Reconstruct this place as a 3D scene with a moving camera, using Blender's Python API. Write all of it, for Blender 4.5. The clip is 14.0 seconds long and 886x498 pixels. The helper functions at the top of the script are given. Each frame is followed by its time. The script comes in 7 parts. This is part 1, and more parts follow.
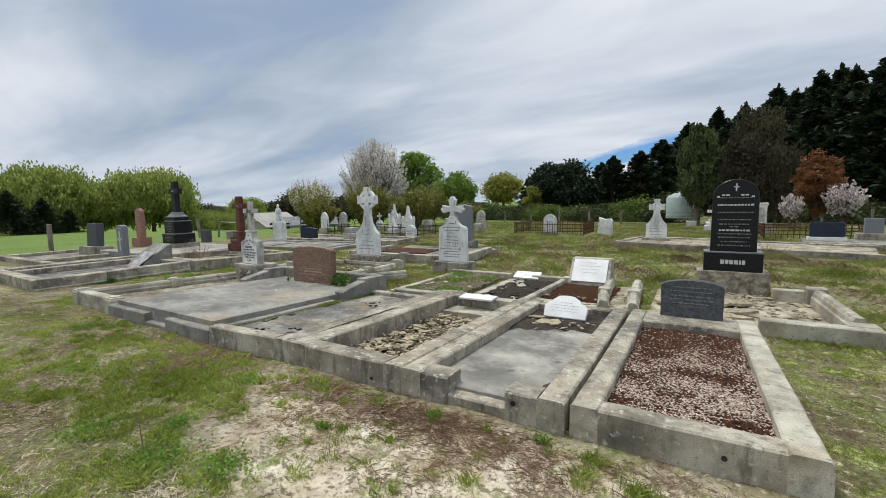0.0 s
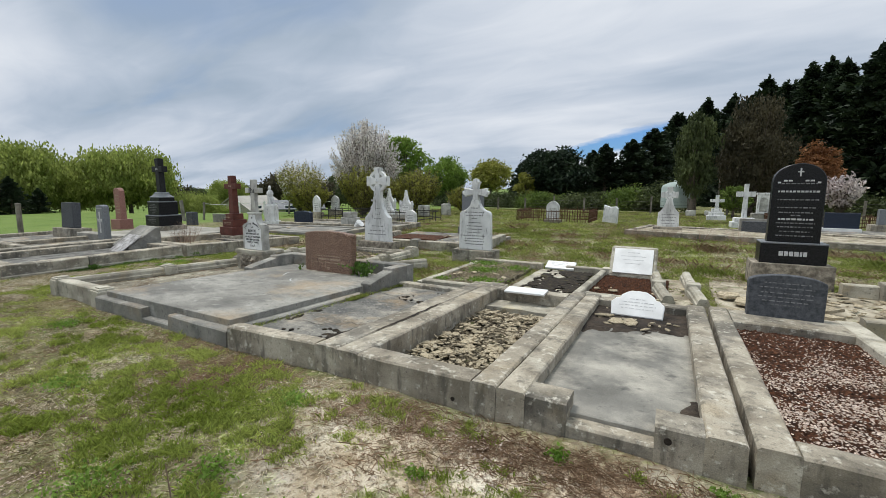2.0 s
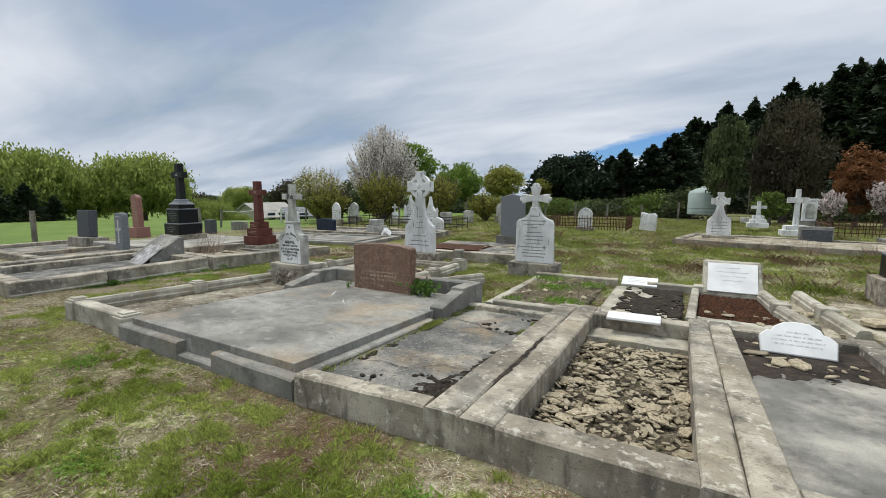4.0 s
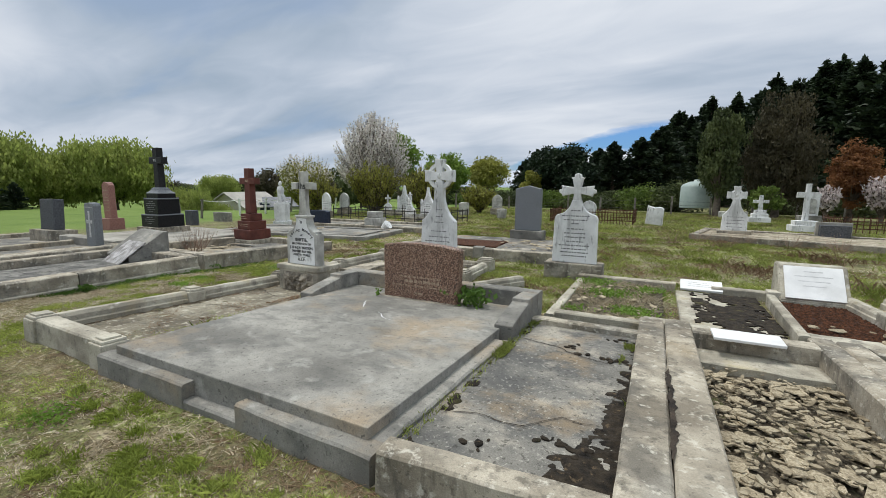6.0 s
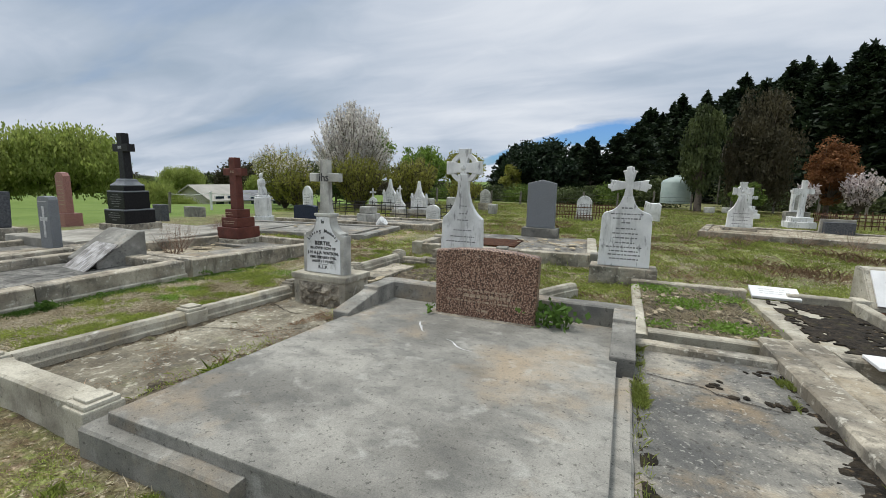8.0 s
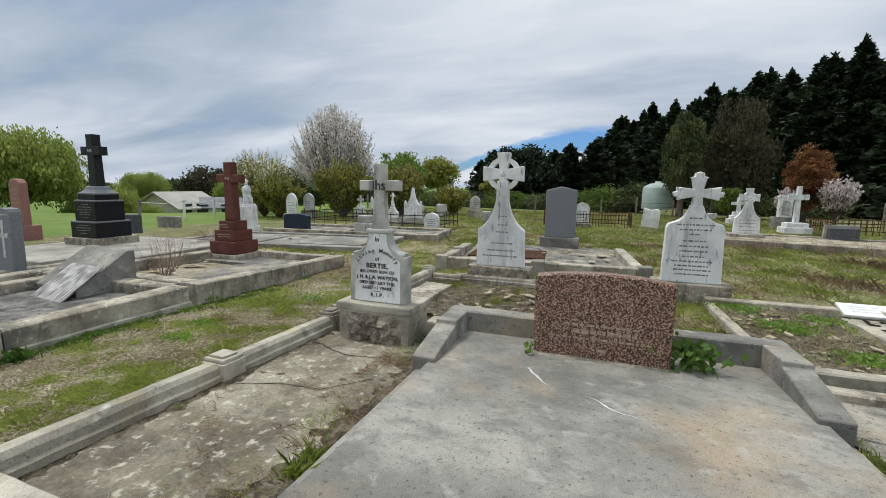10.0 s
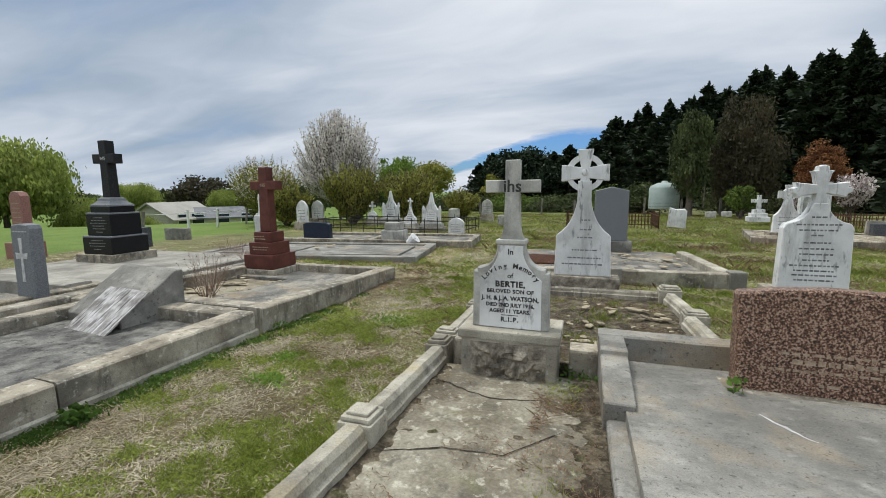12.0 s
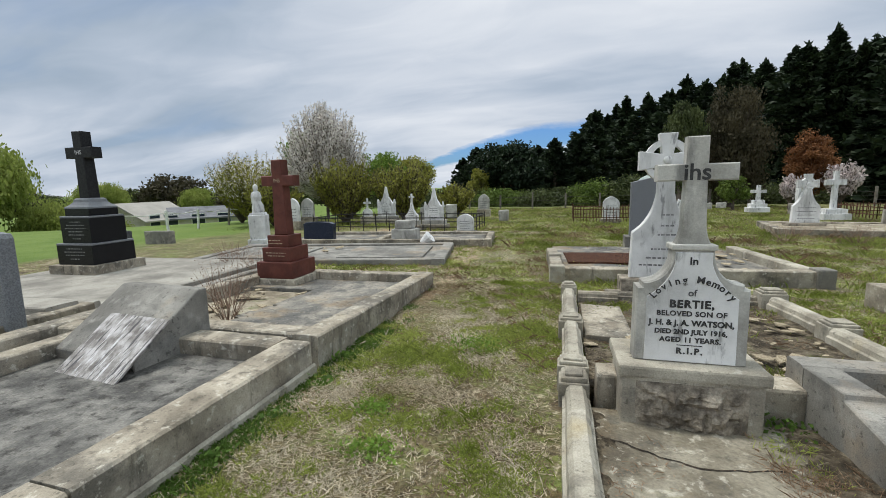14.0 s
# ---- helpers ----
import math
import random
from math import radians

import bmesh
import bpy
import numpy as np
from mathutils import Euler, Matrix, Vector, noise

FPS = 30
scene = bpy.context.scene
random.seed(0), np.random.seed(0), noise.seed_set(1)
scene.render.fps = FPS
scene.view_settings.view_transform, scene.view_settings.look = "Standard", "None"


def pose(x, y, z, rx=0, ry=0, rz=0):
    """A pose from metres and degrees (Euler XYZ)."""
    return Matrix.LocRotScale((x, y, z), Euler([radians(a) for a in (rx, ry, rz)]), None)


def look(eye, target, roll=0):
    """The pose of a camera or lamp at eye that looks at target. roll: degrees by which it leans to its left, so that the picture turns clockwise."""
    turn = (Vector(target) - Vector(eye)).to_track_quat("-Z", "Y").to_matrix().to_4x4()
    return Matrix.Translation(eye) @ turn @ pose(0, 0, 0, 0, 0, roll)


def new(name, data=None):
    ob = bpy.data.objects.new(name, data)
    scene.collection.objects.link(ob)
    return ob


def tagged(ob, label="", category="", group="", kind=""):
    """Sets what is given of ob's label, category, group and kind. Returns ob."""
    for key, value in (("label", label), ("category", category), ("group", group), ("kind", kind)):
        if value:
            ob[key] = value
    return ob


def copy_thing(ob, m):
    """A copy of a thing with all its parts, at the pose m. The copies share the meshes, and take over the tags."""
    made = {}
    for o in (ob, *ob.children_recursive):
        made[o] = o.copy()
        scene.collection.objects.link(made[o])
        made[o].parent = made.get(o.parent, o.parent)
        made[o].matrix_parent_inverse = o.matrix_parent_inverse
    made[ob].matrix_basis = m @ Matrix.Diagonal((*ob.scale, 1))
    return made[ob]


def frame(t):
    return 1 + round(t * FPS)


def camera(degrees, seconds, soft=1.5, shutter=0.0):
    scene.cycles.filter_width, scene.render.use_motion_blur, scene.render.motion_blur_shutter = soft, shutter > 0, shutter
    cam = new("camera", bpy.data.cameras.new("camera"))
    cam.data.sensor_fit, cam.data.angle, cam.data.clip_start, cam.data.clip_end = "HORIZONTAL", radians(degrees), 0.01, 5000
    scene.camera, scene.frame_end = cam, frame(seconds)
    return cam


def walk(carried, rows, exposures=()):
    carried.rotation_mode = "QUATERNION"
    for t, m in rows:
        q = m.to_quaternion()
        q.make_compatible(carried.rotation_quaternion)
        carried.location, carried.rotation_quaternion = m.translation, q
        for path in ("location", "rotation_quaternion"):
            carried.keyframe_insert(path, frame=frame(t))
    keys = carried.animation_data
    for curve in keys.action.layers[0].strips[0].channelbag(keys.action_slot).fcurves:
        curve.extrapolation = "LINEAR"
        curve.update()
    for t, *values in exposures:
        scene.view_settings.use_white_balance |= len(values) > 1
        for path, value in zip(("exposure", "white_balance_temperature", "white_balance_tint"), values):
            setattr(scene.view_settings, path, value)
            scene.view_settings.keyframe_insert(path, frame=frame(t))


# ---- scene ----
cam = camera(92.6, 14.0, soft=0.8)
METRES, EYE, TILT, LEAN, TURN = 8.35, 1.41, 0.0, 0.0, 31.7
ROWS = [
    (0.0, 0.0, 0.0, 0.0, -0.11, -6.39, 0.97),
    (0.5, -0.0258, 0.0171, 0.0022, -0.77, -6.54, 0.53),
    (1.0, -0.0516, 0.0366, -0.0, -1.55, -7.06, 0.23),
    (1.5, -0.0701, 0.0635, -0.006, -2.04, -7.68, 0.02),
    (2.0, -0.0868, 0.0865, -0.0088, -2.26, -8.22, 0.01),
    (2.5, -0.113, 0.1107, -0.011, -2.04, -8.22, 0.15),
    (3.0, -0.1422, 0.136, -0.0083, -1.63, -7.79, 0.23),
    (3.5, -0.161, 0.1644, -0.0099, -1.11, -7.27, 0.17),
    (6.0, -0.265, 0.301, -0.0117, -3.78, -8.51, -0.46),
    (6.5, -0.2883, 0.3259, -0.0141, -4.96, -8.93, -0.5),
    (7.0, -0.3168, 0.3514, -0.0126, -6.03, -9.21, -0.64),
    (7.5, -0.3386, 0.3809, -0.016, -7.0, -9.29, -0.78),
    (8.0, -0.3591, 0.4132, -0.0146, -7.74, -9.25, -0.9),
    (10.5, -0.4861, 0.5437, -0.0141, -12.27, -8.08, -0.56),
    (11.0, -0.5172, 0.5676, -0.015, -12.52, -7.74, -0.3),
    (11.5, -0.5423, 0.5989, -0.0169, -12.67, -7.65, 0.05),
    (12.0, -0.5658, 0.6239, -0.0174, -13.02, -7.76, 0.46),
    (12.5, -0.5951, 0.6504, -0.0174, -13.54, -7.96, 0.73),
    (13.0, -0.6173, 0.6764, -0.0198, -14.47, -8.11, 0.96),
    (13.5, -0.6343, 0.713, -0.0195, -15.44, -8.24, 1.18),
    (14.0, -0.6508, 0.7453, -0.0189, -16.22, -8.38, 1.31),
]
walk(cam, [(t, pose(0, 0, EYE, TILT, LEAN, TURN) @ pose(METRES * x, METRES * y, METRES * z, 90 + pitch, roll, yaw)) for t, x, y, z, yaw, pitch, roll in ROWS])

# ---- world, sun, exposure ----
SUN_UP, SUN_TURN = 70.0, 285.0
world = bpy.data.worlds.new("sky")
scene.world = world
world.use_nodes = True
wt = world.node_tree
wt.nodes.clear()


def node(tree, kind, **values):
    n = tree.nodes.new(kind)
    for key, value in values.items():
        if key in ("noise_dimensions", "data_type", "blend_type", "operation", "sky_type", "vector_type", "interpolation_type", "noise_type"):
            if key == "data_type":
                n.data_type = value
            elif key == "blend_type":
                n.blend_type = value
            elif key == "operation":
                n.operation = value
            elif key == "sky_type":
                n.sky_type = value
            elif key == "noise_dimensions":
                n.noise_dimensions = value
            elif key == "interpolation_type":
                n.interpolation_type = value
        else:
            n.inputs[key.replace("_", " ")].default_value = value
    return n


def ramp(tree, source, stops):
    n = tree.nodes.new("ShaderNodeValToRGB")
    e = n.color_ramp.elements
    while len(e) < len(stops):
        e.new(0.5)
    for el, (p, c) in zip(e, stops):
        el.position = p
        el.color = (*c, 1) if isinstance(c, tuple) else (c, c, c, 1)
    tree.links.new(source, n.inputs[0])
    return n.outputs[0]


def blend(tree, fac, a, b, how="MIX"):
    n = tree.nodes.new("ShaderNodeMix")
    n.data_type, n.blend_type = "RGBA", how
    for sock, v in ((n.inputs[0], fac), (n.inputs[6], a), (n.inputs[7], b)):
        if isinstance(v, bpy.types.NodeSocket):
            tree.links.new(v, sock)
        elif isinstance(v, tuple):
            sock.default_value = (*v, 1)
        else:
            sock.default_value = v
    return n.outputs[2]


def maths(tree, operation, a, b=0.0):
    n = tree.nodes.new("ShaderNodeMath")
    n.operation = operation
    for sock, v in ((n.inputs[0], a), (n.inputs[1], b)):
        if isinstance(v, bpy.types.NodeSocket):
            tree.links.new(v, sock)
        else:
            sock.default_value = v
    return n.outputs[0]


def noise_of(tree, vector, scale, detail=5.0, rough=0.55, stretch=(1, 1, 1), turn=0.0, offset=(0, 0, 0), distort=0.0):
    m = tree.nodes.new("ShaderNodeMapping")
    m.inputs["Scale"].default_value = stretch
    m.inputs["Rotation"].default_value = (0, 0, radians(turn))
    m.inputs["Location"].default_value = offset
    tree.links.new(vector, m.inputs["Vector"])
    n = node(tree, "ShaderNodeTexNoise", Scale=scale, Detail=detail, Roughness=rough, Distortion=distort)
    tree.links.new(m.outputs[0], n.inputs["Vector"])
    return n.outputs[0]


# clouds lie on a flat sheet overhead: the direction is laid on that sheet
wc = wt.nodes.new("ShaderNodeTexCoord")
ws = wt.nodes.new("ShaderNodeSeparateXYZ")
wt.links.new(wc.outputs["Generated"], ws.inputs[0])
up = maths(wt, "ADD", maths(wt, "MAXIMUM", ws.outputs[2], 0.0), 0.20)
wv = wt.nodes.new("ShaderNodeCombineXYZ")
wt.links.new(maths(wt, "DIVIDE", ws.outputs[0], up), wv.inputs[0])
wt.links.new(maths(wt, "DIVIDE", ws.outputs[1], up), wv.inputs[1])
sheet = wv.outputs[0]
sky = node(wt, "ShaderNodeTexSky", sky_type="NISHITA")
sky.sun_disc = False
sky.sun_elevation, sky.sun_rotation = radians(SUN_UP), radians(SUN_TURN)
clear = blend(wt, 1.0, sky.outputs[0], (0.048, 0.078, 0.125), "MULTIPLY")
broad = noise_of(wt, sheet, 0.66, 2.5, 0.45, (0.6, 1.0, 1), 14, (3.3, 0.9, 0), 0.5)
streaks = noise_of(wt, sheet, 1.5, 4.0, 0.45, (0.4, 1.0, 1), 20, (1.9, 4.3, 0), 0.7)
wisps = noise_of(wt, sheet, 4.0, 5.0, 0.55, (0.5, 1.0, 1), 10, (0, 0, 0), 0.8)
body = maths(wt, "ADD", maths(wt, "MULTIPLY", broad, 0.52), maths(wt, "ADD", maths(wt, "MULTIPLY", streaks, 0.36), maths(wt, "MULTIPLY", wisps, 0.12)))
cloud = ramp(wt, body, [(0.37, (0.34, 0.425, 0.53)), (0.45, (0.46, 0.535, 0.64)), (0.51, (0.59, 0.65, 0.74)), (0.60, (0.77, 0.81, 0.87))])
cover = ramp(wt, maths(wt, "ADD", maths(wt, "MULTIPLY", broad, 0.5), maths(wt, "MULTIPLY", streaks, 0.5)), [(0.30, 0.72), (0.40, 1.0)])
# a long clear gap low in the sky, over the shelter belt
azim = maths(wt, "ARCTAN2", maths(wt, "MULTIPLY", ws.outputs[0], -1.0), ws.outputs[1])
along_gap = maths(wt, "SUBTRACT", 0.345, azim)
mid_gap = maths(wt, "ADD", 0.036, maths(wt, "ADD", maths(wt, "MULTIPLY", maths(wt, "MINIMUM", along_gap, 0.2), 0.28), maths(wt, "MULTIPLY", maths(wt, "MAXIMUM", maths(wt, "SUBTRACT", along_gap, 0.2), 0.0), 0.09)))
wobble = maths(wt, "MULTIPLY", maths(wt, "SUBTRACT", noise_of(wt, wc.outputs["Generated"], 9.0, 5.0, 0.6, (1, 1, 4)), 0.5), 0.035)
off_gap = maths(wt, "ABSOLUTE", maths(wt, "ADD", maths(wt, "SUBTRACT", ws.outputs[2], mid_gap), wobble))
wide = maths(wt, "MAXIMUM", maths(wt, "MINIMUM", maths(wt, "ADD", 0.008, maths(wt, "MULTIPLY", along_gap, 0.085)), 0.032), 0.001)
gap = ramp(wt, maths(wt, "DIVIDE", off_gap, wide), [(0.5, 0.0), (1.0, 1.0)])
front = ramp(wt, maths(wt, "ADD", maths(wt, "MULTIPLY", along_gap, -12.0), 0.5), [(0.0, 0.0), (1.0, 1.0)])
cover = maths(wt, "MULTIPLY", cover, maths(wt, "MAXIMUM", gap, front))
mixed = blend(wt, cover, clear, cloud)
# thin cloud overhead is brighter than at the skyline
height = ramp(wt, ws.outputs[2], [(0.42, 0.0), (0.95, 1.0)])
mixed = blend(wt, 1.0, mixed, ramp(wt, height, [(0.0, (1.0, 1.0, 1.0)), (1.0, (1.0, 0.97, 0.85))]), "MULTIPLY")
lift = maths(wt, "ADD", 1.0, maths(wt, "MULTIPLY", height, 1.15))
lv = wt.nodes.new("ShaderNodeVectorMath")
lv.operation = "SCALE"
wt.links.new(mixed, lv.inputs[0])
wt.links.new(lift, lv.inputs["Scale"])
mixed = lv.outputs[0]
bg = wt.nodes.new("ShaderNodeBackground")
bg.inputs[1].default_value = 1.0
wt.links.new(mixed, bg.inputs[0])
wo = wt.nodes.new("ShaderNodeOutputWorld")
wt.links.new(bg.outputs[0], wo.inputs[0])

sun_data = bpy.data.lights.new("sun", "SUN")
sun_data.energy, sun_data.angle, sun_data.color = 2.2, radians(14), (1.0, 0.955, 0.89)
sun = new("sun", sun_data)
su, st = radians(SUN_UP), radians(SUN_TURN)
sun.matrix_world = look((0, 0, 30), Vector((0, 0, 30)) - Vector((math.sin(st) * math.cos(su), math.cos(st) * math.cos(su), math.sin(su))))


# ---- materials ----
def surface(name, stops, scale=3.0, rough=0.85, bump=0.3, grain=90.0, grain_amount=0.25, layers=(), metal=0.0, spec=0.3,
            vary=0.0, island=0.0, world_space=False, deep=0.01, rough_vary=0.1, through_light=0.0):
    """A procedural surface: broad colour noise, fine grain, layers of stain (colour, scale, low, high, stretch, amount) and relief."""
    m = bpy.data.materials.new(name)
    m.use_nodes = True
    t = m.node_tree
    b = t.nodes["Principled BSDF"]
    if world_space:
        v = t.nodes.new("ShaderNodeNewGeometry").outputs["Position"]
    else:
        v = t.nodes.new("ShaderNodeTexCoord").outputs["Object"]
    info = t.nodes.new("ShaderNodeObjectInfo").outputs["Random"]
    if not world_space:
        shift = t.nodes.new("ShaderNodeVectorMath")
        shift.operation = "ADD"
        t.links.new(v, shift.inputs[0])
        cx = t.nodes.new("ShaderNodeCombineXYZ")
        t.links.new(maths(t, "MULTIPLY", info, 37.0), cx.inputs[0])
        t.links.new(cx.outputs[0], shift.inputs[1])
        v = shift.outputs[0]
    colour = ramp(t, noise_of(t, v, scale, 6.0, 0.6), [(0.5 + (p - 0.5) * 0.62, c) for p, c in stops])
    for tint, sc, low, high, stretch, amount in layers:
        mask = ramp(t, noise_of(t, v, sc, 7.0, 0.62, stretch, 0, (sc, 2 * sc, 0)), [(low, 0.0), (high, amount)])
        colour = blend(t, mask, colour, tint)
    fine = noise_of(t, v, grain, 3.0, 0.6)
    colour = blend(t, grain_amount, colour, ramp(t, fine, [(0.3, 0.25), (0.7, 0.80)]), "OVERLAY")
    if vary:
        colour = blend(t, 1.0, colour, ramp(t, info, [(0.0, 1 - vary), (1.0, 1.0)]), "MULTIPLY")
    if island:
        ri = t.nodes.new("ShaderNodeNewGeometry").outputs["Random Per Island"]
        colour = blend(t, 1.0, colour, ramp(t, ri, [(0.0, 1 - island), (1.0, 1.0)]), "MULTIPLY")
    t.links.new(colour, b.inputs["Base Color"])
    t.links.new(ramp(t, noise_of(t, v, scale * 3, 4.0), [(0.3, max(0.02, rough - rough_vary)), (0.7, min(1.0, rough + rough_vary))]), b.inputs["Roughness"])
    b.inputs["Metallic"].default_value = metal
    b.inputs["Specular IOR Level"].default_value = spec
    if bump:
        bn = t.nodes.new("ShaderNodeBump")
        bn.inputs["Strength"].default_value = bump
        bn.inputs["Distance"].default_value = deep
        mixh = maths(t, "ADD", maths(t, "MULTIPLY", fine, 0.4), noise_of(t, v, scale * 6, 5.0, 0.65))
        t.links.new(mixh, bn.inputs["Height"])
        t.links.new(bn.outputs[0], b.inputs["Normal"])
    if through_light:
        tr = t.nodes.new("ShaderNodeBsdfTranslucent")
        t.links.new(colour, tr.inputs[0])
        mx = t.nodes.new("ShaderNodeMixShader")
        mx.inputs[0].default_value = through_light
        t.links.new(b.outputs[0], mx.inputs[1])
        t.links.new(tr.outputs[0], mx.inputs[2])
        t.links.new(mx.outputs[0], t.nodes["Material Output"].inputs[0])
    return m


ONE = (1, 1, 1)
CONCRETE = surface("weathered_concrete", [(0.3, (0.225, 0.195, 0.15)), (0.5, (0.35, 0.31, 0.243)), (0.72, (0.49, 0.44, 0.352))], 2.4, 0.92, 0.6, 150, 0.3,
                   [((0.105, 0.098, 0.085), 1.7, 0.50, 0.62, (1, 1, 1.6), 0.75), ((0.56, 0.53, 0.455), 2.2, 0.55, 0.68, ONE, 0.4),
                    ((0.075, 0.068, 0.055), 5.0, 0.53, 0.66, (2.2, 2.2, 0.5), 0.65), ((0.40, 0.30, 0.165), 1.3, 0.58, 0.72, ONE, 0.4), ((0.68, 0.645, 0.55), 18.0, 0.57, 0.66, ONE, 0.6), ((0.06, 0.055, 0.045), 40.0, 0.58, 0.66, ONE, 0.5)], vary=0.12)
CONCRETE_WARM = surface("lichened_concrete", [(0.3, (0.265, 0.24, 0.193)), (0.5, (0.39, 0.36, 0.29)), (0.7, (0.52, 0.485, 0.40))], 2.6, 0.92, 0.5, 110, 0.35,
                        [((0.122, 0.116, 0.098), 5.5, 0.54, 0.70, ONE, 0.7), ((0.067, 0.061, 0.049), 24.0, 0.59, 0.68, ONE, 0.6),
                         ((0.403, 0.305, 0.122), 2.2, 0.58, 0.72, ONE, 0.4), ((0.708, 0.683, 0.610), 8.0, 0.62, 0.72, ONE, 0.6)], vary=0.12)
CONCRETE_GREY = surface("smooth_grey_concrete", [(0.3, (0.165, 0.158, 0.141)), (0.5, (0.235, 0.226, 0.202)), (0.72, (0.325, 0.312, 0.278))], 1.6, 0.82, 0.5, 150, 0.35,
                        [((0.10, 0.10, 0.093), 3.4, 0.50, 0.66, (1, 1.6, 1), 0.6), ((0.36, 0.27, 0.17), 1.0, 0.53, 0.66, ONE, 0.6), ((0.05, 0.048, 0.042), 34.0, 0.60, 0.65, ONE, 0.65),
                         ((0.06, 0.058, 0.052), 62.0, 0.60, 0.66, ONE, 0.45), ((0.40, 0.39, 0.355), 5.0, 0.57, 0.68, ONE, 0.6), ((0.14, 0.138, 0.128), 12.0, 0.54, 0.66, ONE, 0.4)])
CONCRETE_DARK = surface("damp_dark_concrete", [(0.3, (0.115, 0.11, 0.097)), (0.5, (0.18, 0.173, 0.153)), (0.7, (0.265, 0.252, 0.22))], 1.5, 0.75, 0.25, 120, 0.3,
                        [((0.46, 0.43, 0.365), 2.2, 0.47, 0.64, ONE, 0.75), ((0.05, 0.05, 0.05), 9.0, 0.58, 0.70, ONE, 0.6)])
CONCRETE_BLACK = surface("dirt_darkened_concrete", [(0.3, (0.075, 0.073, 0.068)), (0.5, (0.14, 0.136, 0.125)), (0.7, (0.23, 0.222, 0.2))], 5.0, 0.85, 0.7, 70, 0.5,
                         [((0.24, 0.225, 0.19), 1.3, 0.58, 0.72, ONE, 0.55), ((0.022, 0.02, 0.018), 12.0, 0.54, 0.64, ONE, 0.7), ((0.17, 0.16, 0.135), 22.0, 0.58, 0.66, ONE, 0.6)])
CONCRETE_PALE = surface("lichen_mottled_concrete", [(0.3, (0.12, 0.103, 0.076)), (0.5, (0.21, 0.187, 0.14)), (0.7, (0.32, 0.293, 0.228))], 2.2, 0.95, 0.9, 60, 0.45,
                        [((0.15, 0.115, 0.07), 2.4, 0.55, 0.68, ONE, 0.75), ((0.10, 0.095, 0.08), 9.0, 0.56, 0.66, ONE, 0.6), ((0.56, 0.53, 0.44), 15.0, 0.56, 0.64, ONE, 0.6), ((0.17, 0.18, 0.07), 3.6, 0.60, 0.70, ONE, 0.4)], deep=0.02)
CONCRETE_SLAB = surface("stained_slab_concrete", [(0.3, (0.125, 0.12, 0.108)), (0.5, (0.21, 0.20, 0.176)), (0.7, (0.35, 0.322, 0.268))], 1.7, 0.85, 0.45, 120, 0.45,
                        [((0.085, 0.085, 0.082), 2.4, 0.44, 0.58, ONE, 0.8), ((0.46, 0.415, 0.335), 3.5, 0.56, 0.66, ONE, 0.5),
                         ((0.33, 0.235, 0.13), 1.6, 0.53, 0.66, ONE, 0.6), ((0.045, 0.042, 0.035), 26.0, 0.57, 0.63, ONE, 0.7), ((0.44, 0.42, 0.37), 36.0, 0.585, 0.64, ONE, 0.5)])
MARBLE = surface("weathered_white_marble", [(0.3, (0.56, 0.56, 0.55)), (0.5, (0.72, 0.72, 0.71)), (0.7, (0.82, 0.82, 0.81))], 2.0, 0.6, 0.15, 120, 0.15,
                 [((0.25, 0.25, 0.235), 4.0, 0.54, 0.70, (1.6, 1.6, 0.28), 0.6), ((0.10, 0.10, 0.10), 12.0, 0.57, 0.66, (1.3, 1.3, 0.35), 0.65),
                  ((0.40, 0.40, 0.385), 1.6, 0.54, 0.74, ONE, 0.4)], spec=0.4)
CONCRETE_LIGHT = surface("smooth_pale_concrete", [(0.3, (0.22, 0.207, 0.18)), (0.5, (0.31, 0.293, 0.256)), (0.7, (0.40, 0.38, 0.332))], 2.0, 0.88, 0.4, 130, 0.3,
                         [((0.16, 0.152, 0.132), 2.6, 0.56, 0.72, ONE, 0.5), ((0.10, 0.095, 0.08), 30.0, 0.59, 0.67, ONE, 0.5)], vary=0.08)
MARBLE_GREY = surface("grey_weathered_stone", [(0.3, (0.27, 0.262, 0.235)), (0.5, (0.40, 0.39, 0.355)), (0.7, (0.55, 0.54, 0.495))], 3.0, 0.75, 0.25, 120, 0.2,
                      [((0.10, 0.10, 0.10), 5.0, 0.54, 0.70, (1.4, 1.4, 0.35), 0.7), ((0.60, 0.59, 0.55), 5.0, 0.58, 0.70, ONE, 0.6)])
PLAQUE = surface("clean_white_marble", [(0.3, (0.64, 0.64, 0.63)), (0.7, (0.80, 0.80, 0.79))], 3.0, 0.45, 0.05, 120, 0.08,
                 [((0.45, 0.44, 0.42), 4.0, 0.60, 0.76, ONE, 0.5)], spec=0.45)
BLACK = surface("polished_black_granite", [(0.35, (0.007, 0.007, 0.008)), (0.65, (0.018, 0.018, 0.02))], 60.0, 0.32, 0.0, 300, 0.3, [((0.09, 0.09, 0.09), 3.0, 0.62, 0.8, (1, 1, 0.5), 0.15)], spec=0.22, rough_vary=0.08)
BLACK_DULL = surface("dull_black_granite", [(0.35, (0.010, 0.010, 0.011)), (0.65, (0.024, 0.024, 0.025))], 40.0, 0.5, 0.12, 300, 0.3, [((0.12, 0.12, 0.115), 4.0, 0.6, 0.78, (1, 1, 0.4), 0.2)], spec=0.25)
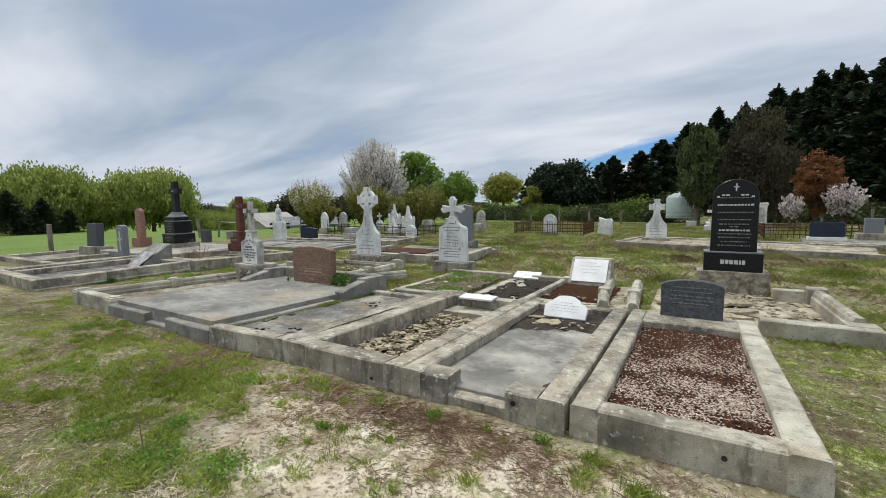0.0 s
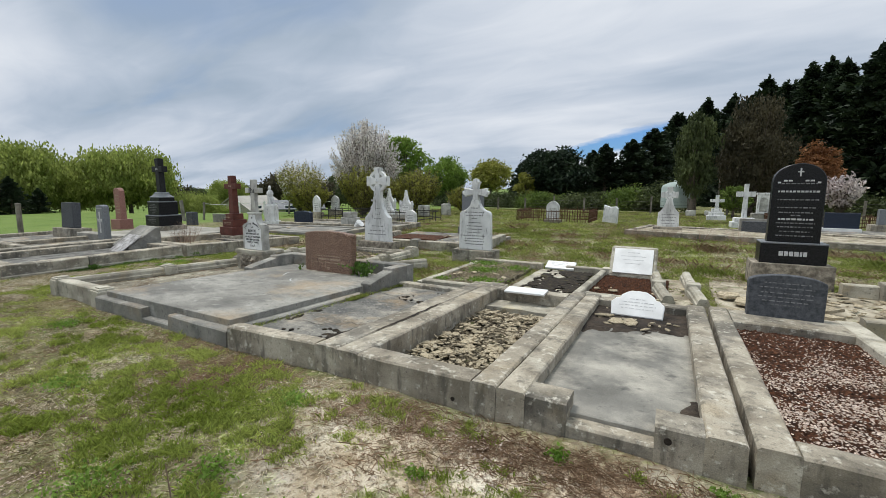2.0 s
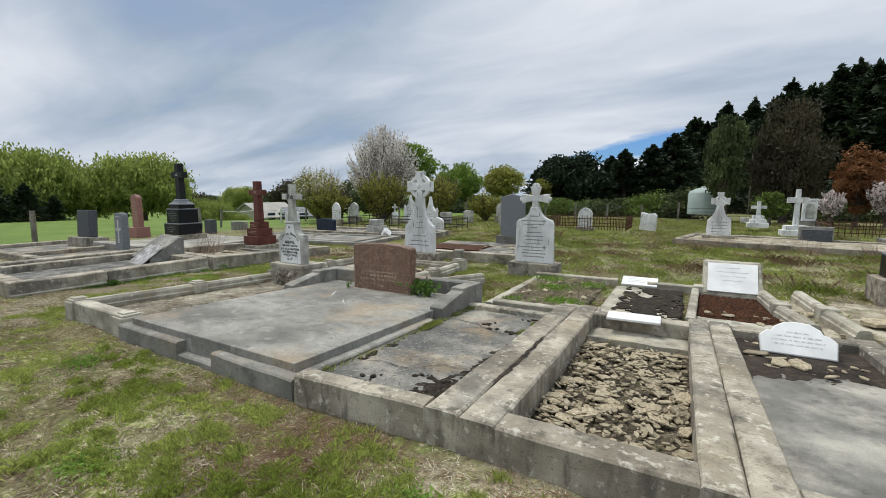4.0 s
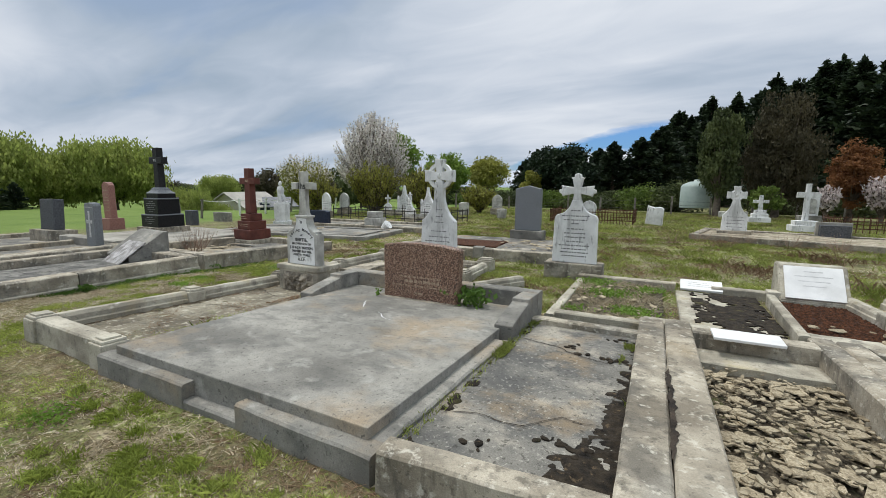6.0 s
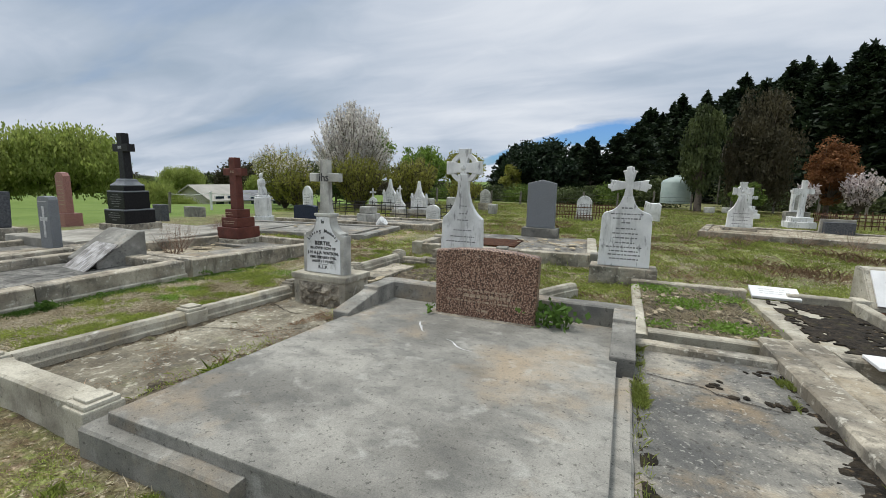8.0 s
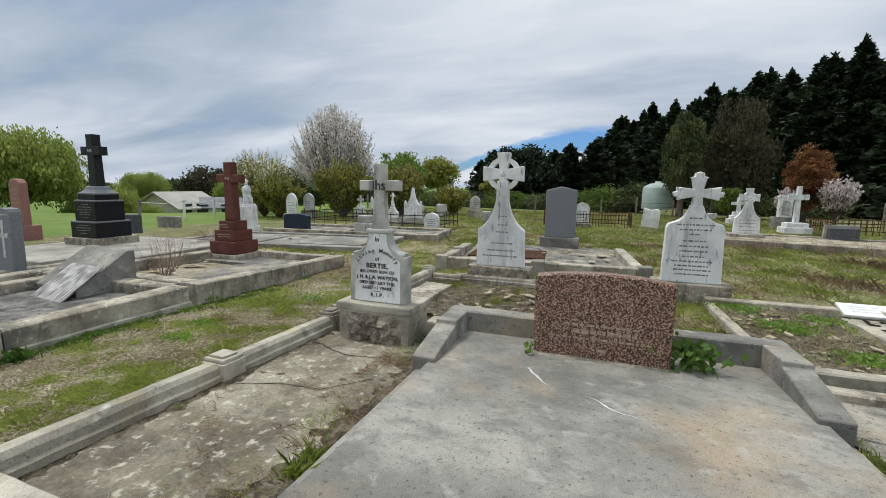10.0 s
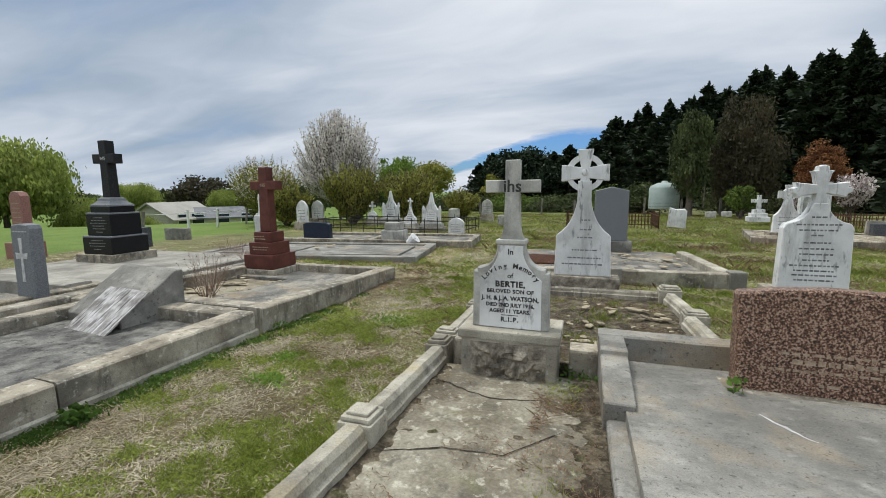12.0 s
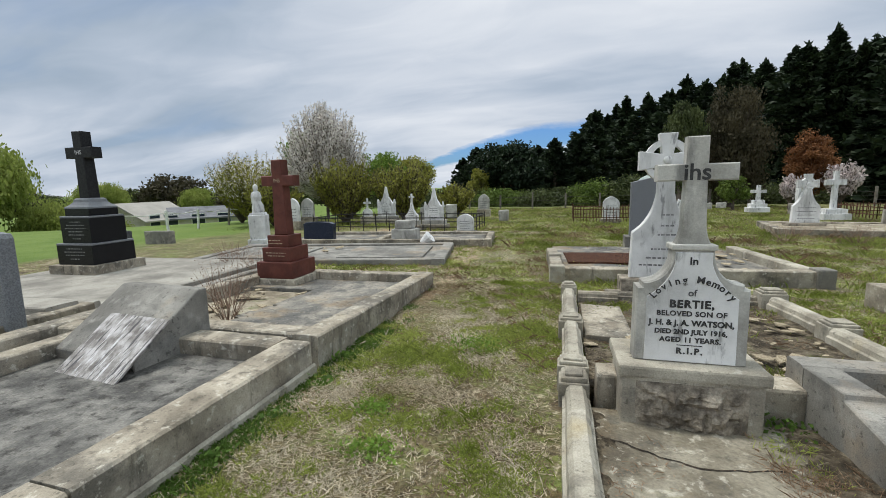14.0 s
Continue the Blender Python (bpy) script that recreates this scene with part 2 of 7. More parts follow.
SLATE = surface("rough_dark_grey_granite", [(0.3, (0.045, 0.048, 0.054)), (0.7, (0.10, 0.105, 0.115))], 30.0, 0.62, 0.5, 220, 0.4, [((0.16, 0.16, 0.16), 3.0, 0.58, 0.75, ONE, 0.35)])
NAVY = surface("polished_navy_granite", [(0.3, (0.012, 0.018, 0.035)), (0.7, (0.03, 0.04, 0.065))], 60.0, 0.2, 0.0, 300, 0.3)
GREYGRANITE = surface("grey_granite", [(0.3, (0.13, 0.14, 0.15)), (0.7, (0.23, 0.24, 0.255))], 70.0, 0.5, 0.1, 250, 0.4, [((0.07, 0.07, 0.07), 3.0, 0.6, 0.8, (1, 1, 0.4), 0.4)])
REDGRANITE = surface("speckled_red_granite", [(0.33, (0.028, 0.022, 0.019)), (0.44, (0.12, 0.062, 0.040)), (0.54, (0.215, 0.115, 0.075)), (0.64, (0.42, 0.30, 0.225))], 85.0, 0.4, 0.08, 260, 0.4,
                     [((0.05, 0.035, 0.03), 3.0, 0.56, 0.75, ONE, 0.3)])
REDSTONE = surface("painted_red_sandstone", [(0.3, (0.085, 0.027, 0.020)), (0.7, (0.14, 0.044, 0.032))], 5.0, 0.5, 0.1, 150, 0.2, [((0.09, 0.03, 0.025), 4.0, 0.55, 0.75, (1, 1, 0.5), 0.5)])
PINKSTONE = surface("pink_granite", [(0.3, (0.22, 0.10, 0.085)), (0.7, (0.36, 0.19, 0.16))], 60.0, 0.45, 0.1, 250, 0.3)
LETTER_LEAD = surface("lead_lettering", [(0.3, (0.025, 0.025, 0.025)), (0.7, (0.07, 0.07, 0.07))], 20.0, 0.6, 0.0)
LETTER_FADED = surface("faded_lettering", [(0.3, (0.10, 0.10, 0.10)), (0.7, (0.27, 0.27, 0.27))], 20.0, 0.7, 0.0)
LETTER_SILVER = surface("silver_lettering", [(0.3, (0.42, 0.42, 0.42)), (0.7, (0.62, 0.62, 0.62))], 20.0, 0.5, 0.0)
LETTER_GOLD = surface("worn_gilt_lettering", [(0.3, (0.26, 0.19, 0.13)), (0.7, (0.46, 0.36, 0.26))], 40.0, 0.5, 0.0)
PLATE = surface("tarnished_metal_plate", [(0.3, (0.17, 0.155, 0.14)), (0.5, (0.34, 0.32, 0.30)), (0.7, (0.55, 0.53, 0.52))], 9.0, 0.42, 0.2, 150, 0.3,
                [((0.05, 0.045, 0.05), 11.0, 0.54, 0.60, (4.0, 0.4, 1), 0.85), ((0.78, 0.78, 0.79), 9.0, 0.57, 0.63, (4.0, 0.5, 1), 0.7)], metal=0.2)
SOIL_AND_HOLE_SHADE = surface("damp_dark_soil_and_hole_shade", [(0.3, (0.018, 0.014, 0.011)), (0.7, (0.06, 0.045, 0.033))], 8.0, 0.95, 1.0, 60, 0.4, world_space=True)
MOSS_MAT = surface("black_moss_mat", [(0.3, (0.010, 0.008, 0.006)), (0.7, (0.042, 0.032, 0.021))], 16.0, 1.0, 1.0, 90, 0.4, [((0.12, 0.115, 0.03), 3.5, 0.58, 0.68, ONE, 0.5), ((0.17, 0.12, 0.07), 24.0, 0.60, 0.67, ONE, 0.6)], world_space=True)
LOAM = surface("pale_dry_loam", [(0.3, (0.204, 0.174, 0.126)), (0.5, (0.324, 0.282, 0.210)), (0.7, (0.456, 0.408, 0.318))], 3.0, 0.95, 0.8, 60, 0.5,
               [((0.120, 0.090, 0.054), 6.0, 0.52, 0.66, ONE, 0.7), ((0.108, 0.144, 0.036), 4.0, 0.56, 0.68, ONE, 0.6)], world_space=True)
SCORIA = surface("red_brown_scoria", [(0.3, (0.04, 0.016, 0.008)), (0.7, (0.155, 0.06, 0.026))], 30.0, 0.95, 1.0, 120, 0.4, island=0.5)
CHIPS = surface("pale_stone_chips", [(0.3, (0.46, 0.34, 0.265)), (0.7, (0.78, 0.65, 0.55))], 20.0, 0.9, 0.2, 120, 0.2, island=0.5)
SHARD = surface("broken_flat_stone", [(0.3, (0.29, 0.235, 0.155)), (0.5, (0.45, 0.375, 0.255)), (0.7, (0.60, 0.52, 0.38))], 9.0, 0.9, 0.5, 110, 0.35,
                [((0.15, 0.13, 0.095), 12.0, 0.55, 0.68, ONE, 0.5)], vary=0.35)
DIRT = surface("brown_dirt", [(0.3, (0.055, 0.042, 0.028)), (0.5, (0.13, 0.105, 0.07)), (0.7, (0.24, 0.20, 0.14))], 11.0, 0.95, 1.0, 60, 0.5,
               [((0.04, 0.032, 0.022), 22.0, 0.54, 0.62, ONE, 0.7), ((0.36, 0.31, 0.225), 30.0, 0.58, 0.65, ONE, 0.6), ((0.12, 0.14, 0.04), 7.0, 0.57, 0.66, ONE, 0.5)], world_space=True, deep=0.03)
ROCKFACE = surface("rock_faced_stone", [(0.3, (0.13, 0.112, 0.088)), (0.5, (0.25, 0.218, 0.172)), (0.7, (0.39, 0.345, 0.275))], 11.0, 0.95, 0.8, 90, 0.4)
RUST = surface("rusty_iron", [(0.3, (0.06, 0.03, 0.018)), (0.7, (0.15, 0.075, 0.045))], 12.0, 0.85, 0.4, 100, 0.3)
DARKIRON = surface("dark_iron", [(0.3, (0.02, 0.02, 0.02)), (0.7, (0.05, 0.045, 0.04))], 12.0, 0.6, 0.2, 100, 0.3)
WOOD = surface("grey_weathered_wood", [(0.3, (0.14, 0.125, 0.105)), (0.7, (0.27, 0.245, 0.21))], 4.0, 0.9, 0.4, 80, 0.3, [((0.07, 0.06, 0.05), 5.0, 0.5, 0.7, (4, 4, 0.3), 0.6)])
WHITEPAINT = surface("white_painted_rail", [(0.3, (0.62, 0.62, 0.60)), (0.7, (0.78, 0.78, 0.76))], 4.0, 0.6, 0.1)
TANKPAINT = surface("pale_green_plastic", [(0.3, (0.30, 0.37, 0.35)), (0.7, (0.38, 0.45, 0.425))], 1.5, 0.5, 0.05, 60, 0.1)
ROOFMETAL = surface("pale_sheet_roof", [(0.3, (0.33, 0.31, 0.275)), (0.7, (0.42, 0.395, 0.35))], 0.7, 0.5, 0.1, 20, 0.1)
WALLBOARD = surface("cream_cladding", [(0.3, (0.48, 0.45, 0.39)), (0.7, (0.60, 0.56, 0.49))], 1.0, 0.8, 0.1, 20, 0.1)
DARKROOF = surface("grey_roof", [(0.3, (0.10, 0.105, 0.115)), (0.7, (0.18, 0.185, 0.20))], 1.0, 0.6, 0.1, 20, 0.1)
BARK = surface("grey_brown_bark", [(0.3, (0.06, 0.048, 0.038)), (0.7, (0.16, 0.13, 0.105))], 3.0, 0.95, 0.8, 30, 0.4)


def leafage(name, dark, light, glow=0.35, island=0.45):
    return surface(name, [(0.3, dark), (0.7, light)], 0.7, 0.6, 0.0, 6.0, 0.15, island=island, through_light=glow, spec=0.2, world_space=True)


LEAF_CONIFER = leafage("dark_conifer_needles", (0.014, 0.026, 0.013), (0.042, 0.066, 0.028), 0.12, 0.45)
LEAF_PINE = leafage("blue_green_pine_needles", (0.014, 0.028, 0.014), (0.032, 0.055, 0.026), 0.15)
LEAF_WILLOW = leafage("fresh_willow_leaves", (0.25, 0.32, 0.07), (0.46, 0.52, 0.155), 0.6, 0.4)
LEAF_GREEN = leafage("mid_green_leaves", (0.10, 0.16, 0.03), (0.22, 0.30, 0.07))
LEAF_YELLOW = leafage("yellow_green_leaves", (0.25, 0.26, 0.045), (0.45, 0.44, 0.11))
LEAF_BROWN = leafage("olive_brown_leaves", (0.050, 0.046, 0.026), (0.10, 0.086, 0.048), 0.2, 0.25)
LEAF_OLIVE = leafage("olive_green_leaves", (0.06, 0.08, 0.03), (0.14, 0.17, 0.065), 0.2)
LEAF_RUST = leafage("copper_leaves", (0.20, 0.085, 0.035), (0.38, 0.18, 0.08))
BLOSSOM = leafage("white_blossom", (0.70, 0.65, 0.60), (0.90, 0.86, 0.82), 0.5, 0.3)
BLOSSOM_PINK = leafage("pale_pink_blossom", (0.68, 0.57, 0.56), (0.88, 0.80, 0.78), 0.4)
GRASS_GREEN = leafage("short_green_grass", (0.32, 0.41, 0.07), (0.64, 0.72, 0.21), 0.55, 0.55)
LEAF_FRESH = leafage("fresh_spring_green_leaves", (0.14, 0.24, 0.035), (0.30, 0.42, 0.09), 0.5)
GRASS_BACK = leafage("rough_green_grass", (0.25, 0.31, 0.065), (0.50, 0.56, 0.17), 0.5, 0.5)
GRASS_DRY = leafage("dry_straw_grass", (0.55, 0.465, 0.32), (0.92, 0.84, 0.67), 0.35)
GRASS_THATCH = leafage("olive_brown_thatch", (0.26, 0.215, 0.11), (0.54, 0.47, 0.28), 0.4, 0.5)
LEAF_CHICK = leafage("bright_small_weed_leaves", (0.16, 0.28, 0.04), (0.32, 0.48, 0.10), 0.45, 0.4)
WEED = leafage("broad_weed_leaves", (0.07, 0.14, 0.025), (0.17, 0.29, 0.06), 0.4)
GRASS_BROWN = leafage("dead_brown_grass", (0.27, 0.175, 0.11), (0.50, 0.36, 0.245), 0.35)
BUSH_DRY = leafage("dead_brown_stems", (0.26, 0.17, 0.12), (0.46, 0.33, 0.25), 0.2)

GROUND = surface("patchy_turf_ground", [(0.30, (0.095, 0.07, 0.042)), (0.43, (0.175, 0.145, 0.085)), (0.53, (0.13, 0.13, 0.05)), (0.62, (0.21, 0.18, 0.10)), (0.74, (0.32, 0.275, 0.185))], 2.2, 0.97, 1.0, 42, 0.75,
                 [((0.40, 0.345, 0.26), 0.8, 0.56, 0.66, ONE, 0.35), ((0.13, 0.17, 0.04), 1.2, 0.49, 0.60, ONE, 0.65), ((0.12, 0.08, 0.045), 6.0, 0.53, 0.62, ONE, 0.75),
                  ((0.62, 0.54, 0.40), 16.0, 0.57, 0.64, ONE, 0.6), ((0.055, 0.042, 0.025), 19.0, 0.56, 0.63, ONE, 0.75), ((0.20, 0.245, 0.06), 11.0, 0.55, 0.62, ONE, 0.6)], world_space=True, deep=0.035)
# the paddock beyond the graves and the lawn under the far trees are mown green
gt = GROUND.node_tree
gb = gt.nodes["Principled BSDF"]
was = gb.inputs["Base Color"].links[0].from_socket
gp = gt.nodes.new("ShaderNodeSeparateXYZ")
gpos = gt.nodes.new("ShaderNodeNewGeometry").outputs["Position"]
gt.links.new(gpos, gp.inputs[0])
wob = maths(gt, "MULTIPLY", noise_of(gt, gpos, 0.25, 4.0), 6.0)
left = maths(gt, "SUBTRACT", maths(gt, "MULTIPLY", gp.outputs[0], -1.0), maths(gt, "ADD", wob, 15.5))
back = maths(gt, "MULTIPLY", maths(gt, "SUBTRACT", gp.outputs[1], maths(gt, "ADD", wob, 22.0)), ramp(gt, maths(gt, "MULTIPLY", gp.outputs[0], -0.1), [(0.7, 0.0), (1.1, 1.0)]))
field = maths(gt, "MINIMUM", maths(gt, "MAXIMUM", maths(gt, "MAXIMUM", left, maths(gt, "MULTIPLY", maths(gt, "MINIMUM", back, 9.0), 0.03)), 0.0), 1.0)
turf = ramp(gt, noise_of(gt, gpos, 0.5, 6.0, 0.65), [(0.3, (0.10, 0.165, 0.028)), (0.7, (0.17, 0.235, 0.055))])
# bare sandy soil lies along the first graves
sx = maths(gt, "ADD", gp.outputs[0], maths(gt, "MULTIPLY", maths(gt, "SUBTRACT", noise_of(gt, gpos, 0.9, 5.0, 0.6), 0.5), 3.0))
sandy = maths(gt, "MULTIPLY", ramp(gt, maths(gt, "ADD", maths(gt, "MULTIPLY", sx, 0.75), 2.5), [(0.0, 0.0), (1.0, 1.0)]), ramp(gt, maths(gt, "MULTIPLY", gp.outputs[1], 0.1), [(0.21, 1.0), (0.25, 0.0)]))
sy = maths(gt, "ADD", gp.outputs[1], maths(gt, "MULTIPLY", maths(gt, "SUBTRACT", noise_of(gt, gpos, 2.0, 5.0, 0.6, (1, 1, 1), 0, (5, 1, 0)), 0.5), 1.2))
sandy = maths(gt, "MULTIPLY", sandy, ramp(gt, maths(gt, "MULTIPLY", sy, 0.5), [(0.46, 0.0), (0.66, 1.0)]))
sand = ramp(gt, noise_of(gt, gpos, 3.2, 8.0, 0.66), [(0.32, (0.20, 0.14, 0.08)), (0.41, (0.44, 0.35, 0.24)), (0.50, (0.64, 0.55, 0.415)), (0.62, (0.80, 0.73, 0.60))])
sand = blend(gt, ramp(gt, noise_of(gt, gpos, 20.0, 5.0, 0.6), [(0.52, 0.0), (0.60, 0.8)]), sand, (0.13, 0.095, 0.055))
sand = blend(gt, ramp(gt, noise_of(gt, gpos, 4.2, 6.0, 0.6), [(0.56, 0.0), (0.63, 0.7)]), sand, (0.17, 0.20, 0.055))
was = blend(gt, maths(gt, "MULTIPLY", sandy, 0.9), was, sand)
# green sward, dead litter: where each lies is kept on the ground's mesh
def spread_of(layer_name, breakup, low, high):
    at = gt.nodes.new("ShaderNodeAttribute")
    at.attribute_name = layer_name
    rough_edge = maths(gt, "MULTIPLY", maths(gt, "SUBTRACT", noise_of(gt, gpos, breakup, 6.0, 0.65), 0.5), 1.5)
    return ramp(gt, maths(gt, "ADD", at.outputs["Fac"], rough_edge), [(low, 0.0), (high, 0.9)])


sward = ramp(gt, noise_of(gt, gpos, 17.0, 6.0, 0.65), [(0.38, (0.05, 0.042, 0.018)), (0.45, (0.17, 0.19, 0.05)), (0.53, (0.30, 0.345, 0.10)), (0.61, (0.52, 0.47, 0.28))])
dead = ramp(gt, noise_of(gt, gpos, 24.0, 6.0, 0.65), [(0.36, (0.07, 0.042, 0.025)), (0.46, (0.24, 0.16, 0.10)), (0.60, (0.56, 0.44, 0.31))])
rough_back = ramp(gt, noise_of(gt, gpos, 1.4, 7.0, 0.66), [(0.34, (0.06, 0.06, 0.026)), (0.45, (0.12, 0.135, 0.045)), (0.55, (0.175, 0.18, 0.065)), (0.66, (0.31, 0.25, 0.145))])
was = blend(gt, ramp(gt, maths(gt, "MULTIPLY", gp.outputs[1], 0.02), [(0.16, 0.0), (0.30, 0.9)]), was, rough_back)
was = blend(gt, spread_of("sward", 9.0, 0.30, 0.62), was, sward)
was = blend(gt, spread_of("dead_litter", 12.0, 0.32, 0.62), was, dead)
gt.links.new(blend(gt, field, was, turf), gb.inputs["Base Color"])


# ---- building helpers ----
def finish(name, bm, material, smooth=False):
    bmesh.ops.recalc_face_normals(bm, faces=bm.faces)
    me = bpy.data.meshes.new(name)
    bm.to_mesh(me)
    bm.free()
    me.materials.append(material)
    if smooth:
        for p in me.polygons:
            p.use_smooth = True
    return me


def part(name, bm, material, parent=None, label="", smooth=False, at=None):
    """Links a bmesh as one mesh object, under a thing or a part."""
    ob = new(name, bm if isinstance(bm, bpy.types.Mesh) else finish(name, bm, material, smooth))
    if parent:
        ob.parent = parent
    if at:
        ob.matrix_basis = at
    if label:
        ob["label"] = label
    return ob


def thing(name, m, label, category, group="", kind=""):
    ob = new(name)
    ob.empty_display_size = 0.2
    ob.matrix_basis = m
    return tagged(ob, label, category, group, kind)


def box(x0, x1, y0, y1, z0, z1, bev=0.008, bm=None):
    own = bmesh.new()
    bmesh.ops.create_cube(own, size=1, matrix=Matrix.Translation(((x0 + x1) / 2, (y0 + y1) / 2, (z0 + z1) / 2)) @ Matrix.Diagonal((x1 - x0, y1 - y0, z1 - z0, 1)))
    if bev:
        bmesh.ops.bevel(own, geom=own.edges[:], offset=min(bev, 0.4 * min(x1 - x0, y1 - y0, z1 - z0)), segments=2, affect="EDGES", profile=0.6)
    if bm is None:
        return own
    me = bpy.data.meshes.new("tmp")
    own.to_mesh(me)
    own.free()
    bm.from_mesh(me)
    bpy.data.meshes.remove(me)
    return bm


def worn(bm, amount, size=6.0, seed=0.0):
    for v in bm.verts:
        v.co += noise.noise_vector(v.co * size + Vector((seed, seed, seed))) * amount
    return bm


def sweep(profile, a, b, step=0.09, wear=0.004, seed=0.0):
    """A kerb or rail from a to b (level line): profile points are (sideways, up), closed; ends capped; worn a little."""
    a, b = Vector(a), Vector(b)
    along = (b - a).normalized()
    side = Vector((along.y, -along.x, 0))
    n = max(2, int((b - a).length / step))
    bm = bmesh.new()
    rings = []
    for i in range(n + 1):
        p = a.lerp(b, i / n)
        ring = []
        for s, u in profile:
            q = p + side * s + Vector((0, 0, u))
            k = noise.noise_vector(q * 5.0 + Vector((seed, 3.1, seed))) * wear + noise.noise_vector(q * 17.0 + Vector((seed, 0, 0))) * wear * 0.7
            ring.append(bm.verts.new(q + k))
        rings.append(ring)
    m = len(profile)
    for r0, r1 in zip(rings, rings[1:]):
        for j in range(m):
            bm.faces.new((r0[j], r0[(j + 1) % m], r1[(j + 1) % m], r1[j]))
    bm.faces.new(rings[0])
    bm.faces.new(list(reversed(rings[-1])))
    return bm


def flat_kerb(w, h, low=-0.2, ch=0.012):
    """Cross-section of a square kerb, from its left face 0 to w, with eased arrises and middle points."""
    return [(0, low), (0, h * 0.4), (0, h - ch), (ch, h), (w / 2, h + 0.002), (w - ch, h), (w, h - ch), (w, h * 0.4), (w, low)]


def moulded_kerb(w, h, low=-0.2):
    """Cross-section of a rail with a rounded roll on top of a wider foot."""
    return [(0, low), (0, h * 0.60), (w * 0.10, h * 0.66), (w * 0.14, h * 0.86), (w * 0.28, h), (w * 0.72, h), (w * 0.86, h * 0.86), (w * 0.90, h * 0.66), (w, h * 0.60), (w, low)]


def prism(outline, y0, y1, bev=0.006):
    """An upright slab: outline points (x, z), from y0 (front) to y1."""
    bm = bmesh.new()
    f = bm.faces.new([bm.verts.new((x, y0, z)) for x, z in outline])
    r = bmesh.ops.extrude_face_region(bm, geom=[f])
    vs = [g for g in r["geom"] if isinstance(g, bmesh.types.BMVert)]
    bmesh.ops.translate(bm, verts=vs, vec=(0, y1 - y0, 0))
    if bev:
        es = [e for e in bm.edges if abs(e.verts[0].co.y - e.verts[1].co.y) < 1e-6]
        bmesh.ops.bevel(bm, geom=es, offset=bev, segments=1, affect="EDGES")
    return bm


def arc(cx, cz, r, a0, a1, n=10, rz=None):
    rz = r if rz is None else rz
    return [(cx + r * math.cos(radians(a0 + (a1 - a0) * i / n)), cz + rz * math.sin(radians(a0 + (a1 - a0) * i / n))) for i in range(n + 1)]


def mirrored(right):
    """A closed outline from its right half, listed from the bottom to the top."""
    return right + [(-x, z) for x, z in reversed(right) if abs(x) > 1e-6]


def curve_pts(p0, p1, p2, n=8):
    """A quadratic bow from p0 to p2 by p1."""
    out = []
    for i in range(n + 1):
        t = i / n
        out.append(tuple((1 - t) ** 2 * a + 2 * t * (1 - t) * b + t * t * c for a, b, c in zip(p0, p1, p2)))
    return out


def sheet_mesh(name, n, corners, material, kind_tri=False):
    """One mesh of n loose quads: corners is a (n, 4, 3) array."""
    me = bpy.data.meshes.new(name)
    k = corners.shape[1]
    me.vertices.add(n * k)
    me.vertices.foreach_set("co", corners.reshape(-1).astype(np.float32))
    me.loops.add(n * k)
    me.loops.foreach_set("vertex_index", np.arange(n * k, dtype=np.int32))
    me.polygons.add(n)
    me.polygons.foreach_set("loop_start", np.arange(0, n * k, k, dtype=np.int32))
    me.update(calc_edges=True)
    me.validate()
    me.materials.append(material)
    return me


def leaf_quads(P, size, rng, length=1.6, axis=None, spread=1.0):
    """Corners of one leaf quad at each point of P, turned at random, or along axis."""
    n = len(P)
    u = rng.normal(size=(n, 3))
    if axis is not None:
        u = axis + spread * 0.35 * u
    u /= np.linalg.norm(u, axis=1)[:, None]
    w = rng.normal(size=(n, 3))
    v = np.cross(u, w)
    v /= np.linalg.norm(v, axis=1)[:, None] + 1e-9
    s = size * rng.uniform(0.6, 1.3, n)[:, None]
    a, b = u * s * length * 0.5, v * s * 0.5
    return np.stack([P - a, P + b * 0.9, P + a, P - b * 0.9], axis=1)


def limb(bm, a, b, r0, r1, sides=6):
    a, b = Vector(a), Vector(b)
    q = (b - a).to_track_quat("Z", "Y").to_matrix()
    rings = []
    for p, r in ((a, r0), (b, r1)):
        rings.append([bm.verts.new(p + q @ Vector((r * math.cos(6.2832 * i / sides), r * math.sin(6.2832 * i / sides), 0))) for i in range(sides)])
    for i in range(sides):
        bm.faces.new((rings[0][i], rings[0][(i + 1) % sides], rings[1][(i + 1) % sides], rings[1][i]))


def letters(body, size, parent, material, x, y, z, turn=0, tilt=90, deep=0.0015, bold=0.0, spacing=1.0):
    """Writing in the built-in font, as a mesh, centred at (x, y, z), facing -y."""
    cu = bpy.data.curves.new("writing", "FONT")
    cu.body, cu.size, cu.align_x, cu.align_y, cu.extrude, cu.offset, cu.space_character = body, size, "CENTER", "CENTER", deep, bold, spacing
    cu.resolution_u = 3
    tmp = bpy.data.objects.new("tmp", cu)
    me = bpy.data.meshes.new_from_object(tmp)
    bpy.data.objects.remove(tmp)
    bpy.data.curves.remove(cu)
    me.materials.append(material)
    return tagged(part("lettering", me, material, parent, at=pose(x, y, z, tilt, 0, 0) @ pose(0, 0, 0, 0, 0, turn)), kind="stuff")


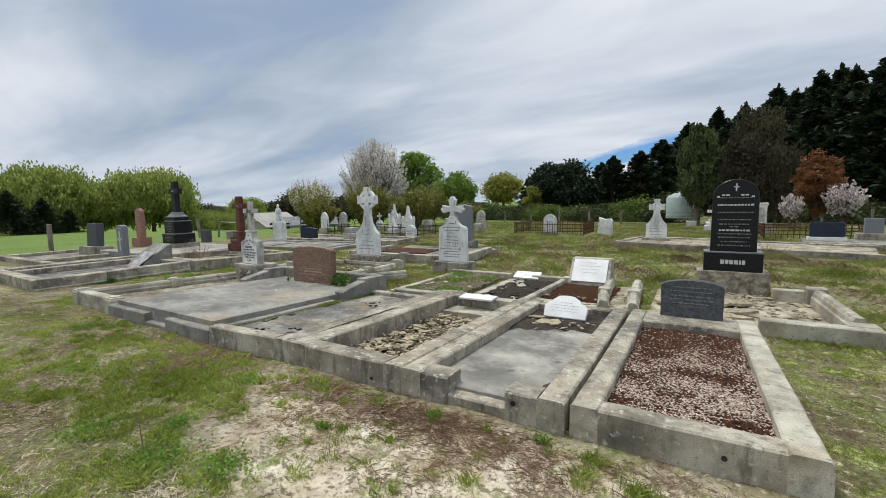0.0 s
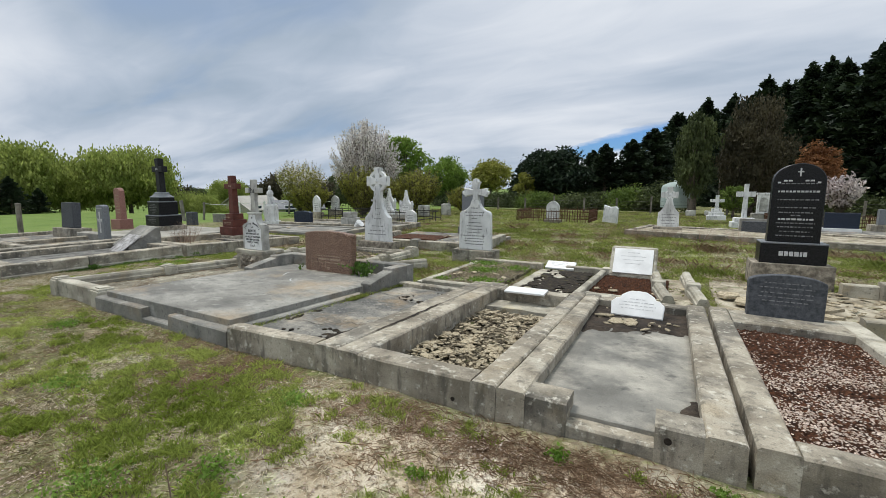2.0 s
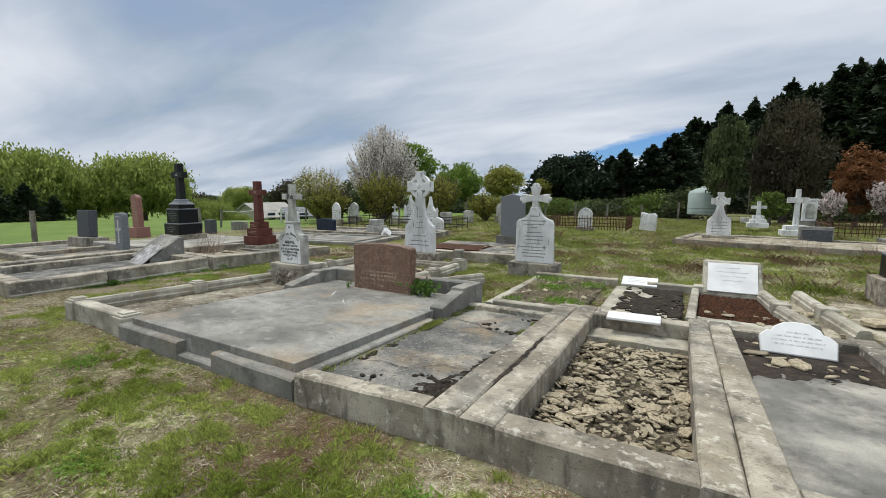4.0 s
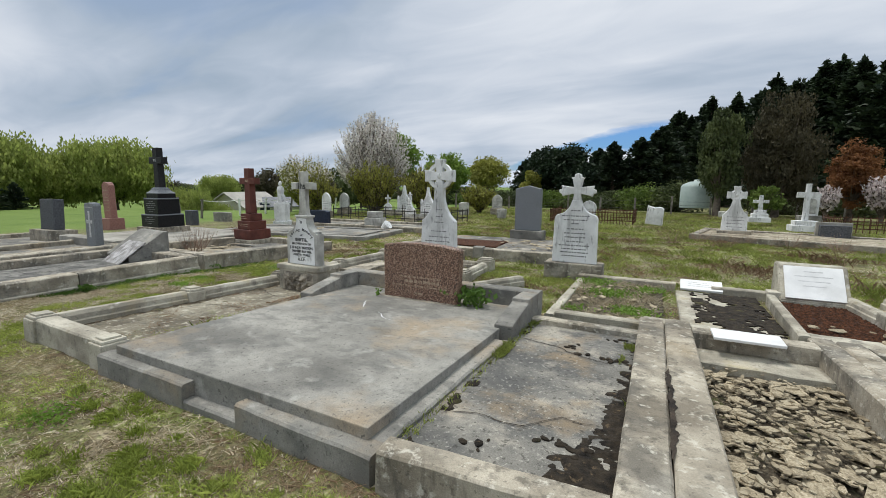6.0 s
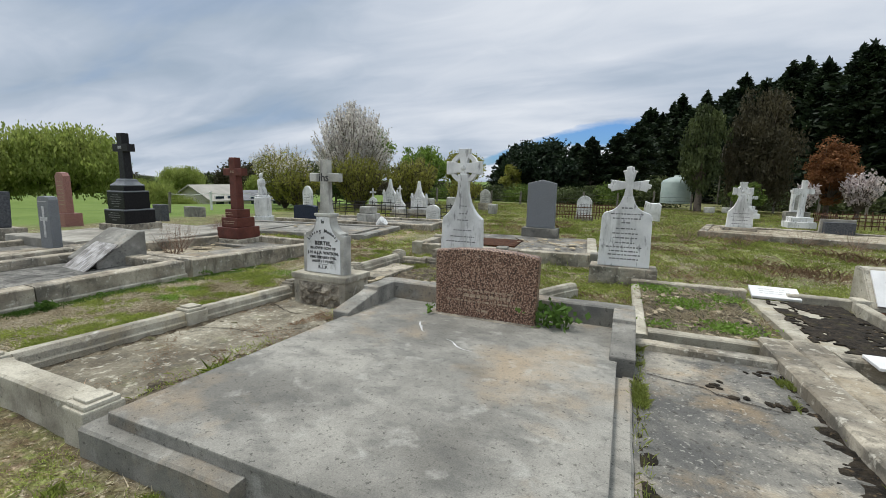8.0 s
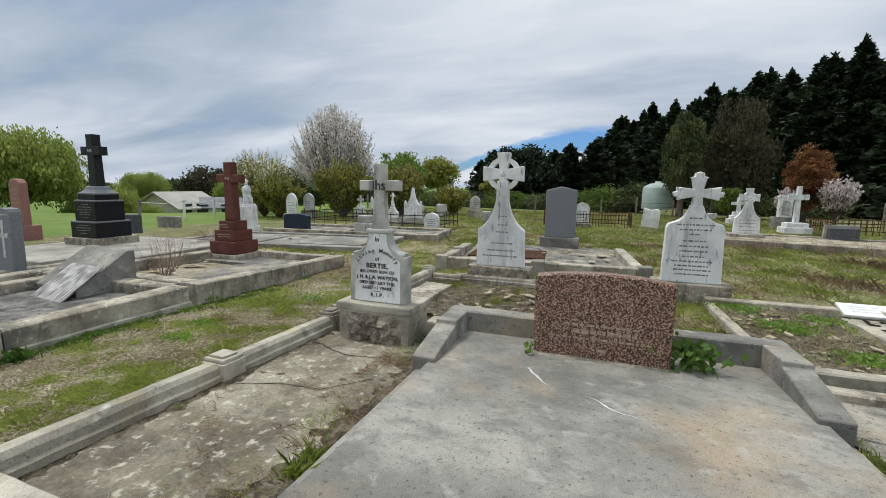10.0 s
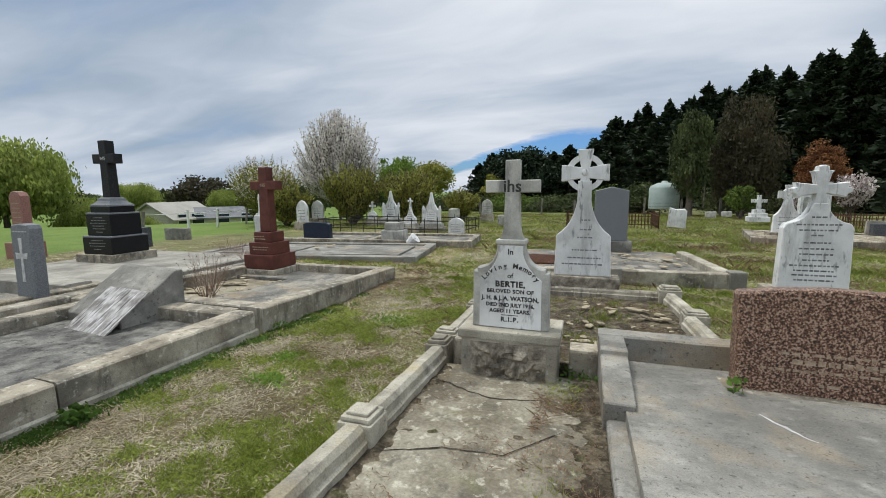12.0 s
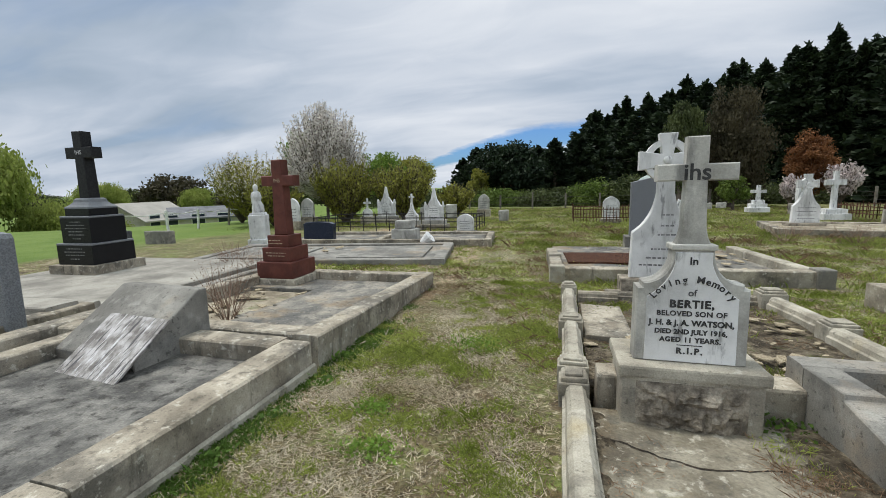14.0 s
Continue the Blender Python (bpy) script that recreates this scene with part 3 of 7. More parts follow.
def bars(lines, parent, material, y, h=0.022, deep=0.0012, words=True, seed=1, tilt=None):
    """Writing that cannot be read: rows of plain bars (centre x, z, width)."""
    rng = random.Random(seed)
    bm = bmesh.new()
    for cx, z, w in lines:
        x = cx - w / 2
        while x < cx + w / 2 - 0.01:
            ww = min(rng.uniform(0.015, 0.055) if words else w, cx + w / 2 - x)
            box(x, x + ww, y - deep, y + 0.004, z - h / 2, z + h / 2, 0, bm)
            x += ww + 0.012
    return tagged(part("lettering", bm, material, parent, at=tilt), kind="stuff")


# ---- ground ----
def smooth01(a, b, v):
    t = min(1.0, max(0.0, (v - a) / (b - a)))
    return t * t * (3 - 2 * t)


def land(x, y):
    """Height of the land: level by the walk, falling gently behind the back rows and towards the paddock."""
    z = -0.08 * smooth01(3.5, 6.5, y) - 0.018 * min(60.0, max(0.0, y - 9.0))
    z -= 0.012 * min(60.0, max(0.0, -x - 16.0))
    z -= 2.2 * (1.0 - smooth01(6.0, 19.0, math.hypot(x + 43.0, y - 32.0)))
    return z


def relief(x, y):
    near = 1.0 - smooth01(14, 40, math.hypot(x + 4, y - 4))
    p = Vector((x, y, 0))
    z = land(x, y) + near * (0.020 * noise.noise(p * 1.3) + 0.012 * noise.noise(p * 4.0) + 0.006 * noise.noise(p * 11.0))
    if -7.75 < x < 0.45 and 2.5 < y < 5.25:
        z -= 0.16
    if -12.2 < x < -9.75 and 2.6 < y < 7.0:
        z -= 0.12
    return z


PLOTS = [(-7.95, 0.62, 2.28, 5.5), (-12.2, -9.58, 2.3, 7.5), (-3.1, -1.1, 5.4, 7.3), (-0.6, 1.3, 5.5, 7.6)]


def open_turf(x, y):
    return not any(a < x < b and c < y < d for a, b, c, d in PLOTS)


def greenness(x, y):
    """How thick the green sward is: a lush patch beside the wide slab, bare sand further on."""
    if not open_turf(x, y):
        return 0.0
    p = Vector((x, y, 0))
    v = 0.50 + 0.60 * noise.noise(p * 0.6 + Vector((3.3, 1.2, 0))) + 0.7 * noise.noise(p * 1.9) + 0.75 * noise.noise(p * 5.5) + 0.40 * noise.noise(p * 12.0) + 0.3 * noise.noise(p * 25.0)
    if y < 2.4:
        v += 0.30 * math.exp(-((x + 3.95) / 0.95) ** 2 - ((y - 1.5) / 0.5) ** 2) - 0.42 * smooth01(-3.3, -2.5, x) * smooth01(1.0, 1.35, y + 0.3 * noise.noise(p * 2.0)) + 0.10 * smooth01(1.3, 0.9, y)
    if -9.7 < x < -7.8 and y < 8.5:
        v -= 0.20
    return max(0.0, min(0.8, (v - 0.44) * 1.5))


def dryness(x, y):
    if not open_turf(x, y):
        return 0.0
    p = Vector((x, y, 5))
    path = 0.14 if -9.7 < x < -7.8 else 0.0
    return max(0.05, min(1.0, 0.12 + path + 0.6 * noise.noise(p * 0.8) + 0.9 * noise.noise(p * 3.0) + 0.6 * noise.noise(p * 7.0)))


def litter(x, y):
    """How thick dead brown grass lies: mostly along the foot of the kerbs."""
    if not open_turf(x, y):
        return 0.0
    by_kerb = smooth01(1.72, 2.15, y + 0.25 * noise.noise(Vector((x * 2.3, 0, 6)))) * (1.0 if y < 2.35 else 0.0) * smooth01(-5.6, -3.0, x)
    by_path = smooth01(-9.15, -9.5, x) * (1.0 if y > 2.0 else 0.0) * 0.7
    return max(0.0, min(1.0, max(by_kerb, by_path) * (0.5 + 0.7 * noise.noise(Vector((x * 1.7, y * 1.7, 3)))) + 0.5 * max(0.0, noise.noise(Vector((x * 1.1, y * 1.1, 8)))) + 0.55 * smooth01(1.25, 0.6, y) * smooth01(-3.2, -4.2, x) * (0.8 + noise.noise(Vector((x * 2.1, y * 2.1, 12))))))


def stations(lo, hi, fine, outer):
    n = int((hi - lo) / fine)
    return sorted([lo + i * fine for i in range(n + 1)] + outer)


gx = stations(-13.0, 4.0, 0.10, [-900, -500, -300, -200, -140, -100, -75, -60, -50, -42, -36, -31, -27, -24, -21.5, -19.5, -18, -16.7, -15.5, -14.6, -13.8, 5, 6.2, 8, 10, 13, 17, 22, 30, 40, 60, 90, 150, 300, 600, 900])
gy = stations(-0.5, 9.0, 0.10, [-400, -150, -60, -25, -12, -6, -3, -1.6, -1, 9.6, 10.4, 11.4, 12.6, 14, 15.5, 17, 19, 21, 24, 28, 33, 40, 50, 65, 90, 130, 200, 350, 600, 1000])
verts = [(x, y, relief(x, y)) for y in gy for x in gx]
nx = len(gx)
faces = [(j * nx + i, j * nx + i + 1, (j + 1) * nx + i + 1, (j + 1) * nx + i) for j in range(len(gy) - 1) for i in range(nx - 1)]
gm = bpy.data.meshes.new("ground")
gm.from_pydata(verts, [], faces)
gm.materials.append(GROUND)
for layer_name, amount in (("sward", greenness), ("dead_litter", litter)):
    held = gm.attributes.new(layer_name, "FLOAT", "POINT")
    held.data.foreach_set("value", [amount(x, y) if -14 < x < 5 and -0.7 < y < 18 else 0.2 for x, y, z in verts])
for p in gm.polygons:
    p.use_smooth = True
tagged(new("ground", gm), "patchy short turf over pale dry soil", "ground", kind="structure")

# ---- front row of graves: kerbs fall gently to the back ----
FALL, TURNED = -2.1, 1.2


def plot(name_label, x, y, tilt=FALL, turn=TURNED, z=0.0, group="kerbed graves"):
    return thing("grave_plot", pose(x, y, z, tilt, 0, turn), name_label, "grave", group)


def kerb(p, x0, y0, x1, y1, w, h, material=None, prof=None, seed=0.0, name="kerb", low=-0.2, label=""):
    """A kerb length whose left side runs from (x0, y0) to (x1, y1); its width lies to the right of the way it runs."""
    pr = (prof or flat_kerb)(w, h, low)
    return part(name, sweep(pr, (x0, y0, 0), (x1, y1, 0), seed=seed + x0 * 3 + y0), material or CONCRETE, p, label, at=None)


def layer(p, x0, x1, y0, y1, z, material, name, amp=0.008, step=0.06, label="", size=7.0, thick=0.1, hole=None, seed=0.0, rise=None):
    """A bed or slab surface with a little relief, closed to a body below. hole(x, y) true: left open."""
    nxs, nys = max(2, int((x1 - x0) / step)), max(2, int((y1 - y0) / step))
    bm = bmesh.new()
    grid = [[bm.verts.new((x0 + (x1 - x0) * i / nxs, y0 + (y1 - y0) * j / nys, z + amp * noise.noise(Vector((x0 + (x1 - x0) * i / nxs, y0 + (y1 - y0) * j / nys, seed)) * size)))
             for i in range(nxs + 1)] for j in range(nys + 1)]
    if rise:
        for row in grid:
            for v in row:
                v.co.z += rise(v.co.x, v.co.y)
    for j in range(nys):
        for i in range(nxs):
            cx, cy = x0 + (x1 - x0) * (i + 0.5) / nxs, y0 + (y1 - y0) * (j + 0.5) / nys
            if hole and hole(cx, cy):
                continue
            bm.faces.new((grid[j][i], grid[j][i + 1], grid[j + 1][i + 1], grid[j + 1][i]))
    bmesh.ops.delete(bm, geom=[v for v in bm.verts if not v.link_faces], context="VERTS")
    if thick:
        es = [e for e in bm.edges if e.is_boundary]
        r = bmesh.ops.extrude_edge_only(bm, edges=es)
        for g in r["geom"]:
            if isinstance(g, bmesh.types.BMVert):
                g.co.z -= thick
    me = bpy.data.meshes.new(name)
    bmesh.ops.recalc_face_normals(bm, faces=bm.faces)
    bm.to_mesh(me)
    bm.free()
    me.materials.append(material)
    for q in me.polygons:
        q.use_smooth = abs(q.normal.z) > 0.7
    ob = new(name, me)
    ob.parent = p
    if label:
        ob["label"] = label
    return ob


def shard_mesh(seed):
    rng = random.Random(seed)
    n = rng.randint(5, 7)
    bm = bmesh.new()
    pts = []
    for i in range(n):
        a = 6.2832 * (i + rng.uniform(-0.3, 0.3)) / n
        r = rng.uniform(0.6, 1.0)
        pts.append((r * math.cos(a), 0.75 * r * math.sin(a)))
    top = [bm.verts.new((x * 0.97, y * 0.97, 0.16 + rng.uniform(-0.04, 0.04))) for x, y in pts]
    low = [bm.verts.new((x, y, -0.16)) for x, y in pts]
    bm.faces.new(top)
    bm.faces.new(list(reversed(low)))
    for i in range(n):
        bm.faces.new((low[i], low[(i + 1) % n], top[(i + 1) % n], top[i]))
    return finish("stone", bm, SHARD)


SHARDS = [shard_mesh(s) for s in range(12)]


def scatter_shards(p, count, x0, x1, y0, y1, z, small, large, seed, keep=None, heap=0.03):
    rng = random.Random(seed)
    made = 0
    while made < count:
        x, y = rng.uniform(x0, x1), rng.uniform(y0, y1)
        if keep and not keep(x, y):
            continue
        s = small + (large - small) * rng.random() ** 2.2
        ob = new("stone", SHARDS[rng.randrange(12)])
        ob.parent = p
        ob.matrix_basis = pose(x, y, z + rng.uniform(0, heap), rng.gauss(0, 6), rng.gauss(0, 6), rng.uniform(0, 360)) @ Matrix.Diagonal((s, s * rng.uniform(0.6, 1.0), rng.uniform(0.02, 0.035), 1))
        made += 1


def pebbles(p, name, count, x0, x1, y0, y1, z, size, material, seed, label, weight=None, flat=0.6):
    """Loose stones too many to count, as one mesh of small rough octahedra."""
    rng = np.random.default_rng(seed)
    P = np.empty((0, 2))
    while len(P) < count:
        q = rng.uniform((x0, y0), (x1, y1), (count, 2))
        if weight:
            q = q[[rng.random() < weight(a, b) for a, b in q]]
        P = np.vstack([P, q])
    P = P[:count]
    s = size * rng.uniform(0.5, 1.4, count)
    ang = rng.uniform(0, 6.28, count)
    base = np.array([(1, 0, 0), (0, 1, 0), (-1, 0, 0), (0, -1, 0), (0, 0, 1), (0, 0, -1)], float)
    tri = np.array([(0, 1, 4), (1, 2, 4), (2, 3, 4), (3, 0, 4)])
    V = base[None] * rng.uniform(0.6, 1.2, (count, 6, 1)) * s[:, None, None]
    V[:, :, 2] *= flat
    c, sn = np.cos(ang)[:, None], np.sin(ang)[:, None]
    X, Y = V[:, :, 0] * c - V[:, :, 1] * sn, V[:, :, 0] * sn + V[:, :, 1] * c
    V = np.stack([X + P[:, :1], Y + P[:, 1:], V[:, :, 2] + z], axis=2)
    F = (tri[None] + 6 * np.arange(count)[:, None, None]).reshape(-1, 3)
    me = bpy.data.meshes.new(name)
    me.from_pydata(V.reshape(-1, 3).tolist(), [], F.tolist())
    me.materials.append(material)
    ob = new(name, me)
    if p:
        ob.parent = p
    return tagged(ob, label, kind="stuff")


def drain(p, x, z, r=0.016):
    """A weep hole with a short pipe lip in a front kerb, its inner shade painted as a dark disc."""
    bm = bmesh.new()
    ring = [[bm.verts.new((x + rr * math.cos(6.2832 * i / 12), yy, z + rr * math.sin(6.2832 * i / 12))) for i in range(12)] for rr, yy in ((r * 1.1, 0.02), (r * 1.1, -0.007), (r * 0.8, -0.007), (r * 0.7, -0.006))]
    for q0, q1 in zip(ring, ring[1:]):
        for i in range(12):
            bm.faces.new((q0[i], q0[(i + 1) % 12], q1[(i + 1) % 12], q1[i]))
    # no recess: this closed face wears dark soil colour as the hole's shade
    bm.faces.new(ring[-1])
    return part("drain_hole", bm, SOIL_AND_HOLE_SHADE, p, "small dark disc painted as the shade of a round weep hole")


# A: kerbed bed of red scoria and pale chips
A = plot("concrete-kerbed grave bed of red scoria and pale stone chips", -0.63, 2.42, turn=1.0)
kerb(A, 0.0, 0.0, 0.0, 3.0, 0.16, 0.2)
kerb(A, 1.02, 0.0, 1.02, 3.02, 0.17, 0.2, CONCRETE_WARM)
kerb(A, 1.02, 0.0, 0.16, 0.0, 0.16, 0.2)
kerb(A, 0.16, 2.98, 1.02, 2.98, 0.52, 0.2)
layer(A, 0.14, 1.05, 0.1, 2.5, 0.115, SCORIA, "scoria_bed", 0.018, 0.05, "red-brown scoria bed", 9.0)
pebbles(A, "scoria", 5200, 0.16, 1.03, 0.17, 2.46, 0.125, 0.019, SCORIA, 3, "loose red-brown scoria lumps")
pebbles(A, "stone_chip", 6600, 0.16, 1.03, 0.17, 2.4, 0.136, 0.0072, CHIPS, 4, "pale stone chips scattered on scoria",
        lambda x, y: min(1.0, max(0.04, (1.15 - 0.55 * y + 0.35 * (x - 0.5)) * (0.55 + 0.9 * noise.noise(Vector((x * 4, y * 4, 2)))))))

drain(A, 0.77, 0.10, 0.012)

# B: broken concrete slab with a notch in its front kerb
B = plot("concrete-kerbed grave with a broken flat slab", -1.86, 2.38)
kerb(B, 0.0, 0.0, 0.0, 2.98, 0.17, 0.2)
kerb(B, 1.03, 0.0, 1.03, 2.98, 0.17, 0.2)
kerb(B, 0.17, 2.92, 1.03, 2.92, 0.17, 0.2)
kerb(B, 0.40, 0.0, 0.17, 0.0, 0.2, 0.2)
kerb(B, 1.03, 0.0, 0.82, 0.0, 0.2, 0.2)
kerb(B, 0.82, 0.004, 0.40, 0.004, 0.2, 0.085)


def fbm(x, y, k, seed):
    p = Vector((x * k, y * k, seed))
    return noise.noise(p) + 0.5 * noise.noise(p * 2.1) + 0.3 * noise.noise(p * 4.3)


def crack(p, points, z, w=0.010, seed=0.0, material=None):
    """A soil-filled crack: a thin uneven ribbon along points, a hair above the slab."""
    bm = bmesh.new()
    prev = None
    pts = []
    for (xa, ya), (xb, yb) in zip(points, points[1:]):
        n = max(2, int(math.hypot(xb - xa, yb - ya) / 0.025))
        pts += [(xa + (xb - xa) * i / n, ya + (yb - ya) * i / n) for i in range(n)]
    pts.append(points[-1])
    for i, (x, y) in enumerate(pts):
        k = 0.018 * fbm(x, y, 9.0, seed)
        x, y = x + k, y + k
        ww = w * (0.7 + 0.9 * abs(fbm(x, y, 14.0, seed + 3))) * min(1.0, 0.2 + min(i, len(pts) - 1 - i) * 0.2)
        dx, dy = points[-1][0] - points[0][0], points[-1][1] - points[0][1]
        ll = math.hypot(dx, dy)
        sx, sy = -dy / ll * ww / 2, dx / ll * ww / 2
        pair = (bm.verts.new((x - sx, y - sy, z)), bm.verts.new((x + sx, y + sy, z)))
        if prev:
            bm.faces.new((prev[0], prev[1], pair[1], pair[0]))
        prev = pair
    return part("crack", bm, material or SOIL_AND_HOLE_SHADE, p, "dark soil-filled crack")


layer(B, 0.15, 1.05, 0.1, 2.76, 0.108, CONCRETE_DARK, "slab", 0.003, 0.05, "broken grey concrete slab", thick=0.05)


def b_soil(x, y):
    back = (y - (2.0 + 0.16 * fbm(x, 1.0, 3.0, 0) - 0.5 * (x - 0.9) ** 2)) * 0.12
    nook = 0.05 - 0.55 * math.hypot((x - 1.06) * 0.9, (y - 0.42) * 0.55)
    return min(0.018, max(back, nook, -0.03) + 0.016 * fbm(x, y, 11.0, 2))


layer(B, 0.15, 1.05, 0.1, 2.76, 0.108, SOIL_AND_HOLE_SHADE, "soil", 0.003, 0.02, "dark bare soil over the broken slab", 20.0, rise=b_soil)
scatter_shards(B, 16, 0.20, 0.60, 2.0, 2.7, 0.116, 0.03, 0.08, 5, heap=0.01)
scatter_shards(B, 5, 0.28, 0.55, 2.1, 2.6, 0.122, 0.13, 0.17, 9, heap=0.02)
scatter_shards(B, 12, 0.5, 0.95, 1.95, 2.3, 0.118, 0.03, 0.07, 6)

drain(B, 0.88, 0.13)

# C: sunken bed of broken flat stones
C = plot("sunken concrete-kerbed grave filled with broken flat stones", -3.09, 2.36)
kerb(C, 0.0, 0.0, 0.0, 3.0, 0.21, 0.2)
kerb(C, 1.06, 0.0, 1.06, 3.0, 0.165, 0.2)
kerb(C, 1.06, 0.0, 0.21, 0.0, 0.19, 0.2)
kerb(C, 0.21, 2.84, 1.06, 2.84, 0.17, 0.2)
layer(C, 0.18, 1.09, 0.15, 2.72, 0.0, DIRT, "rubble_bed", 0.03, 0.05, "dry soil and rubble", 6.0)
scatter_shards(C, 230, 0.24, 1.03, 0.22, 2.25, 0.012, 0.028, 0.125, 8, lambda x, y: (x - 0.15) + 0.25 * (y - 0.2) > 0.12, 0.03)
flakes = bmesh.new()
rfl = random.Random(77)
for i in range(900):
    s = rfl.uniform(0.012, 0.04)
    m = pose(rfl.uniform(0.22, 1.05), rfl.uniform(0.2, 2.3), rfl.uniform(0.01, 0.05), rfl.gauss(0, 14), rfl.gauss(0, 14), rfl.uniform(0, 360)) @ Matrix.Diagonal((s, s * rfl.uniform(0.5, 1.0), 0.02, 1))
    n0 = len(flakes.verts)
    flakes.from_mesh(SHARDS[i % 12])
    flakes.verts.ensure_lookup_table()
    for v in flakes.verts[n0:]:
        v.co = m @ v.co
tagged(part("rubble", flakes, SHARD, C, "small broken stone flakes"), kind="stuff")
layer(C, 0.21, 1.06, 2.3, 2.68, 0.06, CONCRETE_WARM, "foot_slab", 0.01, 0.05, "broken concrete ledge", 5.0)

# D: flat cracked slab
D = plot("concrete-kerbed grave with a cracked stained slab", -4.22, 2.33)
kerb(D, 0.92, 0.02, 0.92, 2.96, 0.205, 0.2)
kerb(D, 0.92, 0.02, 0.0, -0.04, 0.14, 0.2)
kerb(D, 0.0, 2.6, 0.92, 2.6, 0.12, 0.17)


layer(D, -0.07, 0.94, 0.06, 2.62, 0.115, CONCRETE_SLAB, "slab", 0.004, 0.05, "cracked stained concrete slab", thick=0.05)


def d_moss(x, y):
    side = (x - (0.90 + 0.10 * fbm(0.0, y, 1.3, 5) + 0.10 * smooth01(2.0, 1.2, y) * smooth01(0.2, 0.9, y) * -1)) * 0.16
    nook = 0.03 - 0.13 * math.hypot(x - 0.86, (y - 0.32) * 0.8)
    left_edge = (0.015 + 0.02 * fbm(0.0, y, 2.0, 8) - x) * 0.16
    return min(0.020, max(side, nook, left_edge, -0.03) + 0.020 * fbm(x, y, 11.0, 3))


layer(D, 0.0, 0.94, 0.06, 2.62, 0.113, MOSS_MAT, "moss", 0.004, 0.014, "black moss and soil", 24.0, rise=d_moss)
crack(D, [(0.02, 0.55), (0.25, 0.62), (0.45, 0.60), (0.60, 0.78), (0.82, 0.80)], 0.1205, 0.007, 1.0)
crack(D, [(0.02, 2.0), (0.35, 1.92), (0.52, 1.80), (0.80, 1.72)], 0.1205, 0.009, 4.0)
rd = random.Random(15)
for cx, cy, n, spread_x in ((0.62, 1.83, 9, 0.12), (0.44, 1.98, 5, 0.06), (0.72, 0.5, 8, 0.10), (0.80, 2.35, 8, 0.08), (0.30, 0.34, 4, 0.05)):
    for k in range(n):
        bm = bmesh.new()
        bmesh.ops.create_icosphere(bm, subdivisions=1, radius=1.0)
        worn(bm, 0.25, 3.0, k + cx)
        sz = rd.uniform(0.008, 0.026)
        part("moss_clump", bm, MOSS_MAT, D, at=pose(cx + rd.gauss(0, spread_x), cy + rd.gauss(0, 0.035), 0.119, 0, 0, rd.uniform(0, 360)) @ Matrix.Diagonal((sz * 1.5, sz, sz * 0.5, 1)))
crack(C, [(0.0, 1.6), (0.012, 1.0), (0.0, 0.5)], 0.206, 0.03, 2.0)

drain(C, 0.95, 0.06, 0.012)

# E: wide raised slab with a low back wall
E = plot("wide raised grey concrete slab grave with low back wall", -6.62, 2.31, turn=0.6)
kerb(E, 0.98, 0.0, 0.02, 0.0, 0.14, 0.145, CONCRETE_GREY)
kerb(E, 1.44, 0.002, 0.98, 0.002, 0.14, 0.05, CONCRETE_GREY)
kerb(E, 2.36, -0.03, 1.44, 0.0, 0.14, 0.145, CONCRETE_GREY)
kerb(E, 2.24, 0.1, 2.24, 1.75, 0.12, 0.145, CONCRETE_GREY)
kerb(E, 0.02, 0.1, 0.02, 1.9, 0.12, 0.145, CONCRETE_GREY)
sl = box(0.11, 2.27, 0.075, 2.66, -0.15, 0.205, 0.008)
part("slab", sl, CONCRETE_GREY, E, "large smooth grey concrete slab")
crack(E, [(0.75, 2.05), (0.86, 1.86), (0.90, 1.82)], 0.2065, 0.022, 7.0, LETTER_SILVER)["label"] = "white scratch on the slab"
crack(E, [(1.12, 1.75), (1.28, 1.62), (1.36, 1.58)], 0.2065, 0.014, 8.0, LETTER_SILVER)["label"] = "white scratch on the slab"
kerb(E, 0.0, 2.83, 2.38, 2.83, 0.17, 0.37, CONCRETE_GREY, name="back_wall")


def wing(x0, x1):
    pts = [(1.87, -0.15), (1.87, 0.235), (1.94, 0.255), (2.33, 0.335), (2.335, 0.37), (2.66, 0.37), (2.66, -0.15)]
    bm = bmesh.new()
    f = bm.faces.new([bm.verts.new((x0, y, z)) for y, z in pts])
    r = bmesh.ops.extrude_face_region(bm, geom=[f])
    bmesh.ops.translate(bm, verts=[g for g in r["geom"] if isinstance(g, bmesh.types.BMVert)], vec=(x1 - x0, 0, 0))
    bmesh.ops.bevel(bm, geom=bm.edges[:], offset=0.006, segments=1, affect="EDGES")
    return bm


part("wing_wall", wing(0.0, 0.16), CONCRETE_GREY, E)
part("wing_wall", wing(2.22, 2.38), CONCRETE_GREY, E)

# F: narrow plot with moulded rails and corner posts
F = plot("narrow kerbed grave with moulded concrete rails and posts", -7.89, 2.34, turn=0.0)


def post(p, x, y, w=0.19, h=0.235, d=0.19, material=CONCRETE_WARM):
    bm = box(x, x + w, y, y + d, -0.2, h * 0.82, 0.01)
    box(x + 0.012, x + w - 0.012, y + 0.012, y + d - 0.012, h * 0.80, h * 0.93, 0.012, bm)
    box(x + 0.035, x + w - 0.035, y + 0.035, y + d - 0.035, h * 0.92, h, 0.012, bm)
    worn(bm, 0.004, 8.0, x + y)
    return part("kerb_post", bm, material, p)


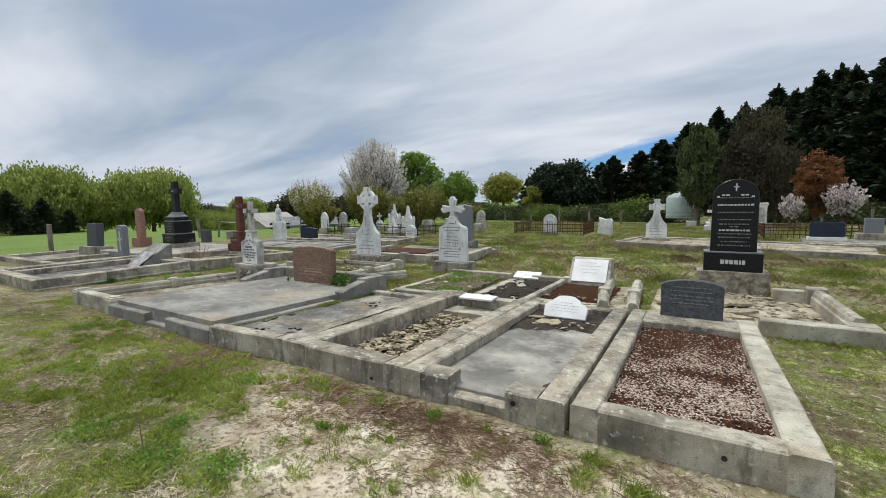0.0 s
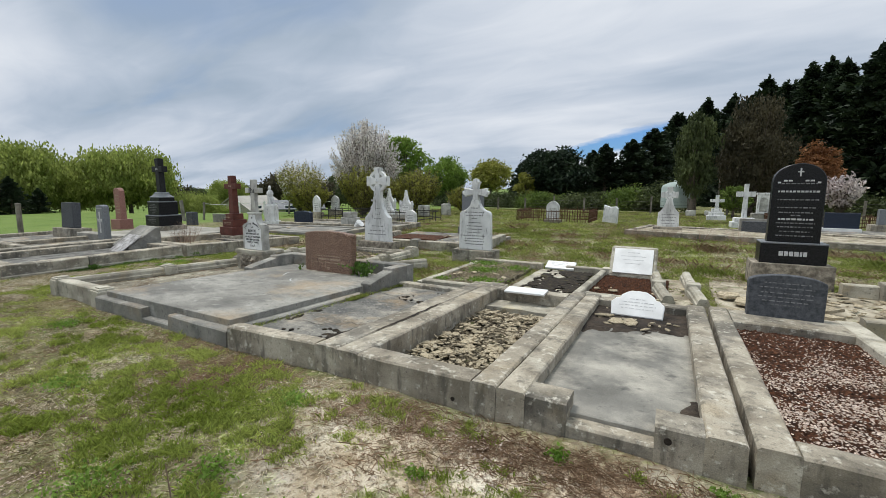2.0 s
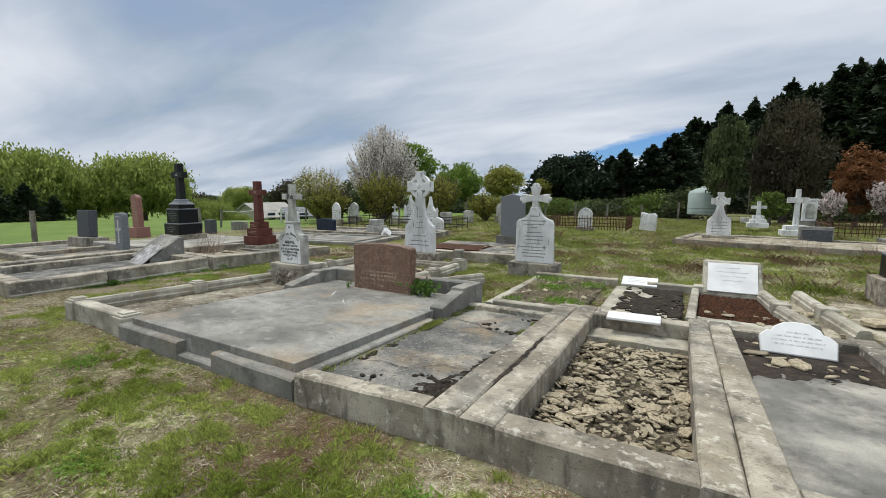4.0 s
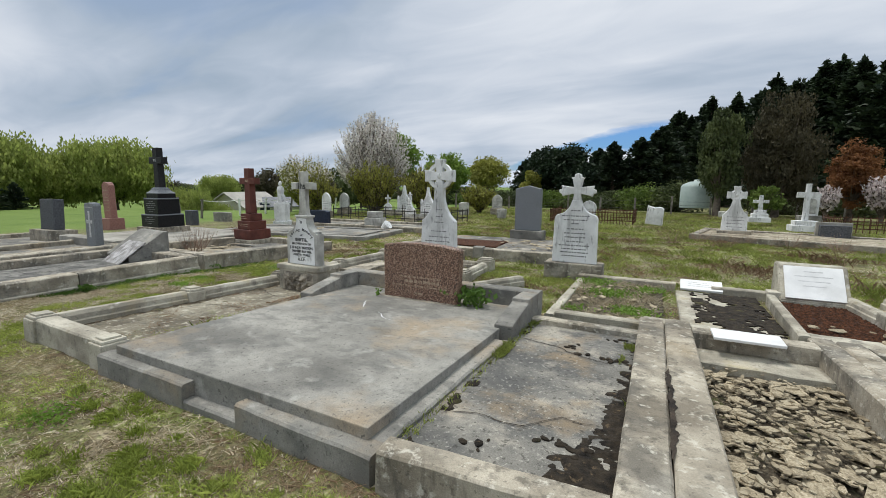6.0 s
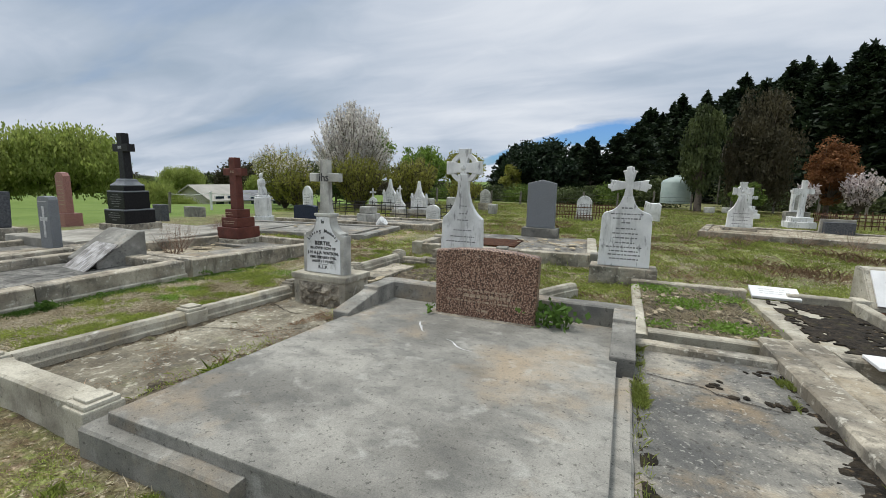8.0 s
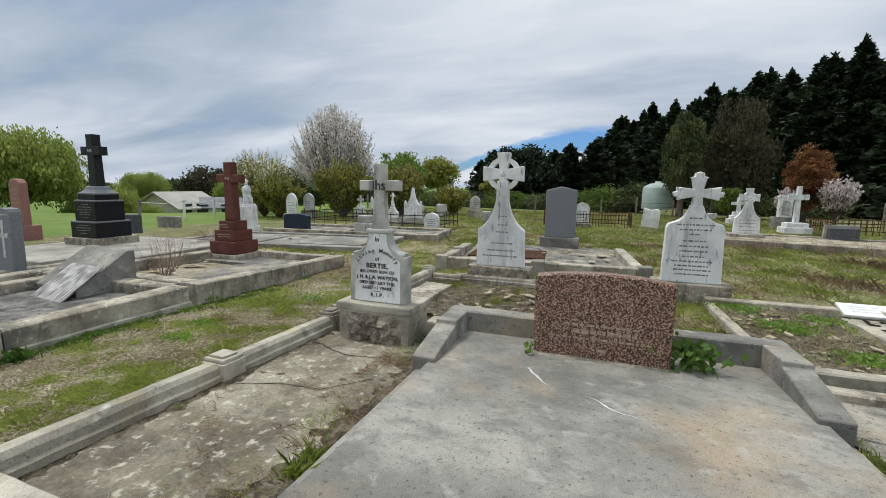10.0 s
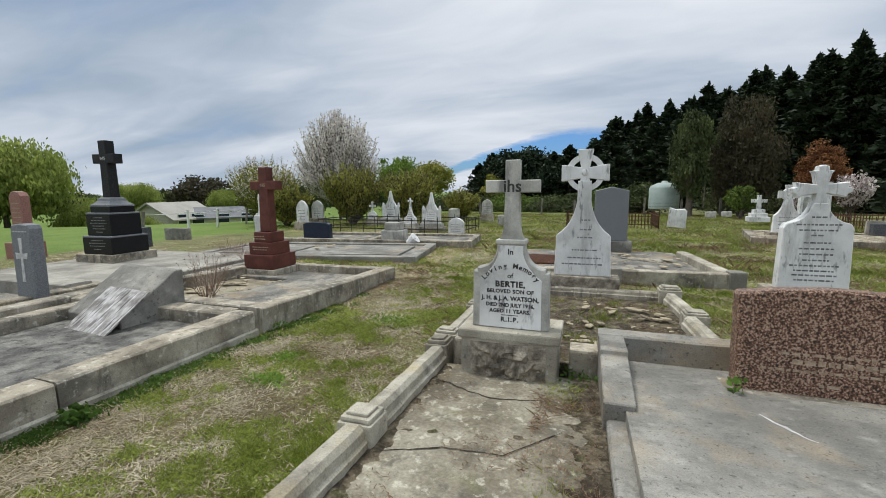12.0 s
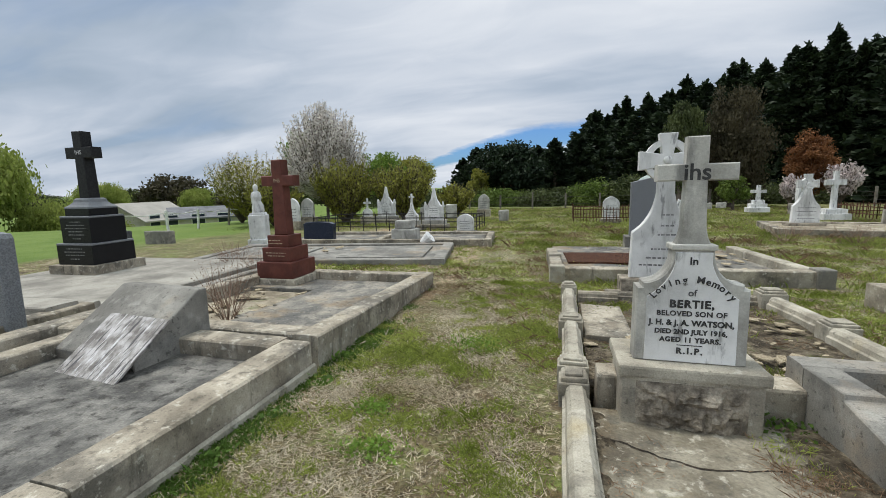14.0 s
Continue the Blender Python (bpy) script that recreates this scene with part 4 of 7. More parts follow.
post(F, 0.0, 0.0)
post(F, 1.09, 0.0, 0.18, 0.225)
post(F, 0.0, 1.28)
post(F, 0.0, 2.5, 0.17, 0.25)
kerb(F, 1.09, 0.02, 0.19, 0.02, 0.15, 0.205, CONCRETE_WARM, None)
kerb(F, 0.02, 0.19, 0.02, 1.28, 0.155, 0.2, CONCRETE_WARM, moulded_kerb)
kerb(F, 0.02, 1.47, 0.02, 2.5, 0.155, 0.2, CONCRETE_WARM, moulded_kerb)


layer(F, 0.16, 1.28, 0.12, 2.5, 0.075, CONCRETE_PALE, "slab", 0.003, 0.05, "cracked pale concrete slab", 3.0, thick=0.05)
layer(F, 0.16, 1.28, 0.12, 2.5, 0.072, DIRT, "soil", 0.004, 0.025, "dry soil drifts", 20.0,
      rise=lambda x, y: min(0.03, max((x - 1.07 - 0.12 * fbm(0, y, 1.6, 6)) * 0.12, (0.24 - x + 0.06 * fbm(0, y, 2.0, 1)) * 0.15, 0.002 - 0.14 * abs(y - 1.45 - 0.25 * x), -0.03) + 0.012 * fbm(x, y, 9.0, 4)))
crack(F, [(0.2, 1.28), (0.5, 1.42), (0.8, 1.45), (1.05, 1.75)], 0.0785, 0.008, 5.0)
crack(F, [(0.2, 2.2), (0.6, 2.02), (1.0, 2.1)], 0.0785, 0.009, 6.0)

# ---- headstones ----
def stone(label, x, y, z, category="headstone", turn=0.0, lean=0.0, roll=0.0, group="", name="headstone"):
    return thing(name, pose(x, y, z, lean, roll, turn), label, category, group)


# dark headstone on A
h = stone("dark grey granite headstone with a curved top", -0.08, 5.3, 0.085, lean=-3, turn=1)
o = mirrored([(0.295, 0.0), (0.30, 0.35)] + [(0.30 * math.cos(radians(a)), 0.35 + 0.075 * math.sin(radians(a))) for a in range(15, 91, 15)])
part("stone", prism(o, -0.05, 0.06, 0.007), SLATE, h)
bars([(0, 0.345, 0.36), (0, 0.30, 0.42), (0, 0.25, 0.40), (0, 0.21, 0.44), (0, 0.17, 0.36), (0, 0.135, 0.22)], h, LETTER_FADED, -0.051, 0.010, seed=4)

# white scalloped plaque leaning on B
h = stone("white marble scalloped plaque leaning on broken slab", -1.33, 4.80, 0.035, "plaque", turn=1, lean=-36, name="plaque")
o = mirrored([(0.24, 0.0), (0.25, 0.145), (0.20, 0.195), (0.17, 0.195), (0.15, 0.235), (0.08, 0.28), (0.0, 0.288)])
part("tablet", prism(o, -0.025, 0.025, 0.008), PLAQUE, h)
bars([(0, 0.19, 0.14), (0, 0.155, 0.3), (0, 0.12, 0.34), (0, 0.085, 0.3)], h, LETTER_SILVER, -0.0255, 0.010, seed=5)

# long white tablet on the back kerb of C
h = stone("flat white marble tablet on the kerb", -2.55, 5.03, 0.112, "plaque", turn=3, lean=3, name="plaque")
part("tablet", box(-0.25, 0.23, -0.11, 0.11, -0.01, 0.014, 0.006), PLAQUE, h)

# red granite headstone on E
h = stone("speckled red granite headstone with a bowed top", -5.46, 4.76, 0.105, lean=-2, turn=0.5)
o = mirrored([(0.445, 0.0), (0.455, 0.555), (0.44, 0.575), (0.25, 0.60), (0.0, 0.612)])
part("stone", worn(prism(o, -0.055, 0.065, 0.012), 0.003, 12), REDGRANITE, h)
bars([(0.03, 0.20, 0.42)], h, LETTER_GOLD, -0.056, 0.028, seed=6)
bars([(0.0, 0.15, 0.66), (0.0, 0.245, 0.5)], h, LETTER_GOLD, -0.056, 0.014, seed=7)
bars([(0.0, 0.075, 0.1)], h, LETTER_GOLD, -0.056, 0.018, seed=8)
part("footing", box(-0.5, 0.5, -0.12, 0.1, -0.05, 0.012, 0.004), CONCRETE, h)


def boulder_face(x0, x1, z0, z1, y, amp, seed):
    """A rock-faced panel standing proud of y."""
    bm = bmesh.new()
    n, m = max(4, int((x1 - x0) / 0.012)), max(4, int((z1 - z0) / 0.012))
    g = []
    for j in range(m + 1):
        row = []
        for i in range(n + 1):
            rim = min(1.0, 4 * min(i / n, 1 - i / n, j / m, 1 - j / m))
            p = Vector((x0 + (x1 - x0) * i / n, 0, z0 + (z1 - z0) * j / m))
            d = rim * amp * (0.7 + 0.9 * noise.noise(p * 17 + Vector((seed, 0, 0))) + 0.7 * noise.noise(p * 38 + Vector((seed, 0, 0))))
            row.append(bm.verts.new((p.x, y - d, p.z)))
        g.append(row)
    for j in range(m):
        for i in range(n):
            bm.faces.new((g[j][i], g[j][i + 1], g[j + 1][i + 1], g[j + 1][i]))
    return bm


# boy's headstone with a cross, on a rock-faced plinth
h = stone("white marble headstone with cross on rock-faced concrete plinth", -7.24, 4.72, -0.09, lean=-1)
part("plinth", worn(box(-0.33, 0.33, 0.0, 0.40, -0.1, 0.34, 0.012), 0.004), CONCRETE_WARM, h)
part("plinth_cap", worn(box(-0.35, 0.35, -0.02, 0.42, 0.335, 0.40, 0.014), 0.004), CONCRETE_WARM, h)
part("rock_face", boulder_face(-0.26, 0.26, 0.03, 0.315, -0.001, 0.042, 3.0), ROCKFACE, h, "rock-faced brown stone panel")
o = [(0.265, 0.40), (0.262, 0.80), (0.235, 0.80), (0.235, 0.825), (0.20, 0.83)] + curve_pts((0.20, 0.83), (0.11, 0.855), (0.095, 0.965), 7)[1:] + [(0.095, 1.0)]
body = part("stone", prism(mirrored(o), 0.08, 0.20, 0.008), MARBLE_GREY, h, "grey stained marble slab")
face = [(0.215, 0.405), (0.212, 0.75)] + curve_pts((0.212, 0.75), (0.11, 0.82), (0.085, 0.93), 7)[1:] + [(0.085, 0.985)]
part("face", prism(mirrored(face), 0.074, 0.09, 0.003), MARBLE, h, "white marble face")
part("cross_foot", box(-0.105, 0.105, 0.07, 0.21, 0.995, 1.025, 0.008), MARBLE_GREY, h)
part("cross", prism(mirrored(curve_pts((0.085, 1.02), (0.06, 1.06), (0.056, 1.12), 4) + [(0.05, 1.345), (0.185, 1.345), (0.185, 1.43), (0.05, 1.43), (0.05, 1.565)]), 0.105, 0.175, 0.006), MARBLE_GREY, h, "grey marble cross with dark stains")
letters("ihs", 0.115, h, LETTER_LEAD, 0, 0.1035, 1.385, bold=0.002)
letters("In", 0.055, h, LETTER_LEAD, 0, 0.0725, 0.94, bold=0.001)
for i, ch in enumerate("Loving Memory"):
    a = -58 + i * 116 / 12
    letters(ch, 0.050, h, LETTER_LEAD, 0.215 * math.sin(radians(a)), 0.0725, 0.66 + 0.185 * math.cos(radians(a)), -a * 0.8, bold=0.001)
letters("of", 0.05, h, LETTER_LEAD, 0, 0.0725, 0.775)
letters("BERTIE,", 0.056, h, LETTER_LEAD, 0, 0.0725, 0.715, bold=0.0022, spacing=1.15)
letters("BELOVED SON OF", 0.037, h, LETTER_LEAD, 0, 0.0725, 0.665, bold=0.001, spacing=1.1)
letters("J. H. & J. A. WATSON,", 0.042, h, LETTER_LEAD, 0, 0.0725, 0.615, bold=0.0014)
letters("DIED 2ND JULY 1916,", 0.036, h, LETTER_LEAD, 0, 0.0725, 0.568, bold=0.0012)
letters("AGED 11 YEARS.", 0.036, h, LETTER_LEAD, 0, 0.0725, 0.525, bold=0.0012, spacing=1.1)
bars([(0, 0.497, 0.12)], h, LETTER_LEAD, 0.0735, 0.004, words=False)
letters("R.I.P.", 0.045, h, LETTER_LEAD, 0, 0.0725, 0.465, bold=0.0016, spacing=1.3)


def celtic(label, x, y, z, w, shoulder, neck, top, arm, ring, cz, depth, plinth, lines, material=MARBLE, turn=0.0, lean=0.0, seed=2, plinth_mat=None):
    """A tapered headstone with a concave neck and a ringed cross."""
    h = stone(label, x, y, z, turn=turn, lean=lean)
    pw, ph, pd = plinth
    part("plinth", worn(box(-pw / 2, pw / 2, -pd / 2, pd / 2, -0.15, ph, 0.014), 0.004), plinth_mat or CONCRETE, h)
    o = [(w / 2, ph), (w / 2 * 0.95, shoulder - 0.02), (w / 2 * 0.90, shoulder)] + curve_pts((w / 2 * 0.90, shoulder), (neck * 1.5, shoulder + 0.13), (neck, shoulder + 0.42), 9)[1:] + [(neck * 0.95, cz - 0.1)]
    part("stone", prism(mirrored(o), -depth / 2, depth / 2, 0.008), material, h)
    c = neck * 0.8
    flare = c * 1.5
    cross = [(c, cz - 0.16), (c * 0.8, cz - c), (arm * 0.9, cz - flare), (arm, cz - flare), (arm, cz + flare), (arm * 0.9, cz + flare), (c * 0.8, cz + c), (flare * 0.9, top - 0.03), (flare * 0.9, top)]
    part("cross", prism(mirrored(cross), -depth * 0.42, depth * 0.42, 0.006), material, h)
    if ring:
        bm = bmesh.new()
        k = 28
        vs = []
        for i in range(k):
            a = 6.2832 * i / k
            vs.append([bm.verts.new((r * math.cos(a), yy, cz + r * math.sin(a))) for r, yy in ((ring, -depth * 0.34), (ring, depth * 0.34), (ring * 0.72, depth * 0.34), (ring * 0.72, -depth * 0.34))])
        for i in range(k):
            a, b = vs[i], vs[(i + 1) % k]
            for j in range(4):
                bm.faces.new((a[j], b[j], b[(j + 1) % 4], a[(j + 1) % 4]))
        part("ring", bm, material, h, smooth=False)
        bm = bmesh.new()
        bmesh.ops.create_uvsphere(bm, u_segments=12, v_segments=6, radius=0.045, matrix=Matrix.Translation((0, -depth * 0.42, cz)) @ Matrix.Diagonal((1, 0.4, 1, 1)))
        part("boss", bm, material, h, smooth=True)
    if lines:
        bars(lines, h, LETTER_FADED, -depth / 2 - 0.0005, 0.017, seed=seed)
    return h


celtic("tall white marble headstone with a ringed celtic cross", -6.79, 7.6, -0.09, 0.69, 0.80, 0.085, 1.86, 0.285, 0.232, 1.57, 0.12, (0.89, 0.27, 0.34),
       [(0.02, 0.98, 0.12), (0.03, 0.86, 0.14), (0.03, 0.76, 0.20), (0.02, 0.60, 0.30), (0.02, 0.50, 0.40), (0.0, 0.42, 0.5)], turn=0, lean=-1.5, plinth_mat=ROCKFACE, seed=11)

# white headstone with a flared budded cross
h = stone("white marble headstone with a flared budded cross", -4.41, 7.55, -0.09, turn=1)
part("plinth", worn(box(-0.42, 0.42, -0.17, 0.2, -0.1, 0.26, 0.014), 0.004), CONCRETE, h)
o = [(0.325, 0.26), (0.31, 0.93), (0.29, 0.97), (0.27, 0.985)] + curve_pts((0.27, 0.985), (0.10, 1.02), (0.065, 1.2), 8)[1:]
part("stone", prism(mirrored(o), -0.06, 0.07, 0.008), MARBLE, h)
cr = [(0.06, 1.18), (0.045, 1.30), (0.17, 1.275), (0.215, 1.26), (0.225, 1.295), (0.26, 1.31), (0.268, 1.355), (0.225, 1.37), (0.235, 1.42), (0.19, 1.415), (0.05, 1.395), (0.075, 1.51), (0.095, 1.535), (0.05, 1.545), (0.045, 1.585), (0.0, 1.60)]
part("cross", prism(mirrored(cr), -0.045, 0.055, 0.008), MARBLE, h)
bars([(0, 1.05, 0.14), (0, 0.97, 0.40), (0, 0.91, 0.34), (0, 0.855, 0.12), (0, 0.775, 0.24), (0, 0.71, 0.32), (0, 0.65, 0.30), (0, 0.585, 0.24), (0, 0.525, 0.46), (0, 0.47, 0.38), (0, 0.42, 0.40), (0, 0.365, 0.36)], h, LETTER_FADED, -0.0605, 0.017, seed=13)

# grey granite slab headstone with a peaked top
h = stone("grey granite upright slab headstone with peaked top", -6.28, 11.35, -0.1)
part("plinth", box(-0.41, 0.41, -0.16, 0.2, -0.1, 0.32, 0.012), CONCRETE_DARK, h)
part("stone", prism(mirrored([(0.325, 0.32), (0.325, 1.35), (0.0, 1.43)]), -0.06, 0.08, 0.01), GREYGRANITE, h)

# tall black granite memorial
h = stone("tall arched black granite headstone on stepped base", 0.40, 7.95, -0.08, turn=1)
part("footing", worn(box(-0.47, 0.47, -0.22, 0.3, -0.1, 0.345, 0.012), 0.005), ROCKFACE, h, "rough grey concrete footing")
part("base", box(-0.38, 0.38, -0.14, 0.2, 0.345, 0.625, 0.008), BLACK, h)
part("base_rim", box(-0.385, 0.385, -0.145, 0.205, 0.626, 0.646, 0.006), GREYGRANITE, h)
o = [(0.30, 0.646), (0.295, 1.50)] + arc(0, 1.50, 0.295, 8, 90, 10, 0.255)
part("stone", prism(mirrored(o), -0.065, 0.085, 0.01), BLACK, h, "polished black granite slab with silver lettering")
part("cross", prism(mirrored([(0.009, 1.575), (0.009, 1.63), (0.035, 1.63), (0.035, 1.645), (0.009, 1.645), (0.009, 1.69)]), -0.0665, -0.06, 0), LETTER_SILVER, h)
bars([(0, 1.475, 0.40), (0, 1.25, 0.46), (0, 1.14, 0.44), (0, 1.07, 0.40), (0, 1.03, 0.12), (0, 0.92, 0.44), (0, 0.865, 0.40), (0, 0.80, 0.34), (0, 0.74, 0.42)], h, LETTER_FADED, -0.066, 0.016, seed=17)
bars([(0, 1.365, 0.46), (0, 0.975, 0.40)], h, LETTER_SILVER, -0.066, 0.026, seed=18)
for s in (-1, 1):
    bars([(0.12 * s, 1.515, 0.12), (0.22 * s, 1.49, 0.05)], h, LETTER_SILVER, -0.066, 0.022, seed=19)
bars([(0, 0.49, 0.32)], h, LETTER_SILVER, -0.141, 0.065, seed=20)


def desk_stone(label, x, y, z, w, d, hgt, turn=0.0):
    """A low desk-shaped memorial whose sloping face carries a white tablet."""
    h = stone(label, x, y, z, "memorial", turn, name="desk_memorial")
    bm = bmesh.new()
    pts = [(0, -0.1), (0, 0.08), (d * 0.62, hgt), (d, hgt), (d, -0.1)]
    f = bm.faces.new([bm.verts.new((-w / 2, a, b)) for a, b in pts])
    r = bmesh.ops.extrude_face_region(bm, geom=[f])
    bmesh.ops.translate(bm, verts=[g for g in r["geom"] if isinstance(g, bmesh.types.BMVert)], vec=(w, 0, 0))
    bmesh.ops.bevel(bm, geom=bm.edges[:], offset=0.012, segments=2, affect="EDGES")
    part("body", worn(bm, 0.004), CONCRETE_WARM, h)
    ang = math.degrees(math.atan2(hgt - 0.08, d * 0.62))
    ln = math.hypot(hgt - 0.08, d * 0.62)
    tb = part("tablet", box(-w / 2 + 0.05, w / 2 - 0.05, 0.03, ln - 0.03, 0.003, 0.024, 0.004), PLAQUE, h, "white marble tablet", at=pose(0, 0, 0.08, ang, 0, 0))
    bm = bmesh.new()
    for i, ww in enumerate((0.18, 0.36, 0.30, 0.22)):
        box(-ww / 2, ww / 2, ln * (0.78 - 0.13 * i), ln * (0.78 - 0.13 * i) + 0.014, 0.022, 0.0245, 0, bm)
    part("lettering", bm, LETTER_SILVER, tb)
    return h


desk_stone("low concrete desk memorial with sloping white marble tablet", -1.61, 7.2, -0.08, 0.66, 0.5, 0.47, 1)

# small white tablet on the dark mat
h = stone("small flat white marble tablet propped on stone", -2.74, 7.3, -0.05, "plaque", turn=0, lean=20, name="plaque")
part("tablet", box(-0.24, 0.24, 0.0, 0.24, 0.02, 0.055, 0.008), PLAQUE, h)
bars([(0, 0.17 - 0.045 * k, 0.3) for k in range(3)], h, LETTER_SILVER, -0.001, 0.010, deep=0.0012, seed=6, tilt=pose(0, 0, 0.0545, -90, 0, 0) @ pose(0, 0, 0))


# ---- middle row, behind the first graves ----
M1 = plot("overgrown low-kerbed grave with weeds and stones", -4.25, 5.2, tilt=-0.6, turn=1, z=-0.07)
kerb(M1, 0.0, 0.0, 0.0, 2.2, 0.1, 0.09, CONCRETE_WARM)
kerb(M1, 1.06, 0.02, 0.1, 0.02, 0.12, 0.12, CONCRETE_WARM)
layer(M1, 0.08, 1.1, 0.05, 2.2, 0.055, DIRT, "soil", 0.025, 0.06, "pale dry soil", 5.0)
kerb(M1, 0.0, 2.2, 1.25, 2.2, 0.14, 0.14, CONCRETE)
part("kerb_block", worn(box(0.92, 1.32, 0.02, 0.2, -0.1, 0.15, 0.02), 0.008), CONCRETE_WARM, M1)
scatter_shards(M1, 120, 0.1, 1.05, 0.15, 2.05, 0.06, 0.02, 0.09, 21)

M2 = plot("grave slab under a flaking black moss mat", -3.0, 5.5, tilt=-0.6, turn=1, z=-0.07)
layer(M2, 0.0, 0.82, 0.05, 1.75, 0.055, CONCRETE_WARM, "slab", 0.01, 0.05, "pale stained concrete", 4.0)
layer(M2, 0.05, 0.86, 0.05, 1.72, 0.066, MOSS_MAT, "moss", 0.006, 0.025, "black flaking moss mat", 12.0, thick=0.012,
      hole=lambda x, y: noise.noise(Vector((x * 4.5, y * 3.0, 1.7))) + 0.6 * noise.noise(Vector((x * 14, y * 14, 0))) > 0.22 or x < 0.16 + 0.08 * noise.noise(Vector((y * 5, 0, 0))))
kerb(M2, 0.88, 0.0, 0.96, 1.7, 0.09, 0.13, CONCRETE_WARM)
kerb(M2, 0.4, 1.95, 1.12, 1.95, 0.14, 0.13, CONCRETE_WARM)
part("kerb_post", worn(box(0.98, 1.2, 1.72, 1.92, -0.1, 0.16, 0.015), 0.006), CONCRETE_WARM, M2)

M3 = plot("grave bed of rust-red scoria", -2.05, 5.5, tilt=-0.6, turn=1, z=-0.07)
layer(M3, 0.05, 0.98, 0.1, 1.72, 0.05, SCORIA, "scoria_bed", 0.018, 0.05, "rust-red scoria bed", 9.0)
pebbles(M3, "scoria", 3000, 0.06, 0.97, 0.35, 1.7, 0.055, 0.018, SCORIA, 23, "loose rust-red scoria")
layer(M3, 0.0, 0.9, 0.0, 0.34, 0.075, CONCRETE_WARM, "foot_slab", 0.012, 0.04, "broken pale concrete", 5.0)
scatter_shards(M3, 14, 0.05, 0.9, 0.1, 0.6, 0.08, 0.03, 0.1, 24)


def round_rail(p, x0, y0, x1, y1, w=0.15, h=0.17):
    return kerb(p, x0, y0, x1, y1, w, h, CONCRETE_WARM, moulded_kerb)


M4 = plot("narrow grave between two tumbled moulded stone rails", -1.12, 5.65, tilt=-0.6, turn=3, z=-0.07)
layer(M4, 0.05, 0.42, 0.0, 1.8, 0.04, LOAM, "soil", 0.02, 0.06, "dry soil", 6.0)
for rx, tw in ((-0.02, 2), (0.33, 1)):
    round_rail(M4, rx, 0.0, rx - 0.05 * tw, 0.75)
    part("kerb_post", worn(box(rx - 0.05 * tw - 0.01, rx - 0.05 * tw + 0.16, 0.76, 0.94, -0.1, 0.19, 0.02), 0.006), CONCRETE_WARM, M4)
    round_rail(M4, rx - 0.05 * tw, 0.95, rx - 0.07 * tw, 1.85)
scatter_shards(M4, 14, 0.05, 0.4, 0.1, 1.7, 0.05, 0.03, 0.08, 26)

M5 = plot("grave paved with pale broken flagstones", -0.55, 5.5, tilt=-0.6, turn=1, z=-0.07)
layer(M5, 0.0, 1.85, 0.05, 2.2, 0.03, LOAM, "soil", 0.02, 0.06, "pale rubble soil", 6.0)
rngf = random.Random(31)
for i in range(26):
    fx, fy = rngf.uniform(0.1, 1.1), rngf.uniform(0.15, 2.0)
    fs = rngf.uniform(0.14, 0.27)
    ob = new("flagstone", SHARDS[rngf.randrange(12)])
    ob.parent = M5
    ob.matrix_basis = pose(fx, fy, 0.05 + 0.006 * i / 4, rngf.gauss(0, 2.5), rngf.gauss(0, 2.5), rngf.uniform(0, 360)) @ Matrix.Diagonal((fs, fs, 0.10, 1))
scatter_shards(M5, 110, 0.9, 1.8, 0.3, 2.1, 0.04, 0.03, 0.11, 33)
kerb(M5, 2.05, -0.1, 1.1, -0.1, 0.16, 0.19, CONCRETE_WARM)
round_rail(M5, 1.86, 0.2, 1.84, 1.75, 0.16, 0.24)
part("kerb_post", worn(box(1.80, 2.06, 0.0, 0.2, -0.1, 0.2, 0.02), 0.006), CONCRETE_WARM, M5)
part("kerb_post", worn(box(1.80, 2.02, 1.76, 1.96, -0.1, 0.26, 0.02), 0.006), CONCRETE_WARM, M5)
kerb(M5, 1.45, 2.0, 1.8, 2.0, 0.14, 0.2, CONCRETE_WARM)

# plot behind the boy's headstone, railed with moulded kerbs
M0 = plot("railed grave with moulded concrete kerbs and rubble", -7.9, 5.1, tilt=-0.9, turn=0.0, z=-0.06)
for ya, yb in ((0.12, 0.92), (1.12, 2.15)):
    kerb(M0, 0.03, ya, 0.03, yb, 0.15, 0.19, CONCRETE_WARM, moulded_kerb)
post(M0, 0.0, -0.04, 0.19, 0.22, 0.16)
post(M0, 0.0, 0.93, 0.2, 0.22, 0.19)
post(M0, 0.02, 2.16, 0.17, 0.25, 0.17)
kerb(M0, 0.5, 2.42, 2.2, 2.42, 0.13, 0.15, CONCRETE, moulded_kerb)
kerb(M0, 0.2, 2.28, 0.62, 2.28, 0.12, 0.15, CONCRETE, moulded_kerb)
for ya, yb in ((0.1, 1.2), (1.4, 2.2)):
    kerb(M0, 2.08, ya, 2.02, yb, 0.16, 0.17, CONCRETE_WARM, moulded_kerb)
post(M0, 2.04, 1.2, 0.22, 0.21, 0.2)
post(M0, 1.98, 2.22, 0.24, 0.24, 0.2)
layer(M0, 0.2, 2.1, 0.0, 2.3, 0.045, DIRT, "soil", 0.03, 0.07, "dry stony soil", 4.0)
part("kerb_block", worn(box(1.06, 1.26, -0.18, 0.0, -0.1, 0.22, 0.02), 0.006), CONCRETE, M0)
part("kerb_block", worn(box(0.22, 0.34, -0.2, -0.02, -0.1, 0.22, 0.02), 0.006), CONCRETE, M0)
layer(M0, 0.22, 0.6, 0.9, 1.9, 0.08, CONCRETE, "broken_slab", 0.01, 0.05, "broken pale slab", 4.0)
